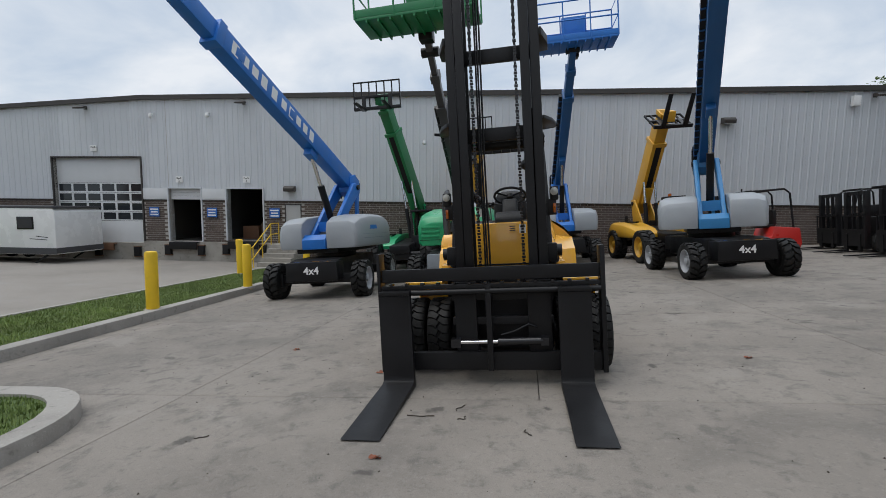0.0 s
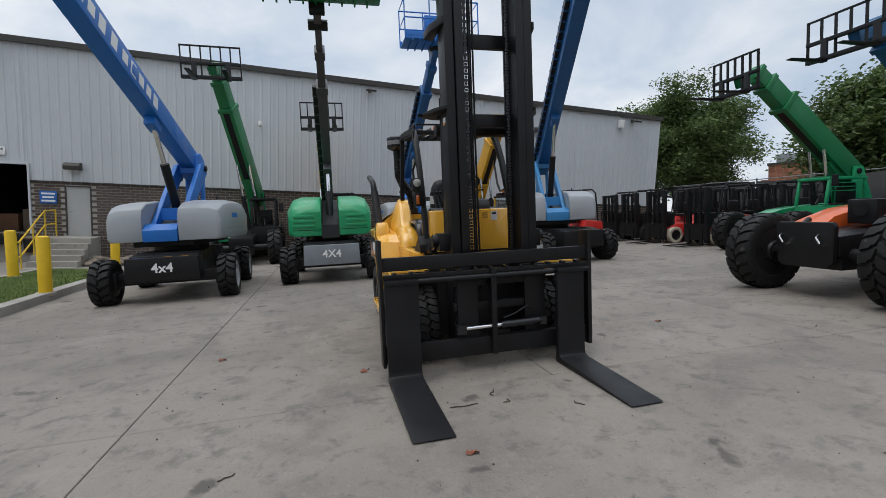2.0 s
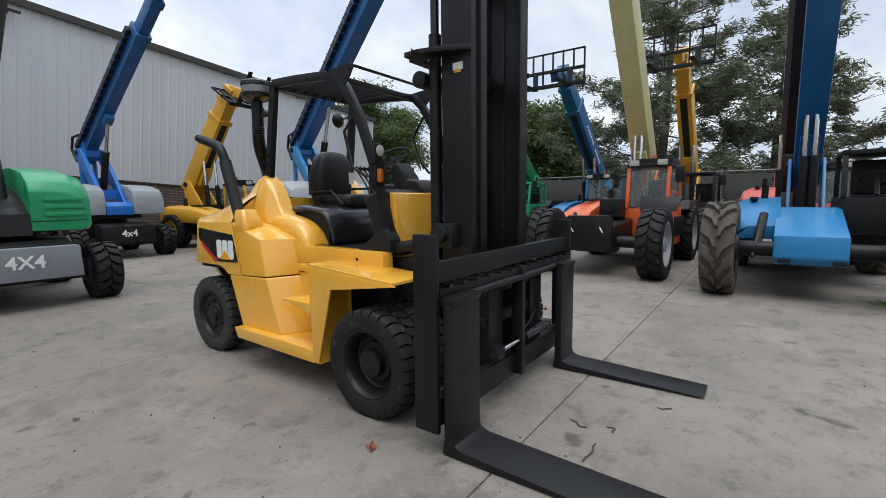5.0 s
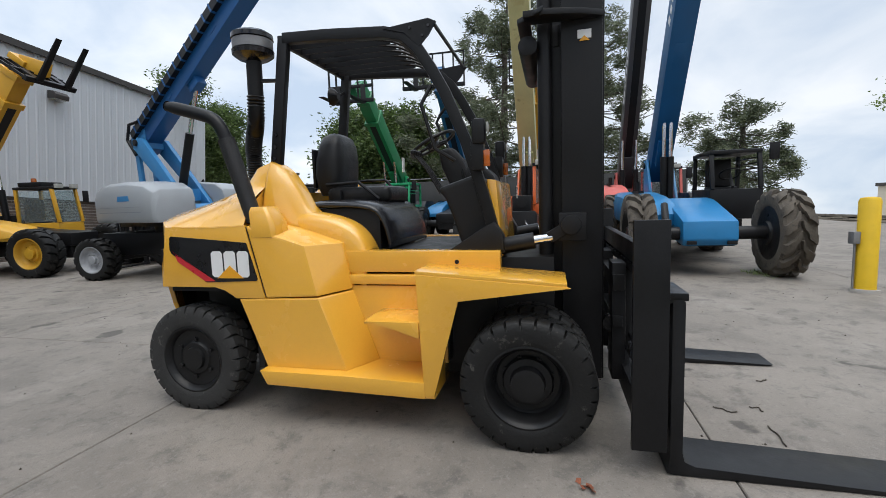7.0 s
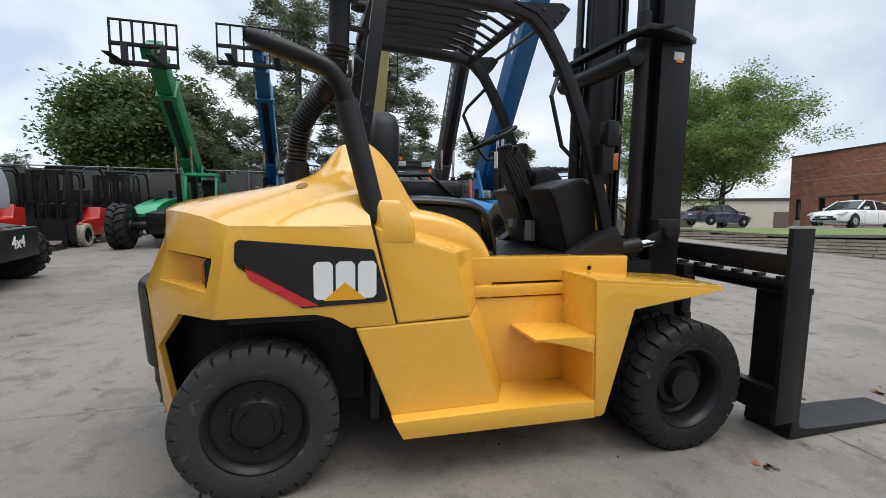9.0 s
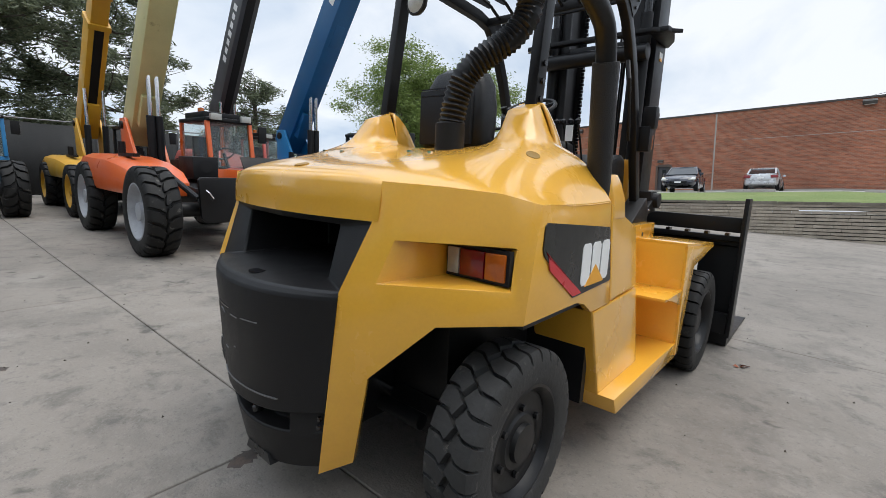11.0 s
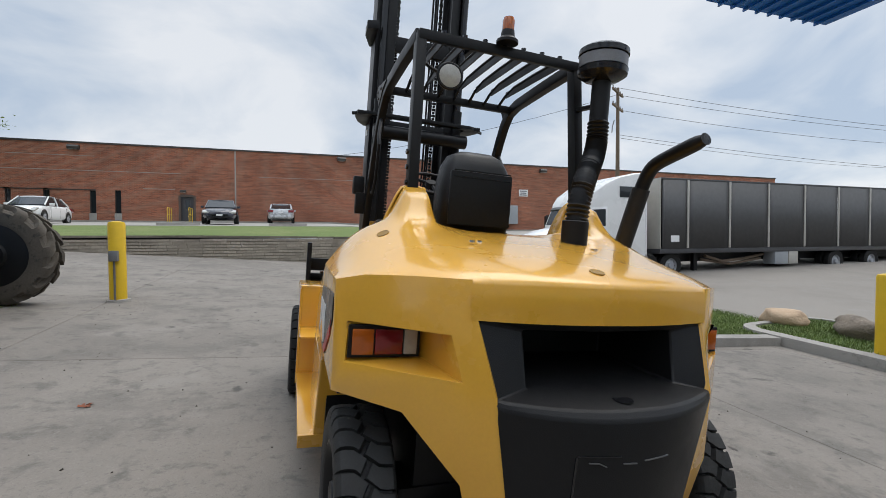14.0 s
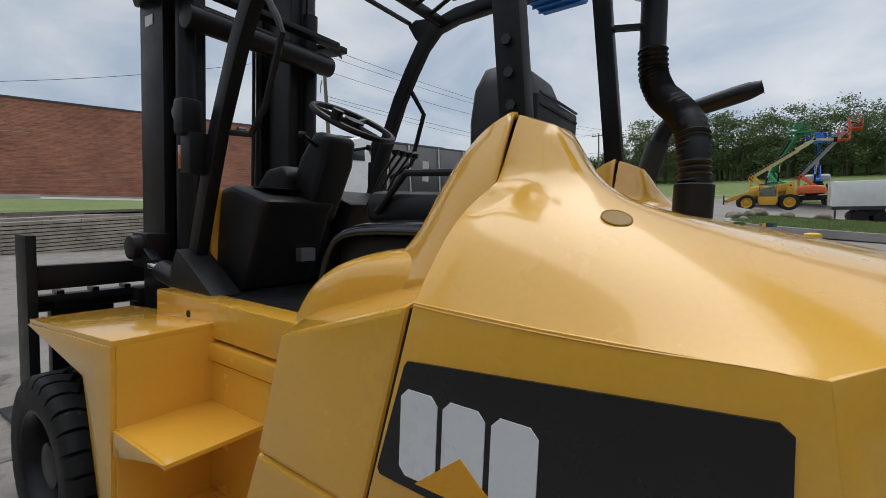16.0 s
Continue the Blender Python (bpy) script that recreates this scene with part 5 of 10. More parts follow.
def cab_frame(t, paint_a, x0, x1, y0, y1, z0, z1, closed, cage=None):
    """An operator's cab: four posts, roof, and panes or bars."""
    lean = 0.18
    dark = cage or black
    c = part("cab", Shape().box(x0, x1, y0 + 0.05, y1, z0 - 0.55, z0), paint_a if closed else dark, t, "operator's cab", bevel=0.02)
    for x in (x0 + 0.04, x1 - 0.04):
        part("cab_post", Shape().bar((x, y0 + 0.05, z0), (x, y0 + lean, z1), 0.07, 0.07), paint_a if closed else dark, c, bevel=0.01)
        part("cab_post", Shape().bar((x, y1 - 0.05, z0), (x, y1 - 0.05, z1), 0.07, 0.07), paint_a if closed else dark, c, bevel=0.01)
    part("cab_roof", Shape().box(x0, x1, y0 + lean - 0.06, y1, z1 - 0.02, z1 + 0.05), dark, c, bevel=0.02)
    if closed:
        part("windscreen", Shape().prism([(y0 + 0.06, z0 + 0.02), (y0 + 0.075, z0 + 0.02), (y0 + lean + 0.015, z1 - 0.03), (y0 + lean, z1 - 0.03)], "x", x0 + 0.08, x1 - 0.08), cab_glass, c, "clear windscreen")
        for x in (x0 + 0.03, x1 - 0.045):
            part("side_window", Shape().prism([(y0 + 0.14, z0 + 0.02), (y1 - 0.1, z0 + 0.02), (y1 - 0.1, z1 - 0.05), (y0 + lean + 0.08, z1 - 0.05)], "x", x, x + 0.012), cab_glass, c, "clear side window")
        part("cab_door", Shape().box(x1 - 0.02, x1 + 0.02, y0 + 0.16, y1 - 0.1, z0 - 0.75, z0), paint_a, c, bevel=0.015)
        for x in (x0 + 0.15, x1 - 0.15):
            part("cab_lamp", Shape().box(x - 0.09, x + 0.09, y0 + lean - 0.14, y0 + lean - 0.05, z1 + 0.0, z1 + 0.11), lens_clear, c, bevel=0.015)
        part("roof_guard", Shape().box(x0 + 0.1, x1 - 0.05, y0 + 0.5, y1 - 0.05, z1 + 0.06, z1 + 0.17), black, c, bevel=0.02)
        part("beacon", Shape().lathe([(0.06, z1 + 0.17), (0.055, z1 + 0.27), (0.001, z1 + 0.29)], "z", 12, (x0 + 0.3, y1 - 0.3, 0)), lens_amber, c)
    else:
        for k in range(5):
            x = x0 + (x1 - x0) * (k + 0.5) / 5
            part("roof_bar", Shape().box(x - 0.012, x + 0.012, y0 + lean, y1, z1 + 0.05, z1 + 0.075), dark, c)
        for k in range(3):
            z = z0 + (z1 - z0) * (0.55 + 0.15 * k)
            part("side_bar", Shape().box(x1 - 0.05, x1 - 0.03, y0 + 0.15, y1 - 0.05, z - 0.012, z + 0.012), dark, c)
    part("cab_seat", Shape().box((x0 + x1) / 2 - 0.24, (x0 + x1) / 2 + 0.24, y1 - 0.55, y1 - 0.1, z0 - 0.1, z0 + 0.05).box((x0 + x1) / 2 - 0.23, (x0 + x1) / 2 + 0.23, y1 - 0.22, y1 - 0.10, z0 + 0.05, z0 + 0.6), vinyl, c, bevel=0.04)
    ring = [(0.17 * math.cos(a), 0.17 * math.sin(a), 0) for a in [2 * math.pi * i / 20 for i in range(21)]]
    part("steering_wheel", Shape().tube(ring, 0.016, 6, False).tube([(0, 0, -0.3), (0, 0, 0)], 0.03, 8), black, c, m=pose((x0 + x1) / 2, y0 + 0.42, z0 + 0.28, -35))
    part("mirror", Shape().box(x1 + 0.08, x1 + 0.24, y0 + 0.06, y0 + 0.1, z0 + 0.5, z0 + 0.8), black, c, bevel=0.02)
    return c


def carriage(parent, at, width=1.9, high=1.0, tilt=0.0, prong=1.1, prong_tilt=0.0):
    """A fork carriage with a load rack of bars and two forks; at is its lower middle, and its face looks along -y."""
    c = part("fork_carriage", Shape().box(-width / 2, width / 2, -0.06, 0.06, 0.0, 0.10).box(-width / 2, width / 2, -0.05, 0.05, 0.42, 0.50), black, parent, "black fork carriage with load rack", bevel=0.01, m=pose(*at, tilt))
    for k in range(7):
        x = -width / 2 + 0.02 + (width - 0.04) * k / 6
        part("rack_bar", Shape().box(x - 0.018, x + 0.018, -0.03, 0.03, 0.1 if k in (0, 2, 4, 6) else 0.5, high), black, c)
    part("rack_top", Shape().box(-width / 2, width / 2, -0.03, 0.03, high - 0.04, high), black, c, bevel=0.006)
    for x in (-width * 0.28, width * 0.28):
        part("fork", Shape().prism([(-0.06, 0.5), (-0.06, 0.02), (-prong, -0.01), (-prong, -0.03), (-0.02, -0.05), (0.0, 0.0), (0.0, 0.5)], "x", x - 0.07, x + 0.07), black, c, bevel=0.006, m=pose(0, 0, 0, prong_tilt))
    return c


def telehandler(label, x, y, yaw, paint_a, boom_paint, elevation, length, closed=True, rim=rim_grey, tread=rubber, r=0.62, track=1.0, base=3.2, with_carriage=True, pivot=(-0.12, 1.75, 1.95), plate=False, cab_high=2.35, hood_color=None, group="telehandlers", head_tilt=0, bumper=None, swing=0.0, nose=None, car_width=1.9, cab=(0.22, 1.08, -0.75, 0.75, 1.25), hood_top=1.62, chain=True, tyre=(17, 0.045, 0.5, 0.22), cage=None):
    """A telescopic handler; its front looks along -y and its cab stands on the +x side."""
    t = thing("telehandler", lot(x, y, 0, yaw), label, "telehandler", group)
    h = base / 2
    nf = -h + 0.25 if bumper else -h - 0.26
    part("chassis", Shape().prism([(nf, 0.62), (h + 0.75, 0.62), (h + 0.75, 1.10), (h - 0.6, 1.15), (-h + 0.6, 0.98), (nf, 0.92)], "x", -0.40, 0.36), black, t, "black chassis", bevel=0.03)
    for ay in (-h, h):
        part("axle", Shape().tube([(-track, ay, r), (track, ay, r)], 0.11, 12).box(-0.35, 0.35, ay - 0.2, ay + 0.2, r - 0.2, r + 0.2), black, t, bevel=0.02)
        for sx in (1, -1):
            wheel(t, sx * track, ay, r, 0.42, sx, rim, tread, lugs=tyre[0], depth=tyre[1], slant=tyre[2], gap=tyre[3], dish=0.14, bolts=8, hub=0.34)
    if plate:
        part("stabiliser_plate", Shape().prism([(-0.47, 0.52), (-0.40, 0.46), (0.24, 0.46), (0.34, 0.54), (0.36, 1.06), (0.32, 1.12), (-0.46, 1.12), (-0.50, 1.08)], "y", -h - 0.36, -h - 0.28), black, t, "black front plate", bevel=0.02)
        for xx in (-0.38, 0.16):
            part("plate_handle", Shape().tube([(xx - 0.02, -h - 0.36, 0.94), (xx, -h - 0.43, 0.90), (xx + 0.05, -h - 0.43, 0.82), (xx + 0.06, -h - 0.36, 0.78)], 0.014, 6), chrome, t)
        part("tilt_ram", Shape().tube([(-0.45, -h - 0.2, 0.80), (-0.62, -h + 0.45, 1.12)], 0.045, 10), black, t)
        part("tilt_rod", Shape().tube([(-0.42, -h - 0.32, 0.72), (-0.45, -h - 0.18, 0.80)], 0.03, 10), chrome, t)
        part("air_box", Shape().box(-0.20, 0.20, -0.95, -0.30, 1.05, 1.42), black, t, "black ribbed air box", bevel=0.03)
        part("air_vent", Shape().lathe([(0.10, -0.965), (0.09, -0.955), (0.01, -0.955)], "y", 18, (0.0, 0, 1.26)), charcoal, t)
        part("front_flap", Shape().prism([(-0.32, 0.0), (0.30, 0.0), (0.38, 0.30), (-0.34, 0.30)], "z", -0.012, 0.012, pose(0.92, -1.05, 1.18, 62)), black, t, "black rubber mudflap over the wheel", bevel=0.006)
    if bumper:
        part("front_counterweight", Shape().prism([(-h - 0.20, 0.50), (-h - 0.28, 0.60), (-h - 0.25, 0.90), (-h + 0.95, 1.22), (-h + 1.3, 1.26), (-h + 1.3, 0.70), (-h + 0.4, 0.56)], "x", -0.42, 0.38), bumper, t, "painted front frame", bevel=0.03)
        for xx in (-0.36, 0.22):
            part("frame_slot", Shape().box(xx, xx + 0.14, -h - 0.29, -h - 0.18, 0.525, 0.585), black, t, bevel=0.012)
        part("tilt_ram", Shape().tube([(-0.62, -h - 0.05, 0.72), (-0.56, -h + 0.45, 1.16)], 0.06, 10).tube([(-0.66, -h - 0.1, 0.58), (-0.6, -h + 0.1, 0.86)], 0.03, 8), black, t)
    # engine hood on the -x side
    hc = hood_color or paint_a
    rows_h = []
    for yy, zt, w in ((-h + 0.38, hood_top - 0.42, 0.95), (-h + 0.62, hood_top - 0.26, 1.04), (-h + 1.2, hood_top - 0.13, 1.10), (0.5, hood_top - 0.04, 1.12), (h + 0.45, hood_top, 1.12), (h + 0.68, hood_top - 0.10, 1.08), (h + 0.78, hood_top - 0.35, 1.02)):
        rows_h.append([(-0.36, yy, 0.80), (-0.36, yy, zt), (-w + 0.22, yy, zt - 0.01), (-w + 0.06, yy, zt - 0.08), (-w, yy, zt - 0.22), (-w, yy, 0.86), (-w + 0.03, yy, 0.80)])
    part("engine_hood", Shape().rings(rows_h), hc, t, "painted engine hood", bevel=0.02, segments=2, sharp=40)
    for k in range(6):
        part("hood_louvre", Shape().prism([(h - 0.30 + 0.13 * k, 0.92), (h - 0.24 + 0.13 * k, 0.92), (h - 0.20 + 0.13 * k, hood_top - 0.30), (h - 0.26 + 0.13 * k, hood_top - 0.30)], "x", -1.128, -1.10), black, t)
    part("hood_slot", Shape().box(-0.80, -0.70, -0.1, 0.75, hood_top - 0.05, hood_top + 0.004), black, t)
    part("exhaust_pipe", Shape().tube([(-0.62, 1.25, hood_top - 0.1), (-0.62, 1.25, hood_top + 0.22)], 0.06, 10), black, t)
    part("side_tank", Shape().box(0.40, 1.06, -0.15, h - 0.55, 0.62, 1.05), black, t, bevel=0.04)
    part("mudguard", Shape().prism([(h - 0.75, 1.18), (h - 0.5, 1.36), (h + 0.5, 1.36), (h + 0.75, 1.18), (h + 0.75, 1.15), (h - 0.75, 1.15)], "x", 0.45, 1.15), black, t, bevel=0.015)
    cab_frame(t, paint_a, *cab, cab_high, closed, cage)
    # tower and boom
    px, py, pz = pivot
    for sx in (-1, 1):
        part("boom_tower", Shape().prism([(h - 0.3, 1.0), (h + 0.75, 1.0), (py + 0.18, pz + 0.14), (py - 0.16, pz + 0.14)], "x", px + sx * 0.24, px + sx * 0.30), paint_a, t, bevel=0.015)
    e, w = radians(elevation), radians(swing)
    d = Vector((math.sin(w) * math.cos(e), -math.cos(w) * math.cos(e), math.sin(e)))
    up = (Vector((0, 0, 1)) - d * d.z).normalized()
    P = Vector(pivot)
    sizes = ((0.44, 0.58), (0.37, 0.49), (0.30, 0.40))
    cuts = (-0.3, length * 0.72, length * 0.9, length)
    for k in range(3):
        a = P + d * (cuts[k] if k == 0 else cuts[k] - 0.25)
        q = P + d * cuts[k + 1]
        bs = part("boom_section", box_along(a, q, *sizes[k]), boom_paint, t, "painted telescopic boom section", bevel=0.02)
        part("boom_rib", box_along(q - d * 0.14, q, sizes[k][0] + 0.05, sizes[k][1] + 0.06), boom_paint, bs, bevel=0.012)
    if chain:
        part("boom_chain", box_along(P + d * 0.3 - up * 0.275, P + d * length * 0.7 - up * 0.275, 0.20, 0.05), black, t)
    else:
        for f in (0.30, 0.46, 0.60):
            c = P + d * length * f - up * 0.285
            part("boom_rib_plate", box_along(c, c + d * 0.5, 0.22, 0.02), boom_paint, t, bevel=0.006)
    part("boom_foot", box_along(P + d * 0.25 - up * 0.36, P + d * 0.9 - up * 0.30, 0.30, 0.20), boom_paint, t, bevel=0.02)
    part("pivot_pin", Shape().tube([(px - 0.34, py, pz), (px + 0.34, py, pz)], 0.08, 14), black, t)
    spread = 1.0 if chain else 0.35
    for sx in (-1, 1):
        lo = Vector((px + sx * 0.20 * spread, py - 1.0, 1.15))
        hi = P + d * min(length * 0.30, 1.45) - up * (0.26 if chain else 0.14) + Vector((sx * 0.20, 0, 0)) * spread
        mid = lo.lerp(hi, 0.52)
        part("lift_cylinder", Shape().tube([tuple(lo), tuple(mid)], 0.075, 12), black, t)
        part("cylinder_rod", Shape().tube([tuple(mid), tuple(hi)], 0.042, 10), chrome, t)
    tip = P + d * length
    if with_carriage:
        # the boom's head turns down to the carriage
        down = tip + Vector((0, -0.55, -0.30))
        part("boom_head", box_along(tip - d * 0.1, down, 0.24, 0.34), nose or boom_paint, t, bevel=0.02)
        carriage(t, (down.x, down.y - 0.10, down.z - 0.35), tilt=head_tilt, width=car_width)
    return t, P, d, up


# boom lifts to the north
liftA, PA, dA, uA = boom_lift("blue boom lift with grey covers, boom low over the grass kerb", -4.60, 6.45, 3.0, blue_light, blue_light, grey_cover, rim_grey, rubber, 23.6, -7.0, 7.4, pivot=(0.0, 0.92, 2.74), platform=((-2.0, -7.6, 5.5), 2.4, 0.9, -10), platform_paint=blue_light, cover_left=(0.32, 1.0), cover_right=(0.32, 1.14), boom_size=(0.30, 0.42), track=1.05)
boom_lift("green boom lift with dark boom and platform raised high", -1.42, 7.5, -1.0, green, graphite, green, rim_black, rubber, 39, 0, 5.0, pivot=(0.0, 0.9, 1.85), rounded_hood=True, text="4X4", platform=((0.0, -3.75, 5.33), 2.25, 0.85, 0), platform_paint=green_deep, track=0.96, boom_size=(0.20, 0.28))
boom_lift("blue boom lift parked near the wall, platform raised", 1.72, 12.9, 0.0, blue_light, blue_dark, grey_cover, rim_grey, rubber, 33, 1.5, 6.0, pivot=(0.0, 0.6, 2.85), platform=((0.18, -4.5, 6.26), 2.1, 0.85, 0), platform_paint=blue_light, boom_size=(0.29, 0.38))
liftC, PC, dC, uC = boom_lift("light blue boom lift with grey covers, boom raised steeply", 4.92, 7.72, 4.0, blue_mid, blue_dark, grey_cover, rim_grey, rubber, 32, -20.5, 8.0, pivot=(0.0, 0.95, 2.85), track=0.97, cover_left=(0.32, 1.18), cover_right=(0.32, 1.10))
# telehandlers to the north
telehandler("amber telehandler by the brick wall, forks raised and tipped back", 4.92, 12.2, 8.0, yellow_tele, yellow_tele, 53, 3.75, rim=rim_yellow, r=0.54, base=2.5, pivot=(0.22, 2.0, 2.05), head_tilt=-55, car_width=1.25, hood_top=1.35, cab=(0.28, 1.0, -0.6, 0.6, 1.15), cab_high=2.0)
telehandler("green telehandler behind the boom lift, fork rack raised", -4.32, 13.2, 3.0, green, green_deep, 57, 4.85, closed=False, rim=rim_black, r=0.58, swing=-16, pivot=(0.30, 0.95, 2.40), car_width=1.7, hood_top=1.35, cab_high=2.2)
telehandler("amber telehandler at the wall with raised fork rack", -1.45, 15.6 - 1.2, 0.0, yellow_tele, yellow_tele, 66, 3.9, closed=False, rim=rim_yellow, r=0.5, pivot=(0.0, 0.5, 1.7), base=2.4, car_width=1.5)
# telehandlers to the east, facing west
teleD, PO, dO, uO = telehandler("orange telehandler with enclosed cab and cream boom", 7.2, 0.46, -91, orange, cream, 54, 9.5, rim=rim_grey, r=0.63, pivot=(-0.04, 2.28, 2.0), plate=True, with_carriage=False, cab=(0.20, 1.02, -0.62, 0.78, 1.22), cab_high=2.06, hood_top=1.42, chain=False, tyre=(21, 0.040, 0.50, 0.20))
teleA, PT, dT, uT = telehandler("blue telehandler with open cab and dusty tyres", 6.6, -2.64, -91, blue_tele, blue_deep, 53, 8.5, closed=False, rim=rim_black, tread=rubber_dusty, r=0.69, track=1.06, base=3.5, pivot=(0.02, 2.35, 2.05), with_carriage=False, bumper=blue_tele, chain=False, cab=(0.34, 1.20, -0.70, 0.55, 1.40), cab_high=2.06, hood_top=1.42, tyre=(14, 0.065, 0.85, 0.46))
telehandler("green telehandler with open cab, fork rack raised", 12.0, 5.6, -90, green, green_deep, 38, 4.5, car_width=1.4, closed=False, rim=rim_black, r=0.58, pivot=(0.0, 1.6, 2.2), hood_top=1.3, cab_high=1.95, cage=green)
teleB, PB, dB_, uB = telehandler("blue telehandler with fork rack raised behind others", 13.2, 3.25, -90, blue_tele, blue_deep, 37.5, 5.15, car_width=1.9, rim=rim_black, r=0.6, pivot=(0.0, 1.6, 2.2), hood_top=1.35, cab_high=2.1)
telehandler("amber telehandler with yellow rims and raised fork rack", 12.7, 0.2, -91, yellow_tele, yellow_tele, 52, 4.4, closed=False, rim=rim_yellow, r=0.58, pivot=(0.0, 2.35, 2.25), hood_top=1.35, cab_high=2.1)
teleC, PG, dG, uG = telehandler("faded red telehandler with graphite boom behind the row", 11.2, -2.6, -91, pink_red, graphite, 57, 8.0, rim=rim_black, r=0.6, with_carriage=False, hood_top=1.7, cab_high=2.05)


# dark ports in the face of the cream boom
for k in range(5):
    for sg in (-1, 1):
        c = PO + dO * (5.2 + 0.42 * k) - uO * 0.290 + dO.cross(uO).normalized() * 0.09 * sg
        part("boom_port", box_along(c, c + dO * 0.13, 0.07, 0.012), graphite, teleD)


def boom_marks(t, P, d, up, half, groups, size, mat):
    """Maker's marks along both sides of a boom, as plain blocks: groups of (start, count)."""
    s = d.cross(up).normalized()
    for sg in (1, -1):
        for start, count in groups:
            for k in range(count):
                c = P + d * (start + 0.72 * size * k) + s * sg * (half + 0.002)
                m = Matrix(((d.x, up.x, s.x, c.x), (d.y, up.y, s.y, c.y), (d.z, up.z, s.z, c.z), (0, 0, 0, 1)))
                h = size * (0.5 if k % 3 else 0.62)
                part("mark_block", Shape().prism([(-0.24 * size, -h / 2), (0.22 * size, -h / 2), (0.28 * size, h / 2), (-0.18 * size, h / 2)], "z", -0.001, 0.002), mat, t, m=m)


boom_marks(liftA, PA, dA, uA, 0.150, ((2.30, 5), (3.80, 1), (4.15, 4)), 0.40, decal_white)
boom_marks(teleA, PT, dT, uT, 0.22, ((3.4, 5), (4.9, 7)), 0.30, decal_white)
boom_marks(teleB, PB, dB_, uB, 0.22, ((0.9, 5), (1.9, 6)), 0.22, decal_white)
boom_marks(teleC, PG, dG, uG, 0.22, ((2.6, 7),), 0.32, decal_white)
boom_marks(teleD, PO, dO, uO, 0.22, ((5.0, 3),), 0.34, rust)


def counter_truck(label, x, y, yaw, body, tread, group="parked forklifts", mast_high=1.95):
    """A small counterbalance truck; its forks point along -y."""
    t = thing("small_forklift", lot(x, y, 0, yaw), label, "forklift", group)
    part("body", Shape().prism([(-0.25, 0.25), (1.45, 0.25), (1.55, 0.5), (1.50, 0.95), (0.85, 1.02), (0.75, 0.72), (-0.1, 0.70), (-0.25, 0.60)], "x", -0.52, 0.52), body, t, "painted counterweight body", bevel=0.04)
    part("seat", Shape().box(-0.22, 0.22, 0.55, 1.0, 0.98, 1.08).box(-0.21, 0.21, 0.95, 1.06, 1.05, 1.5), vinyl, t, bevel=0.04)
    part("cowl", Shape().prism([(-0.25, 0.6), (0.0, 0.6), (-0.05, 1.12), (-0.2, 1.12)], "x", -0.42, 0.42), black, t, bevel=0.02)
    for sx in (1, -1):
        part("guard_leg", Shape().tube([(sx * 0.46, -0.15, 0.65), (sx * 0.45, -0.05, 1.2), (sx * 0.43, 0.12, 1.95), (sx * 0.43, 0.3, 2.05), (sx * 0.43, 1.15, 2.08), (sx * 0.45, 1.28, 1.95), (sx * 0.47, 1.35, 0.95)], 0.03, 6), black, t)
        part("mast_channel", Shape().box(sx * 0.34, sx * 0.46, -0.55, -0.40, 0.1, mast_high), black, t, bevel=0.006)
        part("fork", Shape().prism([(-0.62, 0.6), (-0.62, 0.08), (-1.6, 0.05), (-1.6, 0.03), (-0.56, 0.03), (-0.56, 0.6)], "x", sx * 0.28 - 0.06, sx * 0.28 + 0.06), black, t)
        wheel(t, sx * 0.50, -0.12, 0.31, 0.2, sx, rim_black, tread, lugs=16, depth=0.015, slant=0.3, dish=0.05)
        wheel(t, sx * 0.48, 1.2, 0.25, 0.16, sx, rim_black, tread, lugs=16, depth=0.015, slant=0.3, dish=0.04)
    for k in range(6):
        part("roof_bar", Shape().box(-0.43, 0.43, 0.25 + 0.16 * k, 0.29 + 0.16 * k, 2.06, 2.09), black, t)
    part("mast_tie", Shape().box(-0.36, 0.36, -0.5, -0.44, mast_high - 0.12, mast_high).box(-0.36, 0.36, -0.5, -0.44, 1.15, 1.25).tube([(-0.12, -0.47, 0.2), (-0.12, -0.47, mast_high)], 0.05, 8).tube([(0.12, -0.47, 0.2), (0.12, -0.47, mast_high)], 0.05, 8), black, t)
    part("load_rest", Shape().box(-0.5, 0.5, -0.60, -0.55, 0.2, 0.75).box(-0.5, 0.5, -0.60, -0.57, 1.15, 1.2), black, t)
    for k in range(5):
        part("rest_bar", Shape().box(-0.5 + 0.24 * k, -0.46 + 0.24 * k, -0.6, -0.57, 0.75, 1.2), black, t)
    part("tail_lamp", Shape().box(0.3, 0.42, 1.52, 1.555, 0.75, 0.85), lens_red, t)
    return t


first = counter_truck("red and black small forklift with pale tyres", 11.1, 10.1, -88, red, rubber_white)
dark = counter_truck("dark small forklift with black tyres in the row", 11.3, 11.9, -88, black, rubber)
for x, y, k in ((11.2, 8.2, 0), (11.6, 13.7, 1), (13.8, 9.7, 1), (13.9, 11.5, 0), (13.6, 13.1, 1), (14.0, 7.9, 1), (15.9, 10.6, 1), (16.0, 8.7, 1)):
    copy_thing(first if k == 0 else dark, lot(x, y, 0, -88 + 3 * math.sin(x * 7 + y)))
counter_truck("red small forklift beside the boom lift", 6.5, 10.15, -88, red, rubber, mast_high=2.0)

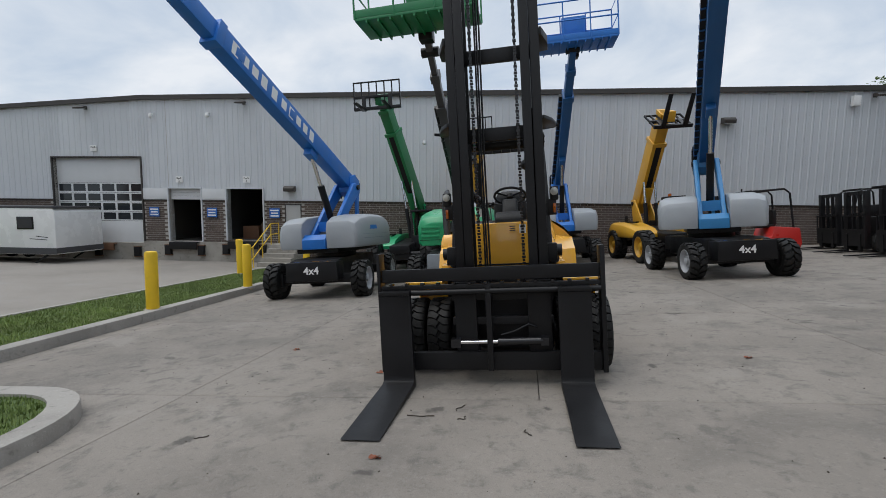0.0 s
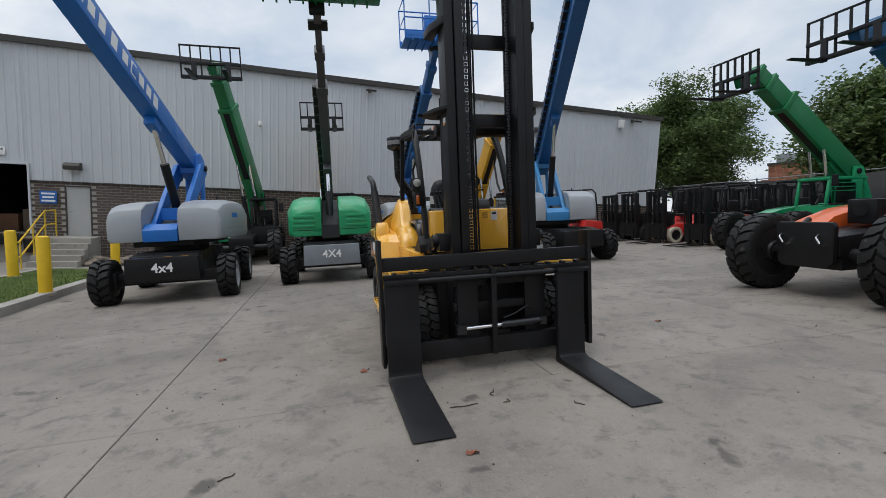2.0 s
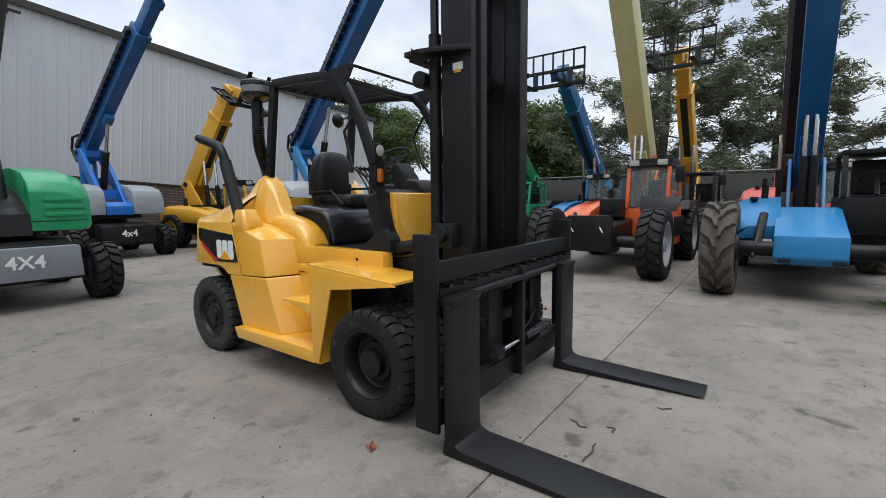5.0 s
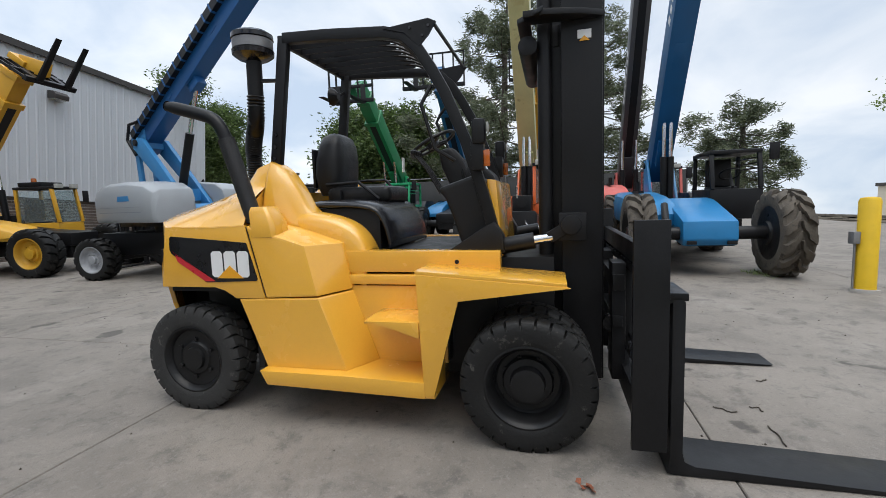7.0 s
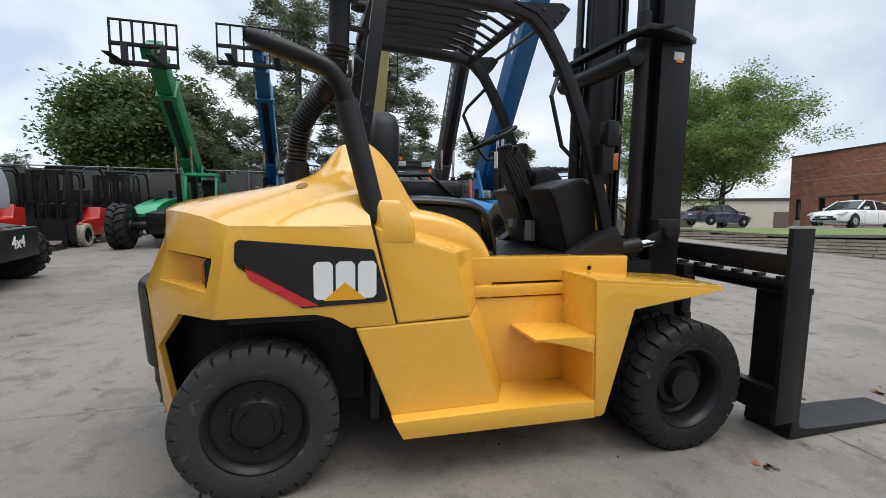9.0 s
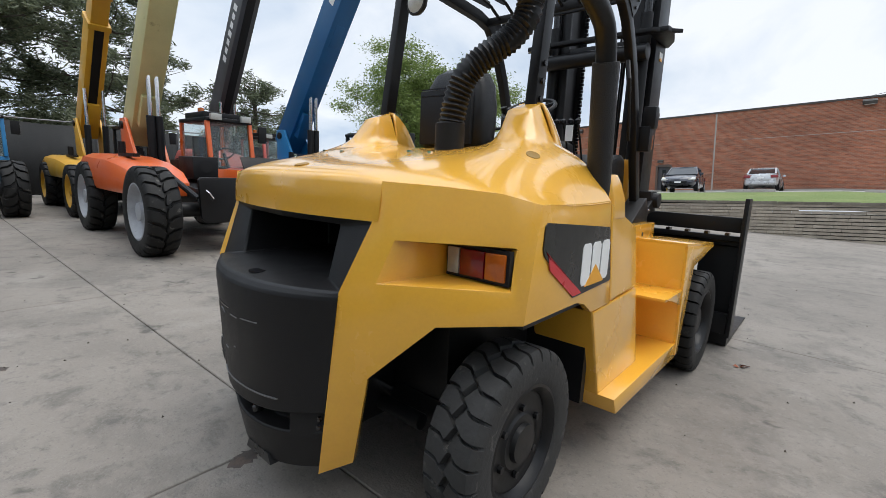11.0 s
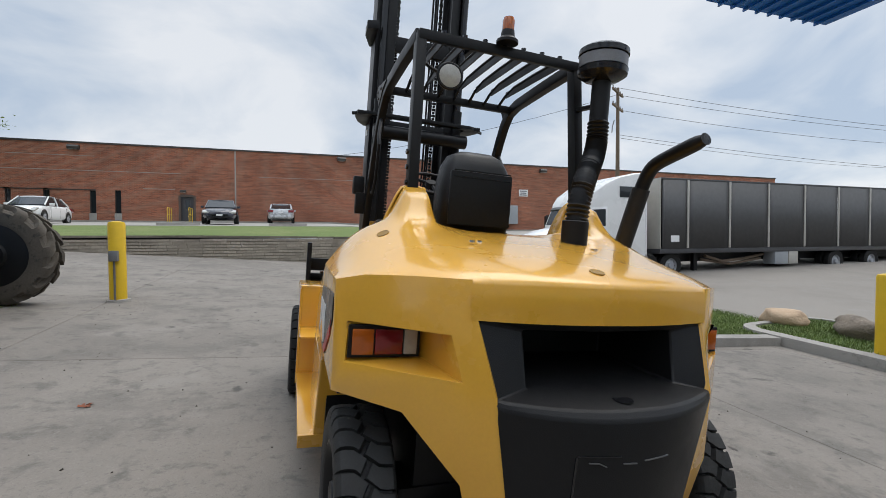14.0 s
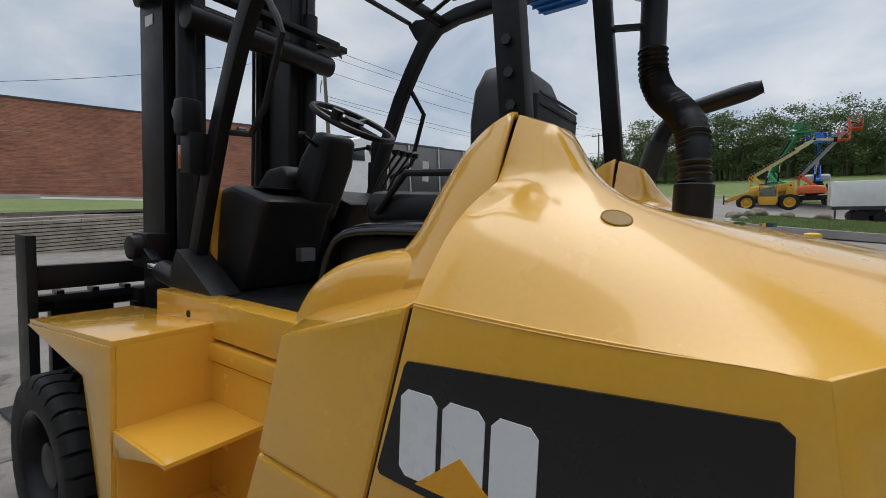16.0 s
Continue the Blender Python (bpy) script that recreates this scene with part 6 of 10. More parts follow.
# ---- ground and paving ----
def surface_mat(name, layers, rough=0.85, bump=0.25, bump_scale=60.0, spots=None, rand=0.0, dist=0.01):
    """A ground surface in world space: base colour, then layers of (noise scale, from, to, colour, amount, distortion), then relief."""
    mat = bpy.data.materials.new(name)
    mat.use_nodes = True
    n, l = mat.node_tree.nodes, mat.node_tree.links
    b = n["Principled BSDF"]
    geo = n.new("ShaderNodeNewGeometry")
    col = None
    for k, (sc, lo, hi, color, amount, rough_n) in enumerate(layers):
        if col is None:
            rgb = n.new("ShaderNodeRGB"); rgb.outputs[0].default_value = (*color, 1)
            col = rgb.outputs[0]
            continue
        off = n.new("ShaderNodeVectorMath"); off.operation = "ADD"; off.inputs[1].default_value = (k * 13.7, k * 5.1, k * 3.3)
        l.new(geo.outputs["Position"], off.inputs[0])
        no = n.new("ShaderNodeTexNoise"); no.inputs["Scale"].default_value = sc; no.inputs["Detail"].default_value = 7; no.inputs["Roughness"].default_value = rough_n; no.inputs["Distortion"].default_value = 0.3
        l.new(off.outputs[0], no.inputs["Vector"])
        mr = n.new("ShaderNodeMapRange"); mr.interpolation_type = "SMOOTHSTEP"
        mr.inputs["From Min"].default_value, mr.inputs["From Max"].default_value, mr.inputs["To Max"].default_value = lo, hi, amount
        l.new(no.outputs[0], mr.inputs[0])
        mx = n.new("ShaderNodeMix"); mx.data_type = "RGBA"; mx.inputs[7].default_value = (*color, 1)
        l.new(mr.outputs[0], mx.inputs[0]); l.new(col, mx.inputs[6])
        col = mx.outputs[2]
    if rand:
        info = n.new("ShaderNodeObjectInfo")
        r2 = n.new("ShaderNodeMapRange"); r2.inputs["To Min"].default_value, r2.inputs["To Max"].default_value = 1 - rand, 1 + rand
        l.new(info.outputs["Random"], r2.inputs[0])
        ml = n.new("ShaderNodeVectorMath"); ml.operation = "SCALE"
        l.new(col, ml.inputs[0]); l.new(r2.outputs[0], ml.inputs["Scale"])
        col = ml.outputs[0]
    l.new(col, b.inputs["Base Color"])
    b.inputs["Roughness"].default_value = rough
    bn = n.new("ShaderNodeTexNoise"); bn.inputs["Scale"].default_value = bump_scale; bn.inputs["Detail"].default_value = 5
    l.new(geo.outputs["Position"], bn.inputs["Vector"])
    bp = n.new("ShaderNodeBump"); bp.inputs["Strength"].default_value = bump; bp.inputs["Distance"].default_value = dist
    l.new(bn.outputs[0], bp.inputs["Height"]); l.new(bp.outputs[0], b.inputs["Normal"])
    return mat


concrete = surface_mat("worn_concrete", [
    (0, 0, 0, (0.232, 0.206, 0.178), 0, 0),
    (0.40, 0.38, 0.64, (0.176, 0.156, 0.135), 0.80, 0.58),
    (1.3, 0.47, 0.66, (0.135, 0.121, 0.106), 0.65, 0.64),
    (0.9, 0.54, 0.70, (0.270, 0.245, 0.216), 0.60, 0.66),
    (4.0, 0.52, 0.68, (0.092, 0.084, 0.075), 0.62, 0.66),
    (9.5, 0.55, 0.69, (0.095, 0.087, 0.080), 0.50, 0.68),
    (24.0, 0.52, 0.68, (0.275, 0.250, 0.222), 0.40, 0.72),
    (52.0, 0.54, 0.69, (0.085, 0.078, 0.071), 0.50, 0.72),
    (120.0, 0.56, 0.70, (0.32, 0.295, 0.265), 0.35, 0.6),
    (2.4, 0.655, 0.72, (0.050, 0.045, 0.040), 0.75, 0.52)], rough=0.80, bump=0.35, bump_scale=95, rand=0.05)
asphalt = surface_mat("old_asphalt", [
    (0, 0, 0, (0.250, 0.226, 0.200), 0, 0),
    (0.3, 0.4, 0.7, (0.178, 0.161, 0.143), 0.7, 0.6),
    (1.9, 0.54, 0.7, (0.26, 0.25, 0.23), 0.5, 0.6),
    (60, 0.5, 0.7, (0.10, 0.10, 0.095), 0.5, 0.7)], rough=0.9, bump=0.4, bump_scale=60)
# filler of the slab joints; also painted shade between the retaining wall's blocks
joint_dark = surface_mat("joint_filler_and_shade", [(0, 0, 0, (0.06, 0.055, 0.05), 0, 0), (1.6, 0.42, 0.6, (0.15, 0.136, 0.12), 0.8, 0.6)], rough=0.9)
kerb_mat = surface_mat("kerb_concrete", [(0, 0, 0, (0.32, 0.30, 0.272), 0, 0), (1.2, 0.45, 0.68, (0.22, 0.205, 0.185), 0.7, 0.6), (9, 0.55, 0.7, (0.15, 0.14, 0.125), 0.6, 0.65), (50, 0.55, 0.7, (0.45, 0.43, 0.4), 0.4, 0.6)], rough=0.88, bump=0.4)
soil = surface_mat("grass_soil", [(0, 0, 0, (0.075, 0.115, 0.03), 0, 0), (0.8, 0.45, 0.65, (0.13, 0.15, 0.05), 0.7, 0.6), (6, 0.5, 0.68, (0.035, 0.06, 0.015), 0.7, 0.65), (2.2, 0.62, 0.72, (0.12, 0.09, 0.05), 0.6, 0.6)], rough=0.95, bump=0.8, bump_scale=35, dist=0.03)

g = Shape()
xs = [-420, -120, -62, -57, -53, -46.5, -38, -30, -25, -20, -14, -10, -6.5, -3, 0, 3, 6, 10, 14, 18, 22, 60, 420]
ys = [-420, -120, -40, -13.5, -10, -8, -5, 0, 2, 4, 8, 12, 17, 40, 120, 420]
g.add([(x, y, ground_z(x, y) - 0.03) for y in ys for x in xs], [(j * len(xs) + i, j * len(xs) + i + 1, (j + 1) * len(xs) + i + 1, (j + 1) * len(xs) + i) for j in range(len(ys) - 1) for i in range(len(xs) - 1)])
ground = structure("ground", g, asphalt, "worn grey paved ground sloping down to the docks", "ground")
pavement = structure("pavement", Shape().box(-7.0, 17.4, -12.1, 15.4, -0.20, -0.014), joint_dark, "concrete slab paving with dark joints", "pavement", m=LOT)
XE_ALL = [-7.0, -6.37, -3.03, 0.31, 3.65, 6.99, 10.33, 13.67, 17.4]
YE = [-12.1, -11.48, -7.98, -4.48, -0.98, 2.51, 6.0, 9.5, 13.0, 15.4]
slab_meshes = {}
for j in range(len(YE) - 1):
    XE = [x for x in XE_ALL if not (abs(x - 0.31) < 0.01 and YE[j] < -1.5)]
    for i in range(len(XE) - 1):
        w, h = round(XE[i + 1] - XE[i], 3), round(YE[j + 1] - YE[j], 3)
        if (w, h) not in slab_meshes:
            me = Shape().box(-w / 2 + 0.004, w / 2 - 0.004, -h / 2 + 0.004, h / 2 - 0.004, -0.1, 0).mesh("slab", 0.005, 1)
            me.materials.append(concrete)
            slab_meshes[(w, h)] = me
        sl = part("slab", slab_meshes[(w, h)], concrete, pavement, m=pose((XE[i] + XE[i + 1]) / 2, (YE[j] + YE[j + 1]) / 2, 0.0))


def wander(p, q, n, amp, seed):
    rng = random.Random(seed)
    out = []
    for k in range(n + 1):
        f = k / n
        out.append((p[0] + (q[0] - p[0]) * f + rng.uniform(-amp, amp) * math.sin(math.pi * f) ** 0.5, p[1] + (q[1] - p[1]) * f + rng.uniform(-amp, amp)))
    return out


crack_mat = surface_mat("crack_dark", [(0, 0, 0, (0.045, 0.042, 0.038), 0, 0)], rough=0.95)
for k, (p, q) in enumerate((((4.2, 1.2), (6.4, 2.2)), ((-5.6, 1.0), (-4.4, 1.7)))):
    line = wander(p, q, 26, 0.06, k)
    s = Shape()
    rng = random.Random(k)
    left = [(x, y + rng.uniform(0.002, 0.006), 0.0015) for x, y in line]
    right = [(x, y - rng.uniform(0.001, 0.005), 0.0015) for x, y in line]
    s.rings([[a, b] for a, b in zip(left, right)], closed=False, caps=False)
    tagged(part("crack", s, crack_mat, pavement, m=pose(0, 0, 0)), kind="stuff")

oil_mat = surface_mat("oil_stain", [(0, 0, 0, (0.05, 0.04, 0.033), 0, 0), (9, 0.45, 0.6, (0.11, 0.07, 0.05), 0.7, 0.6)], rough=0.5)
for k, (x, y, r) in enumerate(((0.28, 2.78, 0.07), (0.36, 2.64, 0.05), (-2.15, 1.6, 0.035), (2.2, 3.4, 0.04))):
    rng = random.Random(k + 50)
    s = Shape()
    ring = [(r * (1 + rng.uniform(-0.35, 0.35)) * math.cos(a), r * (0.7 + rng.uniform(-0.25, 0.25)) * math.sin(a), 0.0012) for a in [2 * math.pi * i / 22 for i in range(22)]]
    s.add(ring, [tuple(range(22))])
    tagged(part("oil_stain", s, oil_mat, pavement, m=pose(x, y, 0.0, 0, 0, rng.uniform(0, 180))), kind="stuff")

# small litter: leaf scraps, twigs and grit
leaf_brown = paint("dry_leaf", (0.22, 0.07, 0.035), 0.8, scale=30, vary=0.4)
twig_mat = paint("twig_bark", (0.05, 0.04, 0.03), 0.9, scale=30, vary=0.3)
def leaf_scrap(x, y, seed):
    rng = random.Random(seed)
    s = Shape()
    for k in range(7):
        a, r = rng.uniform(0, 6.28), rng.uniform(0.0, 0.03)
        cx, cy = r * math.cos(a), r * math.sin(a)
        b = rng.uniform(0, 6.28)
        s.add([(cx, cy, 0.004), (cx + 0.03 * math.cos(b), cy + 0.03 * math.sin(b), 0.02), (cx + 0.045 * math.cos(b + 0.5), cy + 0.045 * math.sin(b + 0.5), 0.012), (cx + 0.03 * math.cos(b + 1.0), cy + 0.03 * math.sin(b + 1.0), 0.006)], [(0, 1, 2, 3)])
    ob = part("dry_leaf", s, leaf_brown, m=lot(x, y))
    tagged(ob, "crumpled dry reddish leaf lying on concrete", "leaf", "leaf litter")
for k, (x, y) in enumerate(((-1.264, -0.287), (-0.774, -2.012), (2.4, 0.2), (-2.7, 0.6))):
    leaf_scrap(x, y, k)
def twig(x, y, yaw, length, seed):
    rng = random.Random(seed)
    pts = [(-length / 2 + length * k / 5, rng.uniform(-0.02, 0.02), 0.006) for k in range(6)]
    tagged(part("twig", Shape().tube(pts, 0.004, 5), twig_mat, m=lot(x, y, 0, yaw)), "thin dark twig lying on the concrete", "twig", "twigs")
for k, (x, y, a, le) in enumerate(((-0.62, -1.35, 4, 0.22), (-0.33, -1.18, 62, 0.13), (-0.28, -1.38, 50, 0.08), (0.2, -1.6, 120, 0.09), (-2.2, -1.8, 30, 0.1))):
    twig(x, y, a, le, k)
grit = Shape()
rng = random.Random(8)
for k in range(900):
    x, y, r = rng.uniform(-6.5, 9), rng.uniform(-5, 7), rng.choice((0.003, 0.004, 0.006, 0.009))
    a = rng.uniform(0, 3)
    grit.add([(x + r * math.cos(a + q), y + r * math.sin(a + q), 0.0005) for q in (0, 2.1, 4.2)] + [(x, y, r * 1.2)], [(0, 1, 3), (1, 2, 3), (2, 0, 3)])
gr = part("grit", grit, twig_mat, m=LOT, smooth=False)
tagged(gr, "scattered dark grit and crumbs on the concrete", "grit", kind="stuff")
tuft = Shape()
for k in range(260):
    x, y = 5.0 + rng.gauss(0, 0.16), -3.45 + rng.gauss(0, 0.09)
    a, le = rng.uniform(0, 6.28), rng.uniform(0.05, 0.14)
    tuft.add([(x, y, 0.0), (x + 0.012 * math.sin(a), y - 0.012 * math.cos(a), 0), (x + le * math.cos(a), y + le * math.sin(a), rng.uniform(0.01, 0.05))], [(0, 1, 2)])


# ---- grass, kerbs ----
blade_mat = paint("grass_blades", (0.150, 0.205, 0.056), 0.7, scale=1.2, vary=0.45, fine=9, place="world")
weed = part("dropped_foliage", tuft, blade_mat, m=LOT, smooth=False)
tagged(weed, "small heap of dropped leaves on the concrete", "leaves", kind="stuff")


def grass_blades(name, inside, x0, x1, y0, y1, count, seed, high, label, m=None):
    """Many blades over a patch; inside(x, y) gives the height of the soil or None."""
    rng = random.Random(seed)
    v, f = [], []
    while len(f) < count:
        x, y = rng.uniform(x0, x1), rng.uniform(y0, y1)
        z = inside(x, y)
        if z is None:
            count -= 1
            continue
        a, le, lean = rng.uniform(0, 6.28), high * rng.uniform(0.5, 1.2), rng.uniform(0.0, 0.7)
        wd = 0.006 + 0.006 * rng.random()
        n = len(v)
        v += [(x - wd * math.sin(a), y + wd * math.cos(a), z), (x + wd * math.sin(a), y - wd * math.cos(a), z), (x + le * lean * math.cos(a), y + le * lean * math.sin(a), z + le)]
        f.append((n, n + 1, n + 2))
    s = Shape()
    s.v, s.f = v, f
    ob = part(name, s, blade_mat, m=m, smooth=False)
    return tagged(ob, label, "grass", kind="stuff")


def rounded_loop(x0, x1, y0, y1, r, n=10):
    out = []
    for cx, cy, a0 in ((x1 - r, y1 - r, 0), (x0 + r, y1 - r, 90), (x0 + r, y0 + r, 180), (x1 - r, y0 + r, 270)):
        for k in range(n + 1):
            a = radians(a0 + 90 * k / n)
            out.append((cx + r * math.cos(a), cy + r * math.sin(a)))
    return out


def kerbed_bed(name, loops, zoff, label):
    """A kerb ring between an outer and an inner loop, with soil inside."""
    outer, inner = loops
    n = len(outer)
    rings = [[(x, y, -0.15) for x, y in outer], [(x, y, 0.10) for x, y in outer], [(x * 0.97 + xi * 0.03, y * 0.97 + yi * 0.03, 0.135) for (x, y), (xi, yi) in zip(outer, inner)], [(x, y, 0.14) for x, y in inner], [(x, y, 0.05) for x, y in inner]]
    s = Shape().rings(rings, closed=True, caps=False)
    k = structure(name, s, kerb_mat, label, "kerb", m=zoff, sharp=50)
    so = Shape().add([(x, y, 0.11) for x, y in inner], [tuple(range(n))])
    structure("soil", so, soil, "grassy soil inside the kerb", "ground", m=zoff)


def bed_matrix(x, y):
    """A tangent frame on the ground round a place."""
    e = 0.5
    gx = (ground_z(x + e, y) - ground_z(x - e, y)) / (2 * e)
    gy = (ground_z(x, y + e) - ground_z(x, y - e)) / (2 * e)
    mx = Vector((1, 0, gx)).normalized()
    mz = mx.cross(Vector((0, 1, gy))).normalized()
    my = mz.cross(mx)
    return Matrix(((mx.x, my.x, mz.x, x), (mx.y, my.y, mz.y, y), (mx.z, my.z, mz.z, ground_z(x, y)), (0, 0, 0, 1)))


isl_o, isl_i = rounded_loop(-8.8, -3.32, -4.3, -1.14, 1.1), rounded_loop(-8.58, -3.54, -4.08, -1.36, 0.9)
kerbed_bed("kerb_island", (isl_o, isl_i), LOT, "pale concrete kerb round a grass island")


def in_round(x, y, x0, x1, y0, y1, r):
    dx = max(x0 + r - x, x - (x1 - r), 0)
    dy = max(y0 + r - y, y - (y1 - r), 0)
    return x0 < x < x1 and y0 < y < y1 and dx * dx + dy * dy < r * r


grass_blades("grass", lambda x, y: 0.108 if in_round(x, y, -8.55, -3.57, -4.05, -1.39, 0.87) else None, -8.6, -3.4, -4.1, -1.3, 22000, 3, 0.05, "short green grass on the kerbed island", LOT)
BS = bed_matrix(-8.03, 4.5) @ pose(0, 0, 0, 0, 0, 3.5)
str_o, str_i = rounded_loop(-1.15 + 0.0, 1.1, -6.6, 6.6, 0.5), rounded_loop(-1.02, 0.88, -6.45, 6.45, 0.35)
kerbed_bed("kerb_strip", (str_o, str_i), BS, "pale concrete kerb along a grass strip")
grass_blades("grass", lambda x, y: 0.108 if in_round(x, y, -0.98, 0.86, -6.4, 6.4, 0.3) else None, -1.1, 0.95, -6.5, 6.5, 40000, 4, 0.05, "short green grass strip beside the lot", BS)


# ---- bollards and boulders ----
def bollard(x, y, h, box=False, label="tall yellow steel bollard with rounded cap"):
    z = ground_z(x, y) + (0.11 if x < -6 else 0.0)
    t = thing("bollard", pose(x, y, z, random.uniform(-1, 1), random.uniform(-1, 1)), label, "bollard", "bollards")
    part("post", Shape().lathe([(0.115, -0.05), (0.115, h - 0.05), (0.10, h - 0.012), (0.05, h), (0.001, h + 0.002)], "z", 24), bollard_yellow, t, sharp=50)
    part("footing", Shape().lathe([(0.17, -0.02), (0.16, 0.03), (0.116, 0.035)], "z", 16), kerb_mat, t)
    if box:
        part("socket_box", Shape().box(-0.06, 0.06, 0.11, 0.19, 0.62, 0.78), steel_grey, t, "grey socket box", bevel=0.01)
        part("conduit", Shape().tube([(0, 0.14, 0.62), (0, 0.14, 0.0)], 0.015, 8), steel_grey, t)
    return t


for x, y in ((-7.02, 0.0), (-7.06, 3.05), (-7.14, 6.35), (-9.18, 9.08), (-7.47, 10.41)):
    bollard(x, y, 1.18)
bollard(3.53, -4.08, 1.23, True, "yellow steel bollard with a grey socket box")


def boulder(x, y, r, seed, z=None, flat=0.7, mat=None, label="rounded weathered brown fieldstone boulder"):
    rng = random.Random(seed)
    bm = bmesh.new()
    bmesh.ops.create_icosphere(bm, subdivisions=3, radius=1)
    off = Vector((rng.uniform(0, 50), rng.uniform(0, 50), 0))
    for v in bm.verts:
        k = 1 + 0.35 * noise.noise(v.co * 1.1 + off) + 0.12 * noise.noise(v.co * 3.1 + off)
        v.co = Vector((v.co.x * 1.25, v.co.y, v.co.z * flat)) * k * r
    me = bpy.data.meshes.new("boulder")
    bm.to_mesh(me)
    bm.free()
    me.polygons.foreach_set("use_smooth", [True] * len(me.polygons))
    zz = (ground_z(x, y) + 0.1 if z is None else z) + r * flat * 0.55
    ob = part("boulder", me, mat or rock_mat, m=pose(x, y, zz, 0, 0, rng.uniform(0, 180)))
    return tagged(ob, label, "boulder", "boulders")


rock_mat = surface_mat("fieldstone", [(0, 0, 0, (0.22, 0.18, 0.14), 0, 0), (3, 0.45, 0.65, (0.11, 0.09, 0.075), 0.8, 0.65), (14, 0.55, 0.7, (0.34, 0.30, 0.25), 0.6, 0.65)], rough=0.9, bump=0.8, bump_scale=22, dist=0.03)
tan_rock = surface_mat("tan_sandstone", [(0, 0, 0, (0.50, 0.36, 0.24), 0, 0), (4, 0.45, 0.65, (0.36, 0.25, 0.17), 0.7, 0.6), (18, 0.52, 0.68, (0.58, 0.45, 0.33), 0.6, 0.65)], rough=0.9, bump=0.7, bump_scale=24, dist=0.02)
boulder(-7.72, -1.88, 0.29, 7, flat=0.62, mat=tan_rock, label="pale tan sandstone boulder on the grass strip")
boulder(-7.95, -0.82, 0.34, 0, flat=0.66, label="grey-brown weathered boulder on the grass strip")
boulder(-8.20, 0.45, 0.40, 1, flat=0.72, label="large brown pitted boulder beside a bollard")

# ---- the warehouse to the north ----
siding = paint("grey_ribbed_siding", (0.54, 0.56, 0.585), 0.5, scale=0.35, vary=0.05, fine=14, place="world", random_by=0.035)
trim_dark = paint("dark_bronze_trim", (0.045, 0.040, 0.036), 0.5, scale=2.0, vary=0.2)
mortar_grey = paint("grey_mortar", (0.42, 0.40, 0.37), 0.95, scale=3.0, vary=0.2, place="world")
brick_brown = paint("brown_grey_brick", (0.105, 0.080, 0.067), 0.9, scale=2.5, vary=0.25, place="world", random_by=0.3)
dock_concrete = surface_mat("dock_concrete", [(0, 0, 0, (0.34, 0.32, 0.285), 0, 0), (0.7, 0.4, 0.65, (0.23, 0.21, 0.18), 0.7, 0.6), (5, 0.52, 0.7, (0.16, 0.145, 0.125), 0.7, 0.65)], rough=0.9, bump=0.5, bump_scale=30)
door_white = paint("white_door_enamel", (0.62, 0.63, 0.64), 0.4, scale=1.5, vary=0.06)
# near-black room colour: the dimness of the dock halls is painted in
inside_shade = paint("interior_shade_grey", (0.06, 0.058, 0.055), 0.9, scale=1.0, vary=0.2)
rail_yellow = paint("yellow_rail_paint", (0.68, 0.45, 0.03), 0.5, scale=5.0, vary=0.12)

MA = Matrix.Translation((0, 15.5, 0)) @ Matrix.Rotation(math.atan(0.08), 4, "Z")
A0, A1 = -46.0, 15.92
OPEN_A = [(-22.13, -17.63, -0.28, 3.73), (-16.30, -14.70, -0.17, 2.30), (-13.44, -11.69, -0.10, 2.30), (-10.66, -9.87, -0.15, 1.63)]


def roof_a(u):
    return 6.5 if u > -17.4 else 6.5 + (u + 17.4) * 0.047


def foot_a(u):
    p = MA @ Vector((u, 0, 0))
    return ground_z(p.x, p.y) - 0.15


def spans(lo, hi, z):
    """The stretches of wall at height z between the openings."""
    out, u = [], lo
    for a, b, z0, z1 in OPEN_A:
        if z0 <= z < z1 and a < hi and b > lo:
            if a > u:
                out.append((u, a))
            u = max(u, b)
    if u < hi:
        out.append((u, hi))
    return out


wall = Shape()
levels = [-1.9, -0.28, -0.17, -0.15, -0.10, 1.63, 2.30, 3.73]
for z0, z1 in zip(levels, levels[1:] + [None]):
    for a, b in spans(A0, A1, z0):
        if z1 is None:
            wall.prism([(a, z0), (b, z0), (b, roof_a(b) - 0.1)] + ([(-17.4, 6.4)] if a < -17.4 < b else []) + [(a, roof_a(a) - 0.1)], "y", 0.05, 0.35, MA)
        else:
            wall.box(a, b, 0.05, 0.35, z0, z1, MA)
wall.box(A1 - 0.3, A1, 0.35, 22, -1, 6.4, MA)
wall_north = structure("wall_north", wall, mortar_grey, "grey warehouse wall with brick base and dock doors", "wall", smooth=False)
roof = structure("roof_north", Shape().prism([(A0, roof_a(A0) - 0.1), (-17.4, 6.4), (A1, 6.4), (A1, 6.5), (-17.4, 6.5), (A0, roof_a(A0))], "y", -0.02, 22, MA), trim_dark, "low-pitched warehouse roof with dark edge", "roof", smooth=False)
part("fascia", Shape().prism([(A0, roof_a(A0) - 0.14), (-17.4, 6.36), (A1 + 0.03, 6.36), (A1 + 0.03, 6.56), (-17.4, 6.56), (A0, roof_a(A0) + 0.06)], "y", -0.10, -0.023, MA), trim_dark, roof, "dark bronze gutter band")

# siding panels with ribs
panel_cache = {}


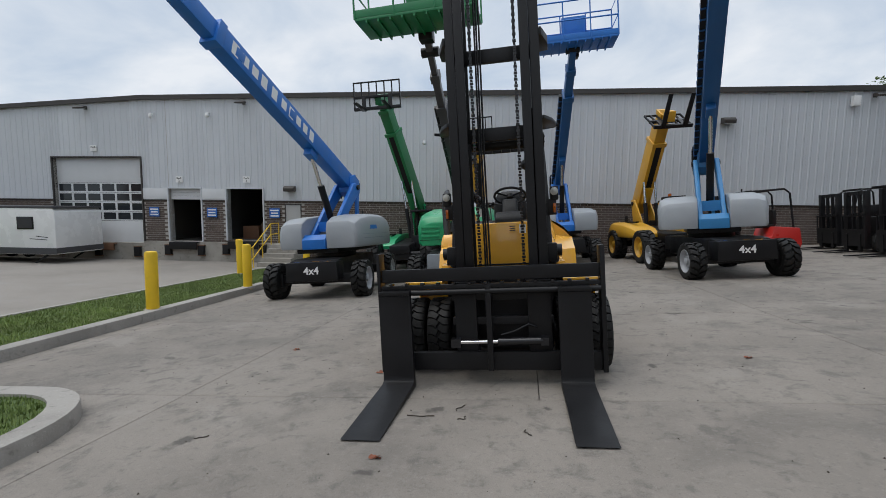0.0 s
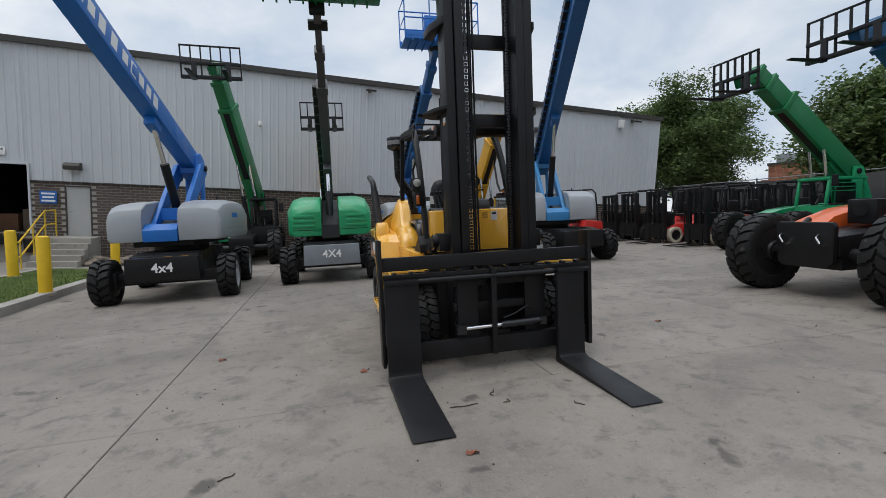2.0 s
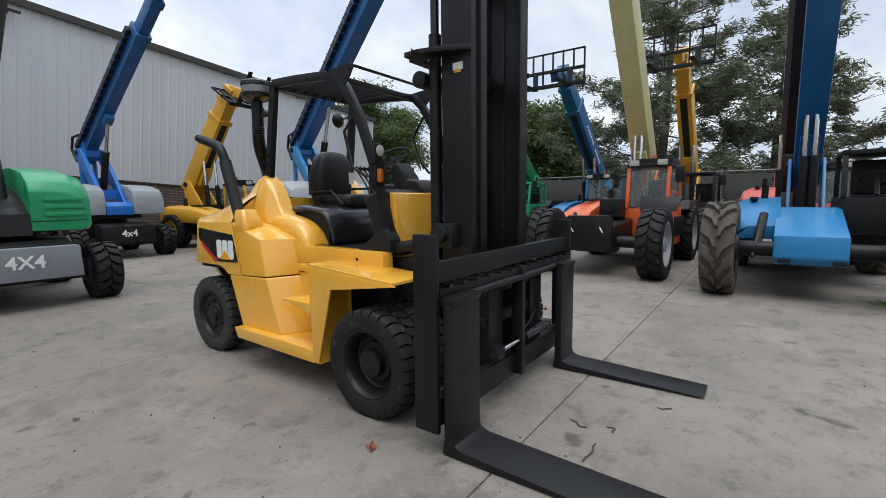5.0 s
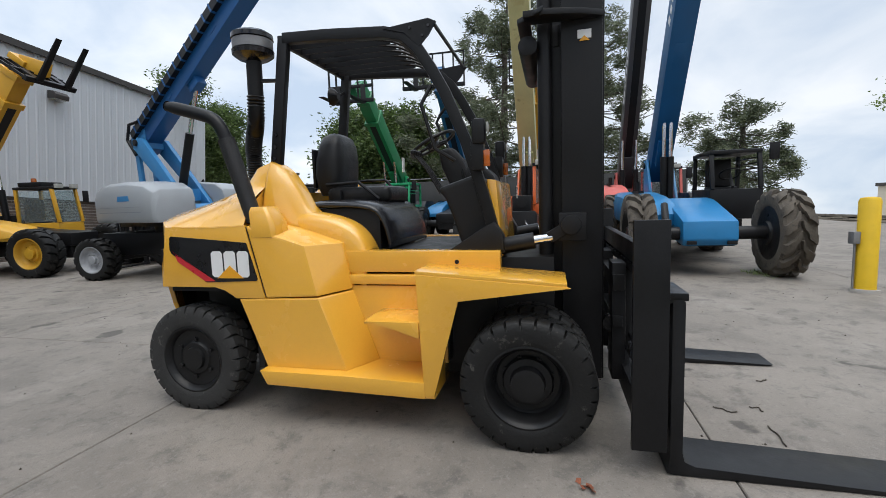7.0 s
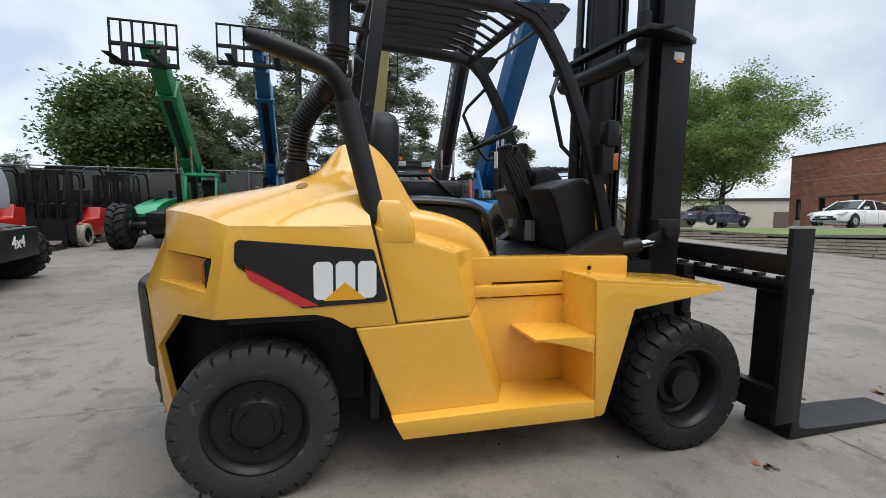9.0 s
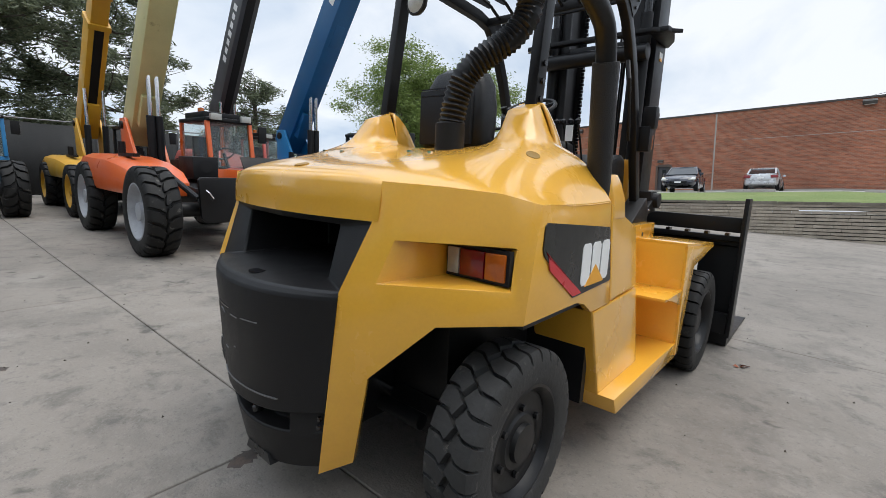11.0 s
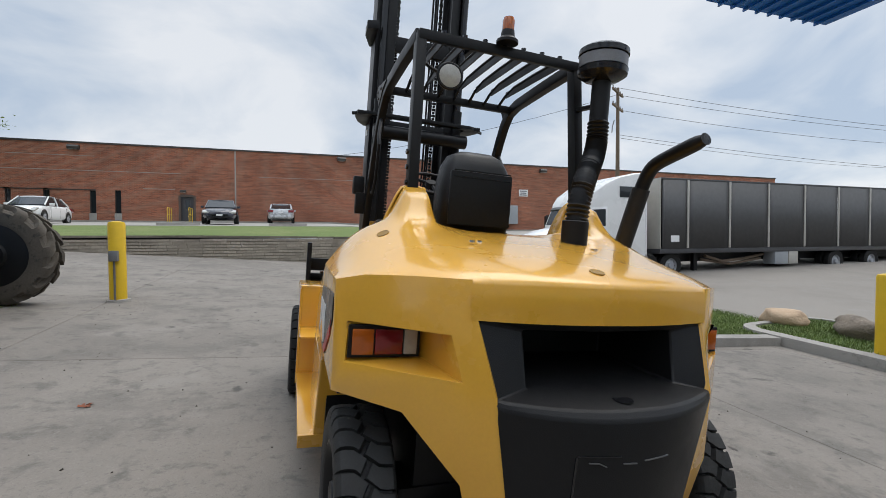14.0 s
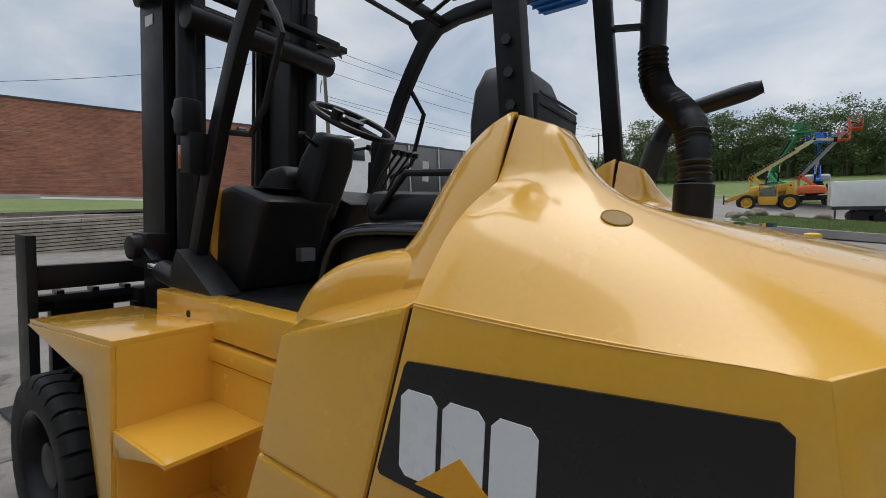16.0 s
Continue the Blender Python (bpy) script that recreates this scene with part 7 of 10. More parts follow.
def siding_panel(w, z0, z1):
    k = (round(w, 3), round(z0, 2), round(z1, 2))
    if k not in panel_cache:
        pts = []
        n = 3
        for i in range(n):
            c = -w / 2 + w * (i + 0.5) / n
            pts += [(c - 0.05, 0.0), (c - 0.022, -0.016), (c + 0.022, -0.016), (c + 0.05, 0.0)]
        pts = [(-w / 2 + 0.0015, 0.0)] + pts + [(w / 2 - 0.0015, 0.0)]
        s = Shape()
        m = len(pts)
        s.add([(x, y, z0) for x, y in pts] + [(x, y, z1) for x, y in pts], [(i, i + 1, m + i + 1, m + i) for i in range(m - 1)])
        s.add([(pts[0][0], 0.04, z0), (pts[-1][0], 0.04, z0), (pts[-1][0], 0, z0), (pts[0][0], 0, z0)], [(0, 1, 2, 3)])
        panel_cache[k] = s.mesh("siding_panel", smooth=False)
        panel_cache[k].materials.append(siding)
    return panel_cache[k]


PW = 0.9
u = A0 + 0.02
edges = [A0]
while u < A1:
    u += PW
    edges.append(min(u, A1))
cuts = sorted(set([e for e in edges] + [c for o in OPEN_A[:3] for c in o[:2]]))
for a, b in zip(cuts, cuts[1:]):
    if b - a < 0.05:
        continue
    mid, z0 = (a + b) / 2, 1.76
    for oa, ob, oz0, oz1 in OPEN_A[:3]:
        if oa - 1e-6 <= a and b <= ob + 1e-6:
            z0 = oz1
    part("siding_panel", siding_panel(b - a, z0, round(roof_a(mid) - 0.11, 1)), siding, wall_north, m=MA @ pose(mid, 0.042, 0))
part("drip_edge", Shape().box(A0, OPEN_A[0][0], -0.02, 0.045, 1.74, 1.775, MA).box(OPEN_A[0][1], OPEN_A[1][0], -0.02, 0.045, 1.74, 1.775, MA).box(OPEN_A[1][1], OPEN_A[2][0], -0.02, 0.045, 1.74, 1.775, MA).box(OPEN_A[2][1], A1, -0.02, 0.045, 1.74, 1.775, MA), trim_dark, wall_north)
for a, b, z0, z1 in OPEN_A[:3]:
    part("door_trim", Shape().box(a - 0.06, a, -0.03, 0.36, z0, z1 + 0.06, MA).box(b, b + 0.06, -0.03, 0.36, z0, z1 + 0.06, MA).box(a, b, -0.03, 0.36, z1, z1 + 0.06, MA), trim_dark if b < -17 else siding, wall_north)

for a, b in ((-17.57, -16.36), (-14.64, -13.50)):
    part("lintel_panel", Shape().box(a, b, -0.006, 0.03, 1.80, 2.30, MA), door_white, wall_north, "plain white filler panel", bevel=0.004)
# brick courses of the base
BW, BH, GAP = 0.285, 0.082, 0.020
brick_me = Shape().box(-BW / 2, BW / 2, -0.012, 0.05, -BH / 2, BH / 2).mesh("brick", smooth=False)
brick_me.materials.append(brick_brown)
half_me = Shape().box(-BW / 4, BW / 4, -0.012, 0.05, -BH / 2, BH / 2).mesh("brick_half", smooth=False)
half_me.materials.append(brick_brown)
far_bricks = Shape()
count = 0
row = 0
z = -1.15
while z < 1.72:
    for a, b in spans(A0 + 14, A1, z):
        u = a + (BW + GAP) * (0.5 if row % 2 else 0.0)
        while u + BW <= b + 0.02:
            c = u + BW / 2
            low = -0.2 if -24.5 < c < -9.8 else foot_a(c)
            if z - BH / 2 > low:
                near = -16.5 < c < -10.0 and z > 0.2 and count < 300
                if near:
                    part("brick", brick_me, brick_brown, wall_north, m=MA @ pose(c, 0.045, z))
                    count += 1
                else:
                    far_bricks.box(c - BW / 2, min(c + BW / 2, b), 0.033, 0.06, z - BH / 2, z + BH / 2, MA)
            u += BW + GAP
    z += BH + GAP
    row += 1
part("brick_courses", far_bricks, paint("brown_grey_brick_courses", (0.105, 0.080, 0.067), 0.9, scale=9.0, vary=0.38, fine=3.0, place="world"), wall_north, "brown-grey brick courses", smooth=False)["kind"] = "stuff"

# foundation and docks
dock = structure("dock_foundation", Shape().box(-24.6, -9.86, -0.06, 0.045, -1.9, -0.28, MA).box(-17.63, -9.86, -0.06, 0.045, -0.28, -0.20, MA), dock_concrete, "stained concrete dock wall below the doors", "dock", smooth=False)
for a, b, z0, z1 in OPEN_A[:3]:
    # floor, walls and ceiling all carry the painted-in dimness
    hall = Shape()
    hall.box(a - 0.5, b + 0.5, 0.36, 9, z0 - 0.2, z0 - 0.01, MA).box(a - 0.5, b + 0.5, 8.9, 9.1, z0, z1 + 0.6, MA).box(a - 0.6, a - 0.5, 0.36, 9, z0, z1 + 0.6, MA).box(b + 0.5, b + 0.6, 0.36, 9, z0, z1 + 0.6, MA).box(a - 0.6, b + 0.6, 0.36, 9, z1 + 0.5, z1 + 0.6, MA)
    structure("dock_interior", hall, inside_shade, "warehouse interior behind the dock opening, its dimness painted in", "interior", smooth=False)
    for k, c in enumerate((a - 0.02, b + 0.02) if b > -17 else (a + 0.25, a + 2.25, b - 0.25)):
        bp = thing("dock_bumper", MA @ pose(c, -0.07, z0 - 0.42), "black rubber dock bumper bolted to the concrete", "dock bumper", "dock bumpers")
        part("pad", Shape().box(-0.14, 0.14, -0.16, 0.005, -0.2, 0.24), black, bp, bevel=0.01)
        part("bracket", Shape().box(-0.17, 0.17, -0.12, 0.005, -0.24, -0.2), rust, bp)
        part("bracket", Shape().box(-0.17, 0.17, -0.12, 0.005, 0.24, 0.27), rust, bp)
    lv = thing("dock_leveller", MA @ pose((a + b) / 2, -0.06, z0 - 0.02), "rusty steel dock leveller lip hanging at the opening", "dock leveller", "dock levellers")
    wl2 = (b - a) * (0.42 if b > -17 else 0.2)
    part("lip", Shape().box(-wl2, wl2, -0.22, 0.30, -0.04, 0.0).box(-wl2, wl2, -0.24, -0.20, -0.34, 0.0), black if b > -17 else rust, lv, bevel=0.008)
    for sx in (-1, 1):
        part("bracket", Shape().prism([(0.0, -0.35), (-0.2, -0.1), (-0.2, 0.0), (0.0, 0.0)], "x", sx * wl2 * 0.8 - 0.03, sx * wl2 * 0.8 + 0.03), rust, lv)
# sectional door with rows of panes
a, b, z0, z1 = OPEN_A[0]
od = thing("overhead_door", MA @ pose((a + b) / 2, 0.22, z0), "closed white sectional overhead door with four rows of dark panes", "overhead door")
hw = (b - a) / 2 - 0.01
HT = z1 - z0
rows_z = [0.0, 1.03, 1.48, 1.93, 2.38, 2.95, HT]
for k in range(6):
    glazed = 1 <= k <= 4
    s = Shape()
    lo, hi = rows_z[k] + 0.006, rows_z[k + 1] - 0.006
    if glazed:
        hi = rows_z[k] + 0.45 - 0.006 if k < 4 else 2.84
        lo2 = lo
        cw = 2 * hw / 6
        s.box(-hw, hw, -0.02, 0.03, lo, lo + 0.055).box(-hw, hw, -0.02, 0.03, hi - 0.055, hi)
        for i in range(7):
            c = -hw + cw * i
            s.box(max(c - 0.05, -hw), min(c + 0.05, hw), -0.018, 0.03, lo + 0.05, hi - 0.05)
    else:
        if k == 5:
            lo = 2.85
        s.box(-hw, hw, -0.02, 0.03, lo, hi)
    sec = part("door_section", s, door_white, od, bevel=0.004)
    if glazed:
        for i in range(6):
            part("pane", Shape().box(-hw + cw * i + 0.052, -hw + cw * (i + 1) - 0.052, 0.0, 0.012, lo + 0.057, hi - 0.057), dark_glass, sec)
a, b, z0, z1 = OPEN_A[1]
rd = thing("roll_door", MA @ pose((a + b) / 2, 0.20, z1), "white dock door raised almost to the top of its opening", "dock door")
for k in range(3):
    part("door_section", Shape().box(-(b - a) / 2 + 0.01, (b - a) / 2 - 0.01, -0.02, 0.03, -0.17 * (k + 1) + 0.004, -0.17 * k - 0.004), door_white, rd, bevel=0.004)
a, b, z0, z1 = OPEN_A[3]
md = structure("door_1", Shape().box(a + 0.04, b - 0.04, 0.06, 0.11, z0, z1 - 0.04, MA), paint("pale_grey_steel_door", (0.42, 0.42, 0.41), 0.45, scale=2.0, vary=0.06), "pale grey steel side door at the top of the steps", "door", smooth=False)
part("door_frame", Shape().box(a, a + 0.04, 0.02, 0.15, z0, z1, MA).box(b - 0.04, b, 0.02, 0.15, z0, z1, MA).box(a + 0.04, b - 0.04, 0.02, 0.15, z1 - 0.04, z1, MA), trim_dark, md)
part("door_handle", Shape().tube([(a + 0.12, 0.06, z0 + 0.85), (a + 0.12, 0.0, z0 + 0.85), (a + 0.24, 0.0, z0 + 0.85)], 0.012, 6, m=MA), steel_grey, md)
# truck inside the second bay
inner = counter_truck("yellow small forklift standing in the dim dock bay", 0, 0, 0, yellow, rubber, mast_high=1.8)
inner.matrix_basis = MA @ pose(-15.4, 2.6, -0.17, 0, 0, 200)
crate = thing("crate", MA @ pose(-12.5, 1.2, -0.10), "dark wooden crates stacked inside the dock", "crate")
part("box", Shape().box(-0.85, -0.05, 0, 0.8, 0, 0.62), rust, crate, bevel=0.01)
part("box", Shape().box(0.05, 0.8, 0.1, 0.9, 0, 0.8), wood_brown, crate, bevel=0.01)


def bars_sign(name, m, w, h, mat, ink, rows, label):
    t = thing(name, m, label, "sign", "wall signs")
    part("panel", Shape().box(-w / 2, w / 2, -0.012, 0.0, -h / 2, h / 2), mat, t, bevel=0.003)
    for k in range(rows):
        z = h * (0.5 - (k + 0.75) / (rows + 0.5))
        ww = w * (0.40 - 0.06 * (k % 2))
        part("text_bar", Shape().box(-ww, ww, -0.0145, -0.0125, z - h * 0.07, z + h * 0.07), ink, t)
    return t


for uu in (-17.03, -14.16, -11.12):
    bars_sign("dock_sign", MA @ pose(uu, -0.02, 1.2), 0.50, 0.44, decal_blue, decal_white, 3, "blue sign with white lines of writing on brick")
for k, (uu, z) in enumerate(((-19.94, 4.16), (-15.71, 2.72), (-12.43, 2.73))):
    t = thing("dock_number", MA @ pose(uu, -0.02, z), "small white dock number plate on the siding", "sign", "wall signs")
    part("panel", Shape().box(-0.17, 0.17, -0.012, 0.0, -0.14, 0.14), decal_white, t, bevel=0.003)
    lettering("Dock", 0.11, decal_black, t, pose(0, -0.016, 0.06, 90, 0, 0), 0.001)
    lettering(str(k + 1), 0.12, decal_black, t, pose(0, -0.016, -0.06, 90, 0, 0), 0.001)


def flood(uu, z, m=None, label="dark floodlight angled down from the wall", sx=1.0, group="wall lamps"):
    t = thing("wall_lamp", (MA @ pose(uu, -0.02, z)) if m is None else m, label, "wall lamp", group)
    part("arm", Shape().tube([(0, 0.02, 0.05), (0, -0.16, 0.05), (0, -0.26, 0.0)], 0.02, 8), trim_dark, t)
    part("plate", Shape().box(-0.07, 0.07, -0.03, 0.02, -0.04, 0.12), trim_dark, t, bevel=0.006)
    head = part("head", Shape().prism([(-0.18, 0.07), (-0.50, -0.02), (-0.48, -0.09), (-0.18, -0.02)], "x", -0.20 * sx, 0.20 * sx), trim_dark, t, bevel=0.012)
    part("lens", Shape().prism([(-0.20, -0.03), (-0.47, -0.098), (-0.47, -0.103), (-0.20, -0.036)], "x", -0.17 * sx, 0.17 * sx), lens_clear, head)
    return t


for uu, z in ((-20.21, 5.98), (-12.44, 6.13), (0.15, 6.10), (13.98, 6.13)):
    flood(uu, z)
for uu, z in ((8.41, 5.2), (-10.33, 2.31)):
    t = thing("wall_pack", MA @ pose(uu, -0.02, z), "dark boxy wall lamp on the siding", "wall lamp", "wall lamps")
    part("housing", Shape().prism([(0.02, -0.12), (-0.28, -0.12), (-0.30, 0.02), (-0.2, 0.12), (0.02, 0.14)], "x", -0.24, 0.24), trim_dark, t, bevel=0.015)
    part("lens", Shape().box(-0.2, 0.2, -0.26, -0.02, -0.135, -0.122), lens_clear, t)
for uu, z in ((-16.89, 5.62), (-14.13, 5.62), (-4.17, 4.35)):
    t = thing("wall_camera", MA @ pose(uu, -0.02, z), "small white dome fixture under the eave", "camera", "wall cameras")
    part("dome", Shape().lathe([(0.05, 0.1), (0.08, 0.02), (0.08, -0.06), (0.04, -0.11), (0.002, -0.12)], "z", 12, at=(0, -0.14, 0)), decal_white, t, sharp=60)
    part("bracket", Shape().box(-0.03, 0.03, -0.12, 0.02, 0.04, 0.12), decal_white, t)
t = thing("junction_box", MA @ pose(13.24, -0.02, 5.95), "white electrical box high on the siding", "junction box")
part("cover", Shape().box(-0.14, 0.14, -0.14, 0.02, -0.2, 0.2), decal_white, t, bevel=0.015)

# steps with yellow rails up to the side door
steps = structure("steps", Shape(), dock_concrete, "concrete steps to the side door", "steps", smooth=False)
for k in range(6):
    zt = -0.17 - 0.165 * k
    part("step", Shape().box(-10.95, -9.60, -0.95 - 0.30 * k if k else -0.95, -0.065 if k == 0 else -0.95 - 0.30 * (k - 1), -2.0, zt), dock_concrete, steps, bevel=0.01, m=MA)
rails = thing("stair_rails", MA @ pose(0, 0, 0), "yellow tubular handrail beside the concrete steps", "handrail")
for uu in (-10.90,):
    for h in (0.45, 0.92):
        part("rail", Shape().tube([(uu, -0.10, -0.17 + h), (uu, -0.90, -0.17 + h), (uu, -2.5, -1.05 + h), (uu, -2.62, -1.08 + h)], 0.024, 8), rail_yellow, rails)
    for yy, zz in ((-0.12, -0.17), (-0.9, -0.17), (-1.7, -0.66), (-2.5, -1.05)):
        part("post", Shape().tube([(uu, yy, zz), (uu, yy, zz + 0.93)], 0.024, 8), rail_yellow, rails)
for k in range(16):
    rng = random.Random(200 + k)
    p = MA @ Vector((-9.0 + rng.uniform(-0.45, 1.2), -0.5 - rng.uniform(0, 1.3), 0))
    boulder(p.x, p.y, rng.uniform(0.13, 0.26), 300 + k, z=ground_z(p.x, p.y) - 0.05 + 0.08 * rng.random())

# ---- white travel trailer by the docks ----
wt = thing("travel_trailer", pose(-19.0, 12.2, ground_z(-19, 12.2), 0, 0, 4), "white enclosed trailer with one dark window", "trailer")
zb = 0.40
part("body", Shape().prism([(-8.4, zb), (-0.05, zb), (0.0, zb + 0.1), (0.0, zb + 1.8), (-0.12, zb + 1.95), (-8.4, zb + 2.0)], "y", -1.15, 1.15), white_paint, wt, bevel=0.04)
part("lower_trim", Shape().box(-8.4, 0.02, -1.165, -1.15, zb + 0.02, zb + 0.28).box(0.0, 0.015, -1.15, 1.15, zb + 0.05, zb + 0.28), graphite, wt)
part("roof_edge", Shape().box(-8.4, 0.015, -1.17, 1.17, zb + 1.93, zb + 2.02), graphite, wt, bevel=0.01)
for x in (-1.35, -4.6):
    w = part("window", Shape().box(x - 0.38, x + 0.38, -1.185, -1.14, zb + 1.05, zb + 1.58), black_gloss, wt, bevel=0.03)
    part("pane", Shape().box(x - 0.33, x + 0.33, -1.19, -1.184, zb + 1.10, zb + 1.53), dark_glass, w)
part("stripe", Shape().bar((-0.4, -1.154, zb + 0.62), (-1.2, -1.154, zb + 0.66), 0.004, 0.03).bar((-0.35, -1.154, zb + 0.72), (-0.9, -1.154, zb + 0.77), 0.004, 0.03), graphite, wt)
part("stabiliser", Shape().bar((-0.6, -0.9, zb), (-1.3, -0.9, 0.0), 0.06, 0.06).bar((-0.6, 0.9, zb), (-1.3, 0.9, 0.0), 0.06, 0.06), black, wt)
for x in (-3.7, -4.6):
    for sy in (-1, 1):
        wg = part("wheel", Shape().lathe([(0.02, -0.1), (0.2, -0.1), (0.22, 0.09), (0.02, 0.1)], "y", 16, at=(x, sy * 1.0, 0.34)), rim_grey, wt)
        part("tyre", Shape().lathe([(0.2, -0.1), (0.31, -0.11), (0.345, -0.07), (0.345, 0.07), (0.31, 0.11), (0.2, 0.1)], "y", 24, at=(x, sy * 1.0, 0.34), caps=False), rubber, wg)

# ---- fabric fence to the east ----
fabric = paint("black_fence_fabric", (0.020, 0.021, 0.022), 0.85, scale=1.2, vary=0.35, bump=0.3, fine=30, place="world")
fence = thing("fence", LOT @ pose(17.5, 0, 0), "tall fence hung with black privacy fabric", "fence")
ys_f = [-5.6 + 2.5 * k for k in range(10)]
for k, y in enumerate(ys_f):
    part("post", Shape().lathe([(0.035, 0), (0.035, 2.42), (0.045, 2.42), (0.02, 2.47)], "z", 10, at=(0, y, 0)), steel_grey, fence)
    if k:
        s = Shape()
        n = 12
        y0 = ys_f[k - 1] + 0.04
        pts = [(-0.045 + 0.03 * math.sin(i * 1.7 + k) * (0 < i < n), y0 + (y - 0.04 - y0) * i / n) for i in range(n + 1)]
        sag = [2.32 - 0.05 * math.sin(math.pi * i / n) for i in range(n + 1)]
        s.add([(px, py, 0.06) for px, py in pts] + [(px, py, sag[i]) for i, (px, py) in enumerate(pts)], [(i, i + 1, n + 2 + i, n + 1 + i) for i in range(n)])
        solid(part("fabric_panel", s, fabric, fence), 0.006)
part("top_rail", Shape().tube([(0, ys_f[0], 2.4), (0, ys_f[-1], 2.4)], 0.022, 8), steel_grey, fence)

# ---- the south side: retaining wall, bank, parking and brick building ----
block_mat = paint("striated_wall_block", (0.35, 0.305, 0.245), 0.92, scale=1.3, vary=0.3, fine=18, bump=0.5, place="world", wear=(0.40, 0.385, 0.35), wear_at=0.63, random_by=0.14)
block_rest = paint("striated_wall_blocks", (0.35, 0.305, 0.245), 0.92, scale=1.9, vary=0.40, fine=5, bump=0.5, place="world", wear=(0.40, 0.385, 0.35), wear_at=0.63)
grass_far = surface_mat("mown_grass", [(0, 0, 0, (0.13, 0.18, 0.05), 0, 0), (0.5, 0.4, 0.65, (0.19, 0.215, 0.075), 0.7, 0.6), (4, 0.5, 0.68, (0.09, 0.135, 0.035), 0.6, 0.65), (1.1, 0.62, 0.74, (0.20, 0.19, 0.08), 0.6, 0.6)], rough=0.95, bump=0.9, bump_scale=14, dist=0.05)
pale_paving = surface_mat("pale_paving", [(0, 0, 0, (0.36, 0.345, 0.315), 0, 0), (0.6, 0.4, 0.66, (0.26, 0.25, 0.225), 0.7, 0.6), (6, 0.55, 0.7, (0.19, 0.18, 0.165), 0.5, 0.6)], rough=0.9)


def brick_mat(name, c1, c2, mortar, width, height):
    """Brickwork on an upright wall along x: courses, joints recessed, bricks of several burns."""
    mat = bpy.data.materials.new(name)
    mat.use_nodes = True
    n, l = mat.node_tree.nodes, mat.node_tree.links
    b = n["Principled BSDF"]
    geo = n.new("ShaderNodeNewGeometry")
    sep = n.new("ShaderNodeSeparateXYZ")
    l.new(geo.outputs["Position"], sep.inputs[0])
    add = n.new("ShaderNodeMath"); add.operation = "ADD"
    l.new(sep.outputs["X"], add.inputs[0]); l.new(sep.outputs["Y"], add.inputs[1])
    com = n.new("ShaderNodeCombineXYZ")
    l.new(add.outputs[0], com.inputs[0]); l.new(sep.outputs["Z"], com.inputs[1])
    br = n.new("ShaderNodeTexBrick")
    br.inputs["Scale"].default_value = 1.0
    br.inputs["Brick Width"].default_value, br.inputs["Row Height"].default_value = width, height
    br.inputs["Mortar Size"].default_value, br.inputs["Mortar Smooth"].default_value = 0.009, 0.2
    br.inputs["Color1"].default_value, br.inputs["Color2"].default_value, br.inputs["Mortar"].default_value = (*c1, 1), (*c2, 1), (*mortar, 1)
    l.new(com.outputs[0], br.inputs["Vector"])
    big = n.new("ShaderNodeTexNoise"); big.inputs["Scale"].default_value = 0.35; big.inputs["Detail"].default_value = 8; big.inputs["Roughness"].default_value = 0.65
    l.new(geo.outputs["Position"], big.inputs["Vector"])
    streak = n.new("ShaderNodeMapping"); streak.inputs["Scale"].default_value = (0.5, 0.5, 5.0)
    l.new(geo.outputs["Position"], streak.inputs["Vector"])
    no2 = n.new("ShaderNodeTexNoise"); no2.inputs["Scale"].default_value = 1.6; no2.inputs["Detail"].default_value = 6
    l.new(streak.outputs[0], no2.inputs["Vector"])
    mx = n.new("ShaderNodeMath"); mx.operation = "ADD"
    l.new(big.outputs[0], mx.inputs[0]); l.new(no2.outputs[0], mx.inputs[1])
    mr = n.new("ShaderNodeMapRange")
    mr.inputs["From Min"].default_value, mr.inputs["From Max"].default_value = 0.65, 1.35
    mr.inputs["To Min"].default_value, mr.inputs["To Max"].default_value = 0.55, 1.5
    l.new(mx.outputs[0], mr.inputs[0])
    sc = n.new("ShaderNodeVectorMath"); sc.operation = "SCALE"
    l.new(br.outputs["Color"], sc.inputs[0]); l.new(mr.outputs[0], sc.inputs["Scale"])
    l.new(sc.outputs[0], b.inputs["Base Color"])
    b.inputs["Roughness"].default_value = 0.92
    bp = n.new("ShaderNodeBump"); bp.inputs["Strength"].default_value = 0.8; bp.inputs["Distance"].default_value = 0.012; bp.invert = True
    l.new(br.outputs["Fac"], bp.inputs["Height"]); l.new(bp.outputs[0], b.inputs["Normal"])
    return mat


red_brick = brick_mat("red_brown_brick", (0.36, 0.122, 0.064), (0.22, 0.080, 0.048), (0.30, 0.21, 0.155), 0.213, 0.080)


def wall_y(x):
    return -12.8 + 0.06 * x


def top_z(x):
    return max(1.30 + 0.012 * (x + 7), 1.16) if x < 4 else (1.43 if x < 8 else 1.43 + min((x - 8) * 0.05, 0.7))


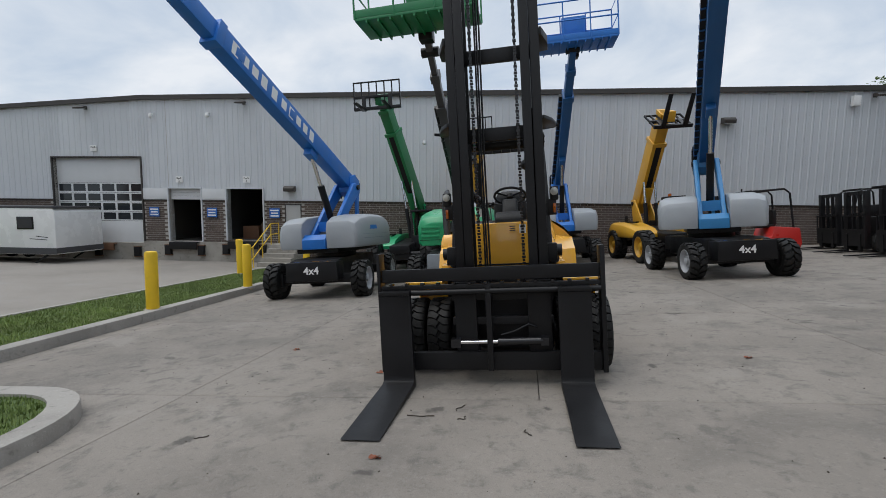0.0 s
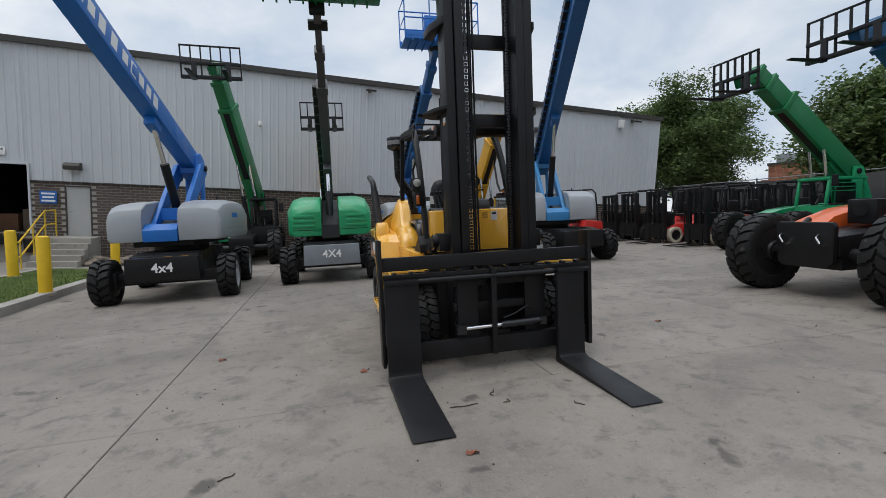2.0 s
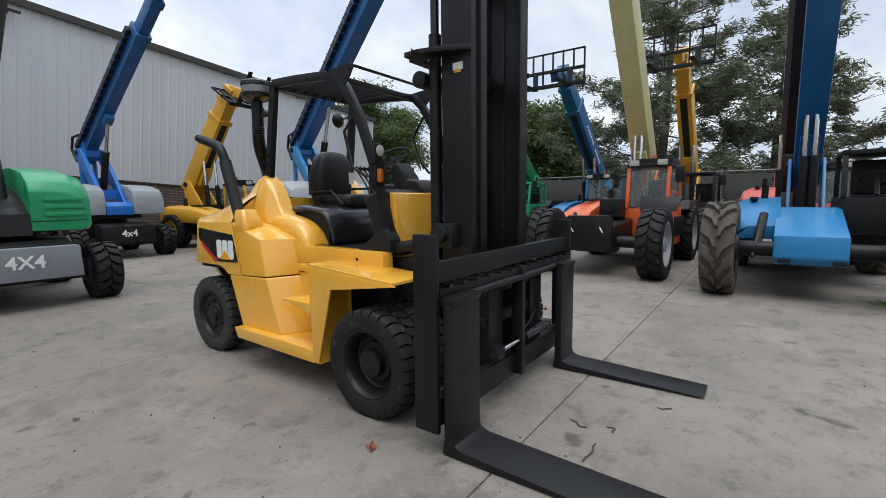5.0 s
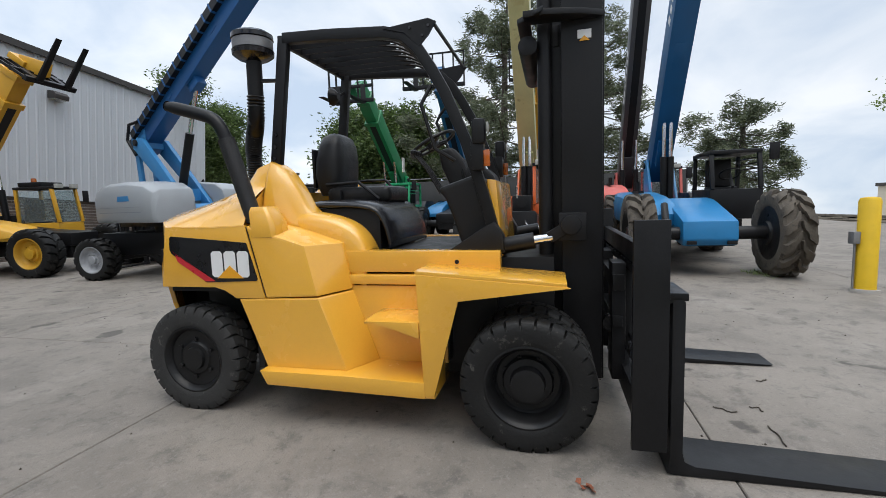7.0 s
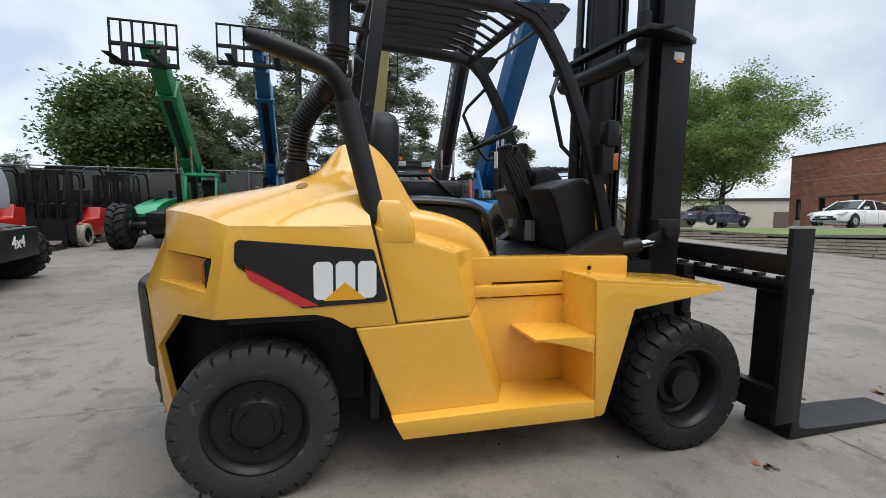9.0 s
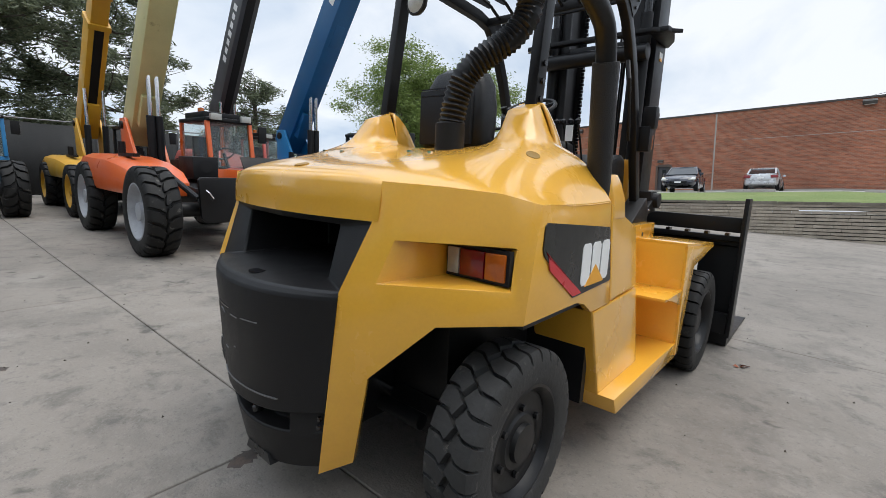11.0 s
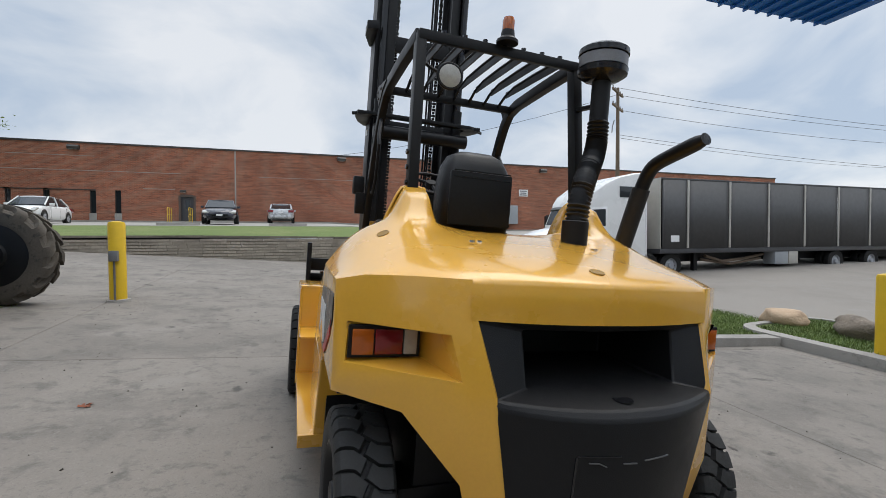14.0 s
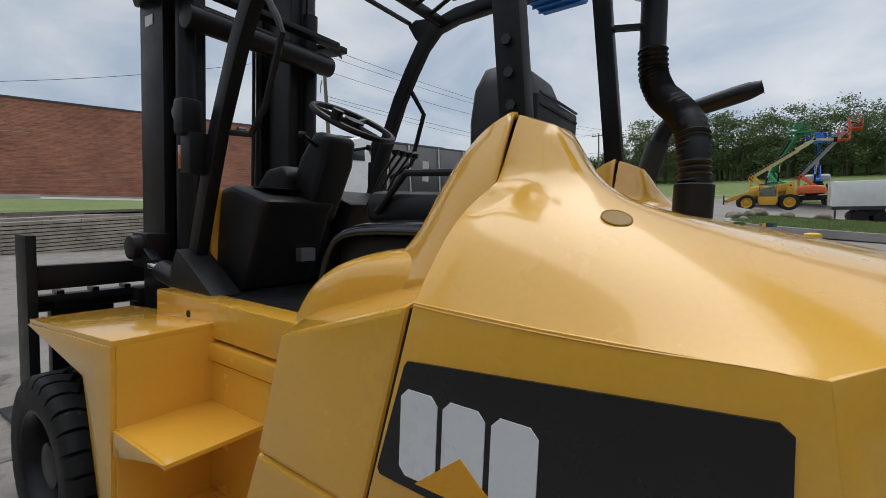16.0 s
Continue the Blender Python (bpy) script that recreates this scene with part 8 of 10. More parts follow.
MR = Matrix.Translation((0, -12.8, 0)) @ Matrix.Rotation(math.atan(0.06), 4, "Z")
CH = 0.098
# the core is coloured dark to stand for shade in the block joints
rw = structure("retaining_wall", Shape().box(-50, 34, -0.55, -0.03, -0.6, 1.1, MR), joint_dark, "weathered grey retaining wall of stacked blocks", "retaining wall", smooth=False)
blk = {}
rest = Shape()
n_near = 0
for k in range(-4, 24):
    z = k * CH
    rng = random.Random(900 + k)
    x = -50 + rng.uniform(0, 0.4)
    while x < 34:
        w = rng.choice((0.30, 0.40, 0.45))
        c = x + w / 2
        if ground_z(c, wall_y(c)) - 0.12 < z + CH and z + CH < top_z(c) + 0.03:
            off = rng.uniform(-0.012, 0.012)
            if -1.0 < c < 7.5 and n_near < 300:
                if w not in blk:
                    blk[w] = Shape().box(-w / 2 + 0.003, w / 2 - 0.003, -0.055, 0.03, 0.024, CH).box(-w / 2 + 0.003, w / 2 - 0.003, -0.055, -0.01, 0.0, 0.025).mesh("wall_block", smooth=False)
                    blk[w].materials.append(block_mat)
                part("wall_block", blk[w], block_mat, rw, m=MR @ pose(c, off, z))
                n_near += 1
            else:
                rest.box(x + 0.003, x + w - 0.003, -0.055, 0.03 + off, z + 0.024, z + CH, MR)
        x += w
part("wall_blocks", rest, block_rest, rw, smooth=False)["kind"] = "stuff"
s = Shape()
x = -50.0
while x < 34:
    s.box(x + 0.004, x + 0.60, -0.30, 0.05, top_z(x + 0.3) - 0.005, top_z(x + 0.3) + 0.07, MR)
    x += 0.604
coping_dark = paint("weathered_coping", (0.17, 0.15, 0.12), 0.95, scale=1.1, vary=0.5, fine=9, bump=0.5, place="world")
part("coping", s, coping_dark, rw, "weathered coping blocks", smooth=False)["kind"] = "stuff"


def back_z(x):
    """The back of the bank falls away to the west."""
    return 2.0 - 0.05 * min(max(-2.0 - x, 0.0), 12.0)


def bank_z(x, y):
    """The raised ground south of the wall."""
    y0 = wall_y(x) - 0.25
    a = top_z(min(x, 34)) + 0.02
    if y > -20:
        k = (y0 - y) / (y0 + 20)
        return a + (back_z(x) - a) * min(max(k, 0), 1) ** 0.8
    return back_z(x) + 0.0433 * (-20 - y)


bx_ = [-62 + 3 * k for k in range(33)]
s = Shape()
nb = 10
for x in bx_:
    y0 = wall_y(x) - 0.25
    for j in range(nb):
        y = y0 + (-20.6 - y0) * j / (nb - 1)
        s.v.append((x, y, bank_z(x, y) + 0.03 * noise.noise(Vector((x * 0.3, y * 0.7, 0)))))
for i in range(len(bx_) - 1):
    for j in range(nb - 1):
        s.f.append((i * nb + j, i * nb + j + 1, (i + 1) * nb + j + 1, (i + 1) * nb + j))
bank = structure("grass_bank", s, grass_far, "mown grass bank above the retaining wall", "grass", sharp=60)
park = Shape()
park.rings([[(x, -20.6, back_z(x) - 0.4), (x, -20.4, back_z(x) - 0.4), (x, -20.4, back_z(x) + 0.03), (x, -20.6, back_z(x) + 0.04), (x, -60, back_z(x) + 1.73), (x, -60, back_z(x) - 0.4)] for x in (-60, -14, -8, -2, 60)])
structure("parking", park, pale_paving, "pale paved parking strip beside the brick building", "pavement", smooth=False)
for x in (6.3, 1.2, -3.6, -9.5, -15, 13):
    st = thing("wheel_stop", pose(x, -21.2, bank_z(x, -21.2)), "pale concrete wheel stop on the parking strip", "wheel stop", "wheel stops")
    part("block", Shape().prism([(-0.09, -0.02), (0.09, -0.02), (0.06, 0.13), (-0.06, 0.13)], "x", -0.95, 0.95), kerb_mat, st, bevel=0.01)

# brick building
BY = -35.0
OPEN_B = [(23.30, 23.72, 3.3, 4.95), (21.55, 22.05, 3.3, 4.95), (17.20, 17.60, 3.3, 4.95), (19.40, 19.75, 3.3, 4.95), (14.45, 14.85, 3.3, 4.95), (12.90, 13.30, 3.3, 5.0), (8.1, 9.1, 2.5, 4.72)]
OPEN_B.sort()
wb = Shape()
u = -54.0
for a, b, z0, z1 in OPEN_B:
    wb.box(u, a, BY - 0.35, BY, 1.5, 8.3).box(a, b, BY - 0.35, BY, 1.5, z0).box(a, b, BY - 0.35, BY, z1, 8.3)
    u = b
wb.box(u, 24.2, BY - 0.35, BY, 1.5, 8.3).box(23.85, 24.2, BY - 26, BY - 0.35, 1.5, 8.3).box(-54, -53.65, BY - 26, BY - 0.35, 1.5, 8.3)
wall_south = structure("wall_south", wb, red_brick, "long red-brown brick wall with dark slot windows", "wall", smooth=False)
rb = structure("roof_south", Shape().box(-54.1, 24.3, BY - 26, BY + 0.06, 8.3, 8.42), trim_dark, "flat roof with dark metal edge", "roof", smooth=False)
part("base_band", Shape().rings([[(x, BY, 1.4), (x, BY + 0.05, 1.4), (x, BY + 0.05, back_z(x) + 0.78), (x, BY, back_z(x) + 0.78)] for x in (-54, -14, -2, 24.22)]), pale_paving, wall_south, "pale concrete footing")
for x in (-15.2, 5.2, -33.0):
    part("movement_joint", Shape().box(x - 0.05, x + 0.05, BY, BY + 0.006, 2.78, 8.3), pale_paving, wall_south, "pale filled joint")
for z, x0, x1 in ((7.4, 14.5, 19.8), (6.35, 9.0, 24.1), (6.3, -8, 3.5), (5.15, 9.4, 11.5)):
    part("ledge", Shape().box(x0, x1, BY, BY + 0.012, z, z + 0.035), pale_paving, wall_south)
for k, (a, b, z0, z1) in enumerate(OPEN_B):
    if b - a > 0.8:
        continue
    w = structure("window_%d" % (k + 1), Shape().box(a, b, BY - 0.20, BY - 0.16, z0, z1), dark_glass, "tall narrow dark window in brick", "window", smooth=False)
    part("window_frame", Shape().box(a, a + 0.04, BY - 0.16, BY - 0.08, z0, z1).box(b - 0.04, b, BY - 0.16, BY - 0.08, z0, z1).box(a + 0.04, b - 0.04, BY - 0.16, BY - 0.08, z1 - 0.04, z1), trim_dark, w)
    part("window_sill", Shape().box(a - 0.02, b + 0.02, BY - 0.1, BY + 0.05, z0 - 0.5, z0), pale_paving, w, "pale concrete panel below")
# shallow recessed bays
for x0, x1 in ((14.87, 17.18), (17.62, 19.38), (19.77, 21.53)):
    part("bay_head", Shape().box(x0 - 0.4, x1 + 0.4, BY, BY + 0.03, 4.95, 5.02), trim_dark, wall_south)
dB = structure("door_2", Shape().box(8.16, 9.04, BY - 0.22, BY - 0.17, 2.7, 4.62), graphite, "dark steel door with small pane in the brick wall", "door", smooth=False)
part("door_frame", Shape().box(8.02, 8.16, BY - 0.2, BY + 0.03, 2.7, 4.72).box(9.04, 9.18, BY - 0.2, BY + 0.03, 2.7, 4.72).box(8.16, 9.04, BY - 0.2, BY + 0.03, 4.62, 4.8), brick_brown, dB)
part("pane", Shape().box(8.45, 8.75, BY - 0.168, BY - 0.160, 3.7, 4.4), dark_glass, dB)
for x in (8.2, 9.6):
    hr = thing("door_rail", pose(x, BY + 0.3, 2.66), "pale yellow handrail beside the door", "handrail", "door rails")
    for dy in (0, 0.6, 1.2):
        part("post", Shape().tube([(0, dy, 0), (0, dy, 1.05)], 0.022, 8), rail_yellow, hr)
    for h in (0.55, 1.05):
        part("rail", Shape().tube([(0, 0, h), (0, 1.2, h), (0, 1.35, h - 0.2)], 0.022, 8), rail_yellow, hr)
for x, z in ((15.7, 7.98), (-3.0, 8.05), (-22.3, 7.9), (8.85, 5.05)):
    t = thing("wall_pack", pose(x, BY, z, 0, 0, 180), "dark boxy wall lamp on the brick wall", "wall lamp", "wall lamps")
    k = 1.3 if z > 6 else 0.8
    part("housing", Shape().prism([(0.0, -0.12 * k), (-0.25 * k, -0.12 * k), (-0.28 * k, 0.02), (-0.2 * k, 0.12 * k), (0.0, 0.14 * k)], "x", -0.26 * k, 0.26 * k), trim_dark, t, bevel=0.015)
    part("lens", Shape().box(-0.2 * k, 0.2 * k, -0.24 * k, -0.02, -0.135 * k, -0.122 * k), lens_clear, t)
bars_sign("notice", pose(-20.2, BY + 0.01, 5.7, 0, 0, 180), 0.95, 0.65, decal_white, graphite, 3, "white notice board with dark lines on the brick wall")
t = thing("utility_cabinet", pose(-18.7, BY + 0.3, 2.7), "pale grey utility cabinet against the brick wall", "utility cabinet")
part("body", Shape().box(-0.62, 0.62, -0.28, 0.28, 0, 1.75), grey_cover, t, bevel=0.03)
part("door", Shape().box(-0.55, 0.55, 0.28, 0.30, 0.1, 1.65), grey_cover, t, bevel=0.01)


# ---- cars ----
def sedan(label, m, paint_a, rim=rim_grey):
    """A saloon car; its front looks along +x."""
    t = thing("car", m, label, "car", "parked cars")
    L, W = 2.30, 0.90
    st = [(-2.30, 0.50, 0.42, 0.66, 0.84), (-2.22, 0.78, 0.34, 0.80, 0.95), (-1.9, 0.87, 0.28, 0.86, 1.0), (-1.2, 0.90, 0.24, 0.90, 0.99), (-0.2, 0.905, 0.22, 0.90, 0.96), (0.75, 0.90, 0.22, 0.86, 0.93), (1.5, 0.88, 0.24, 0.80, 0.86), (2.0, 0.82, 0.27, 0.70, 0.76), (2.22, 0.70, 0.32, 0.58, 0.66), (2.30, 0.45, 0.38, 0.52, 0.60)]
    rings = []
    for x, w, zl, zs, zt in st:
        rings.append([(x, -w * 0.9, zl), (x, -w, zl + 0.12), (x, -w, zs - 0.12), (x, -w * 0.95, zs), (x, -w * 0.82, zt), (x, 0, zt + 0.025), (x, w * 0.82, zt), (x, w * 0.95, zs), (x, w, zs - 0.12), (x, w, zl + 0.12), (x, w * 0.9, zl)])
    body = part("body", Shape().rings(rings, True, True), paint_a, t, sharp=40)
    for x in (-1.38, 1.42):
        for sy in (-1, 1):
            part("wheel_arch", Shape().lathe([(0.36, -0.012), (0.36, 0.0), (0.002, 0.0)], "y", 24, at=(x, sy * 0.907 - (0 if sy > 0 else -0.0), 0.34)), black, body)
            wh = part("wheel", Shape().lathe([(0.02, -0.02), (0.06, sy * 0.03), (0.19, sy * 0.0), (0.22, sy * 0.02), (0.22, -sy * 0.15), (0.02, -sy * 0.15)], "y", 20, at=(x, sy * 0.90, 0.31)), rim, t)
            part("tyre", Shape().lathe([(0.21, sy * 0.02), (0.29, sy * 0.025), (0.315, -sy * 0.01), (0.315, -sy * 0.17), (0.28, -sy * 0.2), (0.21, -sy * 0.19)], "y", 28, at=(x, sy * 0.90, 0.312), caps=False), rubber, wh)
    gh = []
    for x, w, z in ((-1.95, 0.70, 0.99), (-1.15, 0.64, 1.36), (-0.35, 0.63, 1.44), (0.25, 0.62, 1.42), (1.05, 0.76, 0.95)):
        gh.append([(x, -w, z), (x, -w * 0.9, z + 0.018), (x, w * 0.9, z + 0.018), (x, w, z), (x, 0.80 if z > 1 else w, 0.90), (x, -0.80 if z > 1 else -w, 0.90)])
    part("glasshouse", Shape().rings(gh, True, True), dark_glass, t, sharp=25)
    roof_r = []
    for x, w, z in ((-1.22, 0.60, 1.352), (-1.1, 0.645, 1.39), (-0.35, 0.635, 1.464), (0.2, 0.625, 1.446), (0.34, 0.58, 1.40)):
        roof_r.append([(x, -w, z - 0.05), (x, -w * 0.93, z), (x, 0, z + 0.03), (x, w * 0.93, z), (x, w, z - 0.05)])
    part("roof", Shape().rings(roof_r, True, True), paint_a, t, sharp=40)
    for sy in (-1, 1):
        for pa, pb, pw, ph in (((1.05, 0.775, 0.95), (0.25, 0.635, 1.43), 0.05, 0.05), ((-1.95, 0.71, 0.99), (-1.15, 0.65, 1.38), 0.09, 0.05), ((-0.35, 0.80, 0.92), (-0.35, 0.645, 1.43), 0.03, 0.08)):
            part("pillar", Shape().bar((pa[0], sy * pa[1], pa[2]), (pb[0], sy * pb[1], pb[2]), pw, ph), paint_a, t)
        part("mirror", Shape().box(0.62, 0.74, sy * 0.86 - 0.02, sy * 0.86 + sy * 0.18, 0.93, 1.06), paint_a, t, bevel=0.02)
        part("headlight", Shape().prism([(1.86, 0.70), (2.24, 0.55), (2.26, 0.62), (2.0, 0.755), (1.85, 0.76)], "y", sy * 0.48, sy * 0.835), lens_clear, t, bevel=0.01)
        part("tail_lamp", Shape().prism([(-2.285, 0.72), (-2.27, 0.90), (-1.98, 0.92), (-2.05, 0.78)], "y", sy * 0.45, sy * 0.875), lens_red, t, bevel=0.01)
        part("door_seam", Shape().box(-0.36, -0.352, sy * 0.9, sy * 0.909, 0.30, 0.88).box(0.70, 0.708, sy * 0.89, sy * 0.907, 0.30, 0.86).box(-1.20, -1.192, sy * 0.89, sy * 0.907, 0.55, 0.88), black, body)
    part("grille", Shape().box(2.20, 2.312, -0.42, 0.42, 0.44, 0.53).box(2.16, 2.30, -0.55, 0.55, 0.32, 0.42), black_gloss, t, bevel=0.01)
    part("number_plate", Shape().box(2.305, 2.325, -0.16, 0.16, 0.42, 0.50), decal_white, t)
    part("number_plate", Shape().box(-2.325, -2.30, -0.16, 0.16, 0.68, 0.78), decal_white, t)
    part("bumper", Shape().box(-2.33, -2.1, -0.72, 0.72, 0.36, 0.52), paint_a, t, bevel=0.03)
    return t


sedan("clean white saloon car parked facing the grass bank", pose(13.9, -25.6, bank_z(13.9, -25.6), 0, 0, 92), white_paint)
sedan("dark navy saloon car parked facing the grass bank", pose(5.0, -25.8, bank_z(5, -25.8), 0, 0, 95), navy_paint)
sedan("silver saloon car parked with its tail to the lot", pose(1.75, -32.3, bank_z(1.7, -32.3), 0, 0, -90), silver_paint)
sedan("dark blue saloon car parked under the broad tree", pose(22.3, -25.6, 2.45, 0, 0, -92), paint("slate_blue_car_paint", (0.03, 0.04, 0.075), 0.25, scale=1.5, vary=0.05, coat=0.8))
sedan("charcoal saloon car parked under the broad tree", pose(27.6, -24.6, 2.45, 0, 0, 160), paint("charcoal_car_paint", (0.04, 0.042, 0.046), 0.25, scale=1.5, vary=0.05, coat=0.8))
sedan("black saloon car at the end of the parking strip", pose(32.5, -25.4, 2.45, 0, 0, 165), navy_paint)
for x, y, h in ((11.6, -10.2, 1.42), (19.0, -14.2, 1.5)):
    t = thing("marker_post", pose(x, y, ground_z(x, y)), "thin dark steel post at the edge of the lot", "post", "marker posts")
    part("post", Shape().lathe([(0.05, -0.1), (0.05, h), (0.03, h + 0.02)], "z", 10), black, t)

# ---- white road tractor with a curtain-sided trailer ----
TZ = -0.22
tr = thing("road_tractor", pose(-7.0, -10.6, TZ), "white sleeper-cab road tractor coupled to a trailer", "truck")
hood = []
for x, w, zl, zt in ((0.02, 0.90, 0.66, 1.56), (-0.12, 1.00, 0.60, 1.70), (-0.8, 1.06, 0.60, 1.90), (-1.75, 1.10, 0.60, 2.04)):
    hood.append([(x, -w, zl), (x, -w, zt - 0.28), (x, -w * 0.72, zt - 0.04), (x, 0, zt + 0.03), (x, w * 0.72, zt - 0.04), (x, w, zt - 0.28), (x, w, zl)])
part("hood", Shape().rings(hood, True, True), white_paint, tr, sharp=35)
part("cab", Shape().prism([(-1.55, 0.75), (-1.55, 2.04), (-1.86, 2.72), (-1.92, 2.92), (-2.10, 3.18), (-2.60, 3.52), (-3.25, 3.80), (-3.9, 3.94), (-4.40, 3.99), (-4.45, 3.8), (-4.45, 0.75)], "y", -1.17, 1.17), white_paint, tr, bevel=0.10, segments=3)
part("windscreen", Shape().prism([(-1.59, 2.08), (-1.845, 2.66), (-1.825, 2.67), (-1.57, 2.09)], "y", -1.06, 1.06), dark_glass, tr)
for yy in (-0.45, 0.45):
    part("wiper", Shape().bar((-1.555, yy - 0.3, 2.10), (-1.58, yy + 0.3, 2.16), 0.02, 0.02), black, tr)
part("visor", Shape().prism([(-1.77, 2.69), (-1.90, 2.80), (-1.90, 2.70), (-1.80, 2.65)], "y", -1.10, 1.10), graphite, tr, "dark sun visor", bevel=0.012)
part("roof_window", Shape().prism([(-2.24, 3.285), (-2.50, 3.462), (-2.492, 3.476), (-2.232, 3.299)], "y", 0.10, 0.80), dark_glass, tr, "small tinted roof window")
for sy in (-1, 1):
    y0, y1 = (1.165, 1.182) if sy > 0 else (-1.182, -1.165)
    dr = part("door", Shape().prism([(-1.72, 0.95), (-1.72, 1.98), (-1.98, 2.64), (-2.72, 2.70), (-2.72, 0.95)], "y", y0, y1), white_paint, tr, bevel=0.006)
    part("side_window", Shape().prism([(-1.82, 2.02), (-2.04, 2.58), (-2.64, 2.61), (-2.64, 2.00)], "y", y1 if sy > 0 else y0 - 0.004, y1 + 0.004 if sy > 0 else y0), dark_glass, dr)
    part("sleeper_window", Shape().box(-3.84, -3.25, min(sy * 1.17, sy * 1.19), max(sy * 1.17, sy * 1.19), 3.04, 3.44), dark_glass, tr, bevel=0.02)
    part("text_bar", Shape().box(-2.75, -2.25, min(sy * 1.184, sy * 1.19), max(sy * 1.184, sy * 1.19), 1.35, 1.42).box(-2.65, -2.35, min(sy * 1.184, sy * 1.19), max(sy * 1.184, sy * 1.19), 1.22, 1.28), decal_blue, dr)
    part("side_skirt", Shape().box(-4.5, -1.95, min(sy * 1.1, sy * 1.19), max(sy * 1.1, sy * 1.19), 0.42, 0.92), white_paint, tr, bevel=0.03)
    part("step_slot", Shape().box(-3.0, -2.05, min(sy * 1.19, sy * 1.195), max(sy * 1.19, sy * 1.195), 0.62, 0.70), graphite, tr)
    part("stripe", Shape().box(-4.5, -1.95, min(sy * 1.19, sy * 1.196), max(sy * 1.19, sy * 1.196), 0.82, 0.90), steel_grey, tr)
    part("headlight", Shape().prism([(0.0, 0.98), (-0.30, 1.12), (-0.72, 1.16), (-0.62, 0.82), (0.0, 0.74)], "y", sy * 0.90, sy * 1.065), lens_clear, tr, bevel=0.02)
    part("mirror_arm", Shape().tube([(-1.9, sy * 1.18, 2.5), (-1.8, sy * 1.42, 2.5), (-1.8, sy * 1.42, 2.0), (-1.9, sy * 1.18, 1.95)], 0.02, 6), black, tr)
    part("mirror", Shape().box(-1.86, -1.76, sy * 1.42 - 0.11, sy * 1.42 + 0.11, 1.92, 2.48), black_gloss, tr, bevel=0.03)
    part("fender", Shape().prism([(-0.72, 0.55), (-0.80, 0.95), (-1.05, 1.16), (-1.4, 1.22), (-1.75, 1.16), (-2.0, 0.95), (-2.08, 0.55), (-1.96, 0.55), (-1.9, 0.85), (-1.68, 1.04), (-1.4, 1.10), (-1.12, 1.04), (-0.9, 0.85), (-0.84, 0.55)], "y", sy * 0.85, sy * 1.16), white_paint, tr, bevel=0.02)
    part("hood_vent", Shape().prism([(-0.30, 1.25), (-0.46, 1.22), (-0.66, 1.50), (-1.05, 1.66), (-1.02, 1.74), (-0.60, 1.62)], "y", sy * 1.02, sy * 1.078), black, tr, bevel=0.01)
    part("hood_vent", Shape().prism([(-0.14, 1.44), (-0.26, 1.42), (-0.40, 1.56), (-0.30, 1.58)], "y", sy * 1.00, sy * 1.055), black, tr, bevel=0.008)
    part("air_shield", Shape().box(-4.47, -4.40, sy * 1.10, sy * 1.185, 0.95, 3.75), white_paint, tr, bevel=0.012)
grille = part("grille", Shape().box(-0.06, 0.035, -0.66, 0.66, 0.84, 1.50), black_gloss, tr, "black slatted grille in a bright frame", bevel=0.02)
part("grille_frame", Shape().box(0.0, 0.05, -0.70, -0.66, 0.80, 1.54).box(0.0, 0.05, 0.66, 0.70, 0.80, 1.54).box(0.0, 0.05, -0.66, 0.66, 0.80, 0.84).box(0.0, 0.05, -0.66, 0.66, 1.50, 1.54), chrome, grille, bevel=0.006)
for k in range(7):
    part("grille_slat", Shape().box(0.03, 0.045, -0.66, 0.66, 0.92 + 0.085 * k, 0.94 + 0.085 * k), graphite, grille)
part("grille_bar", Shape().bar((0.05, -0.62, 0.88), (0.05, 0.62, 1.46), 0.012, 0.03), chrome, grille)
part("licence_plate", Shape().box(0.05, 0.058, 0.18, 0.56, 0.90, 1.04), decal_white, grille)
part("bumper", Shape().prism([(0.14, 0.28), (0.16, 0.48), (0.12, 0.76), (-0.90, 0.70), (-0.90, 0.24)], "y", -1.18, 1.18), black, tr, "black plastic bumper", bevel=0.06, segments=3)
part("bumper_slot", Shape().box(0.10, 0.162, -0.55, 0.55, 0.50, 0.60), black_gloss, tr, bevel=0.02)
for sy in (-1, 1):
    part("chassis_rail", Shape().box(-6.9, -1.0, min(sy * 0.45, sy * 0.35), max(sy * 0.45, sy * 0.35), 0.65, 0.9), black, tr)


def road_wheel(parent, x, y, sy, dual=False, rim=rim_grey):
    w = part("wheel", Shape().lathe([(0.02, sy * 0.05), (0.10, sy * 0.05), (0.12, -sy * 0.02), (0.24, -sy * 0.06), (0.29, sy * 0.02), (0.29, -sy * 0.25), (0.02, -sy * 0.25)], "y", 20, at=(x, y, 0.51)), rim, parent)
    for k in range(10):
        a = 2 * math.pi * k / 10
        part("hand_hole", Shape().lathe([(0.028, sy * 0.028), (0.001, sy * 0.030)], "y", 8, at=(x + 0.235 * math.cos(a), y - sy * 0.075, 0.51 + 0.235 * math.sin(a))), black, w)
    for d in ((0.0, -0.32) if dual else (0.0,)):
        part("tyre", Shape().lathe([(0.28, sy * (0.02 + d)), (0.44, sy * (0.04 + d)), (0.505, sy * d), (0.505, sy * (d - 0.2)), (0.44, sy * (d - 0.26)), (0.28, sy * (d - 0.24))], "y", 32, at=(x, y, 0.508), caps=False), rubber, w)


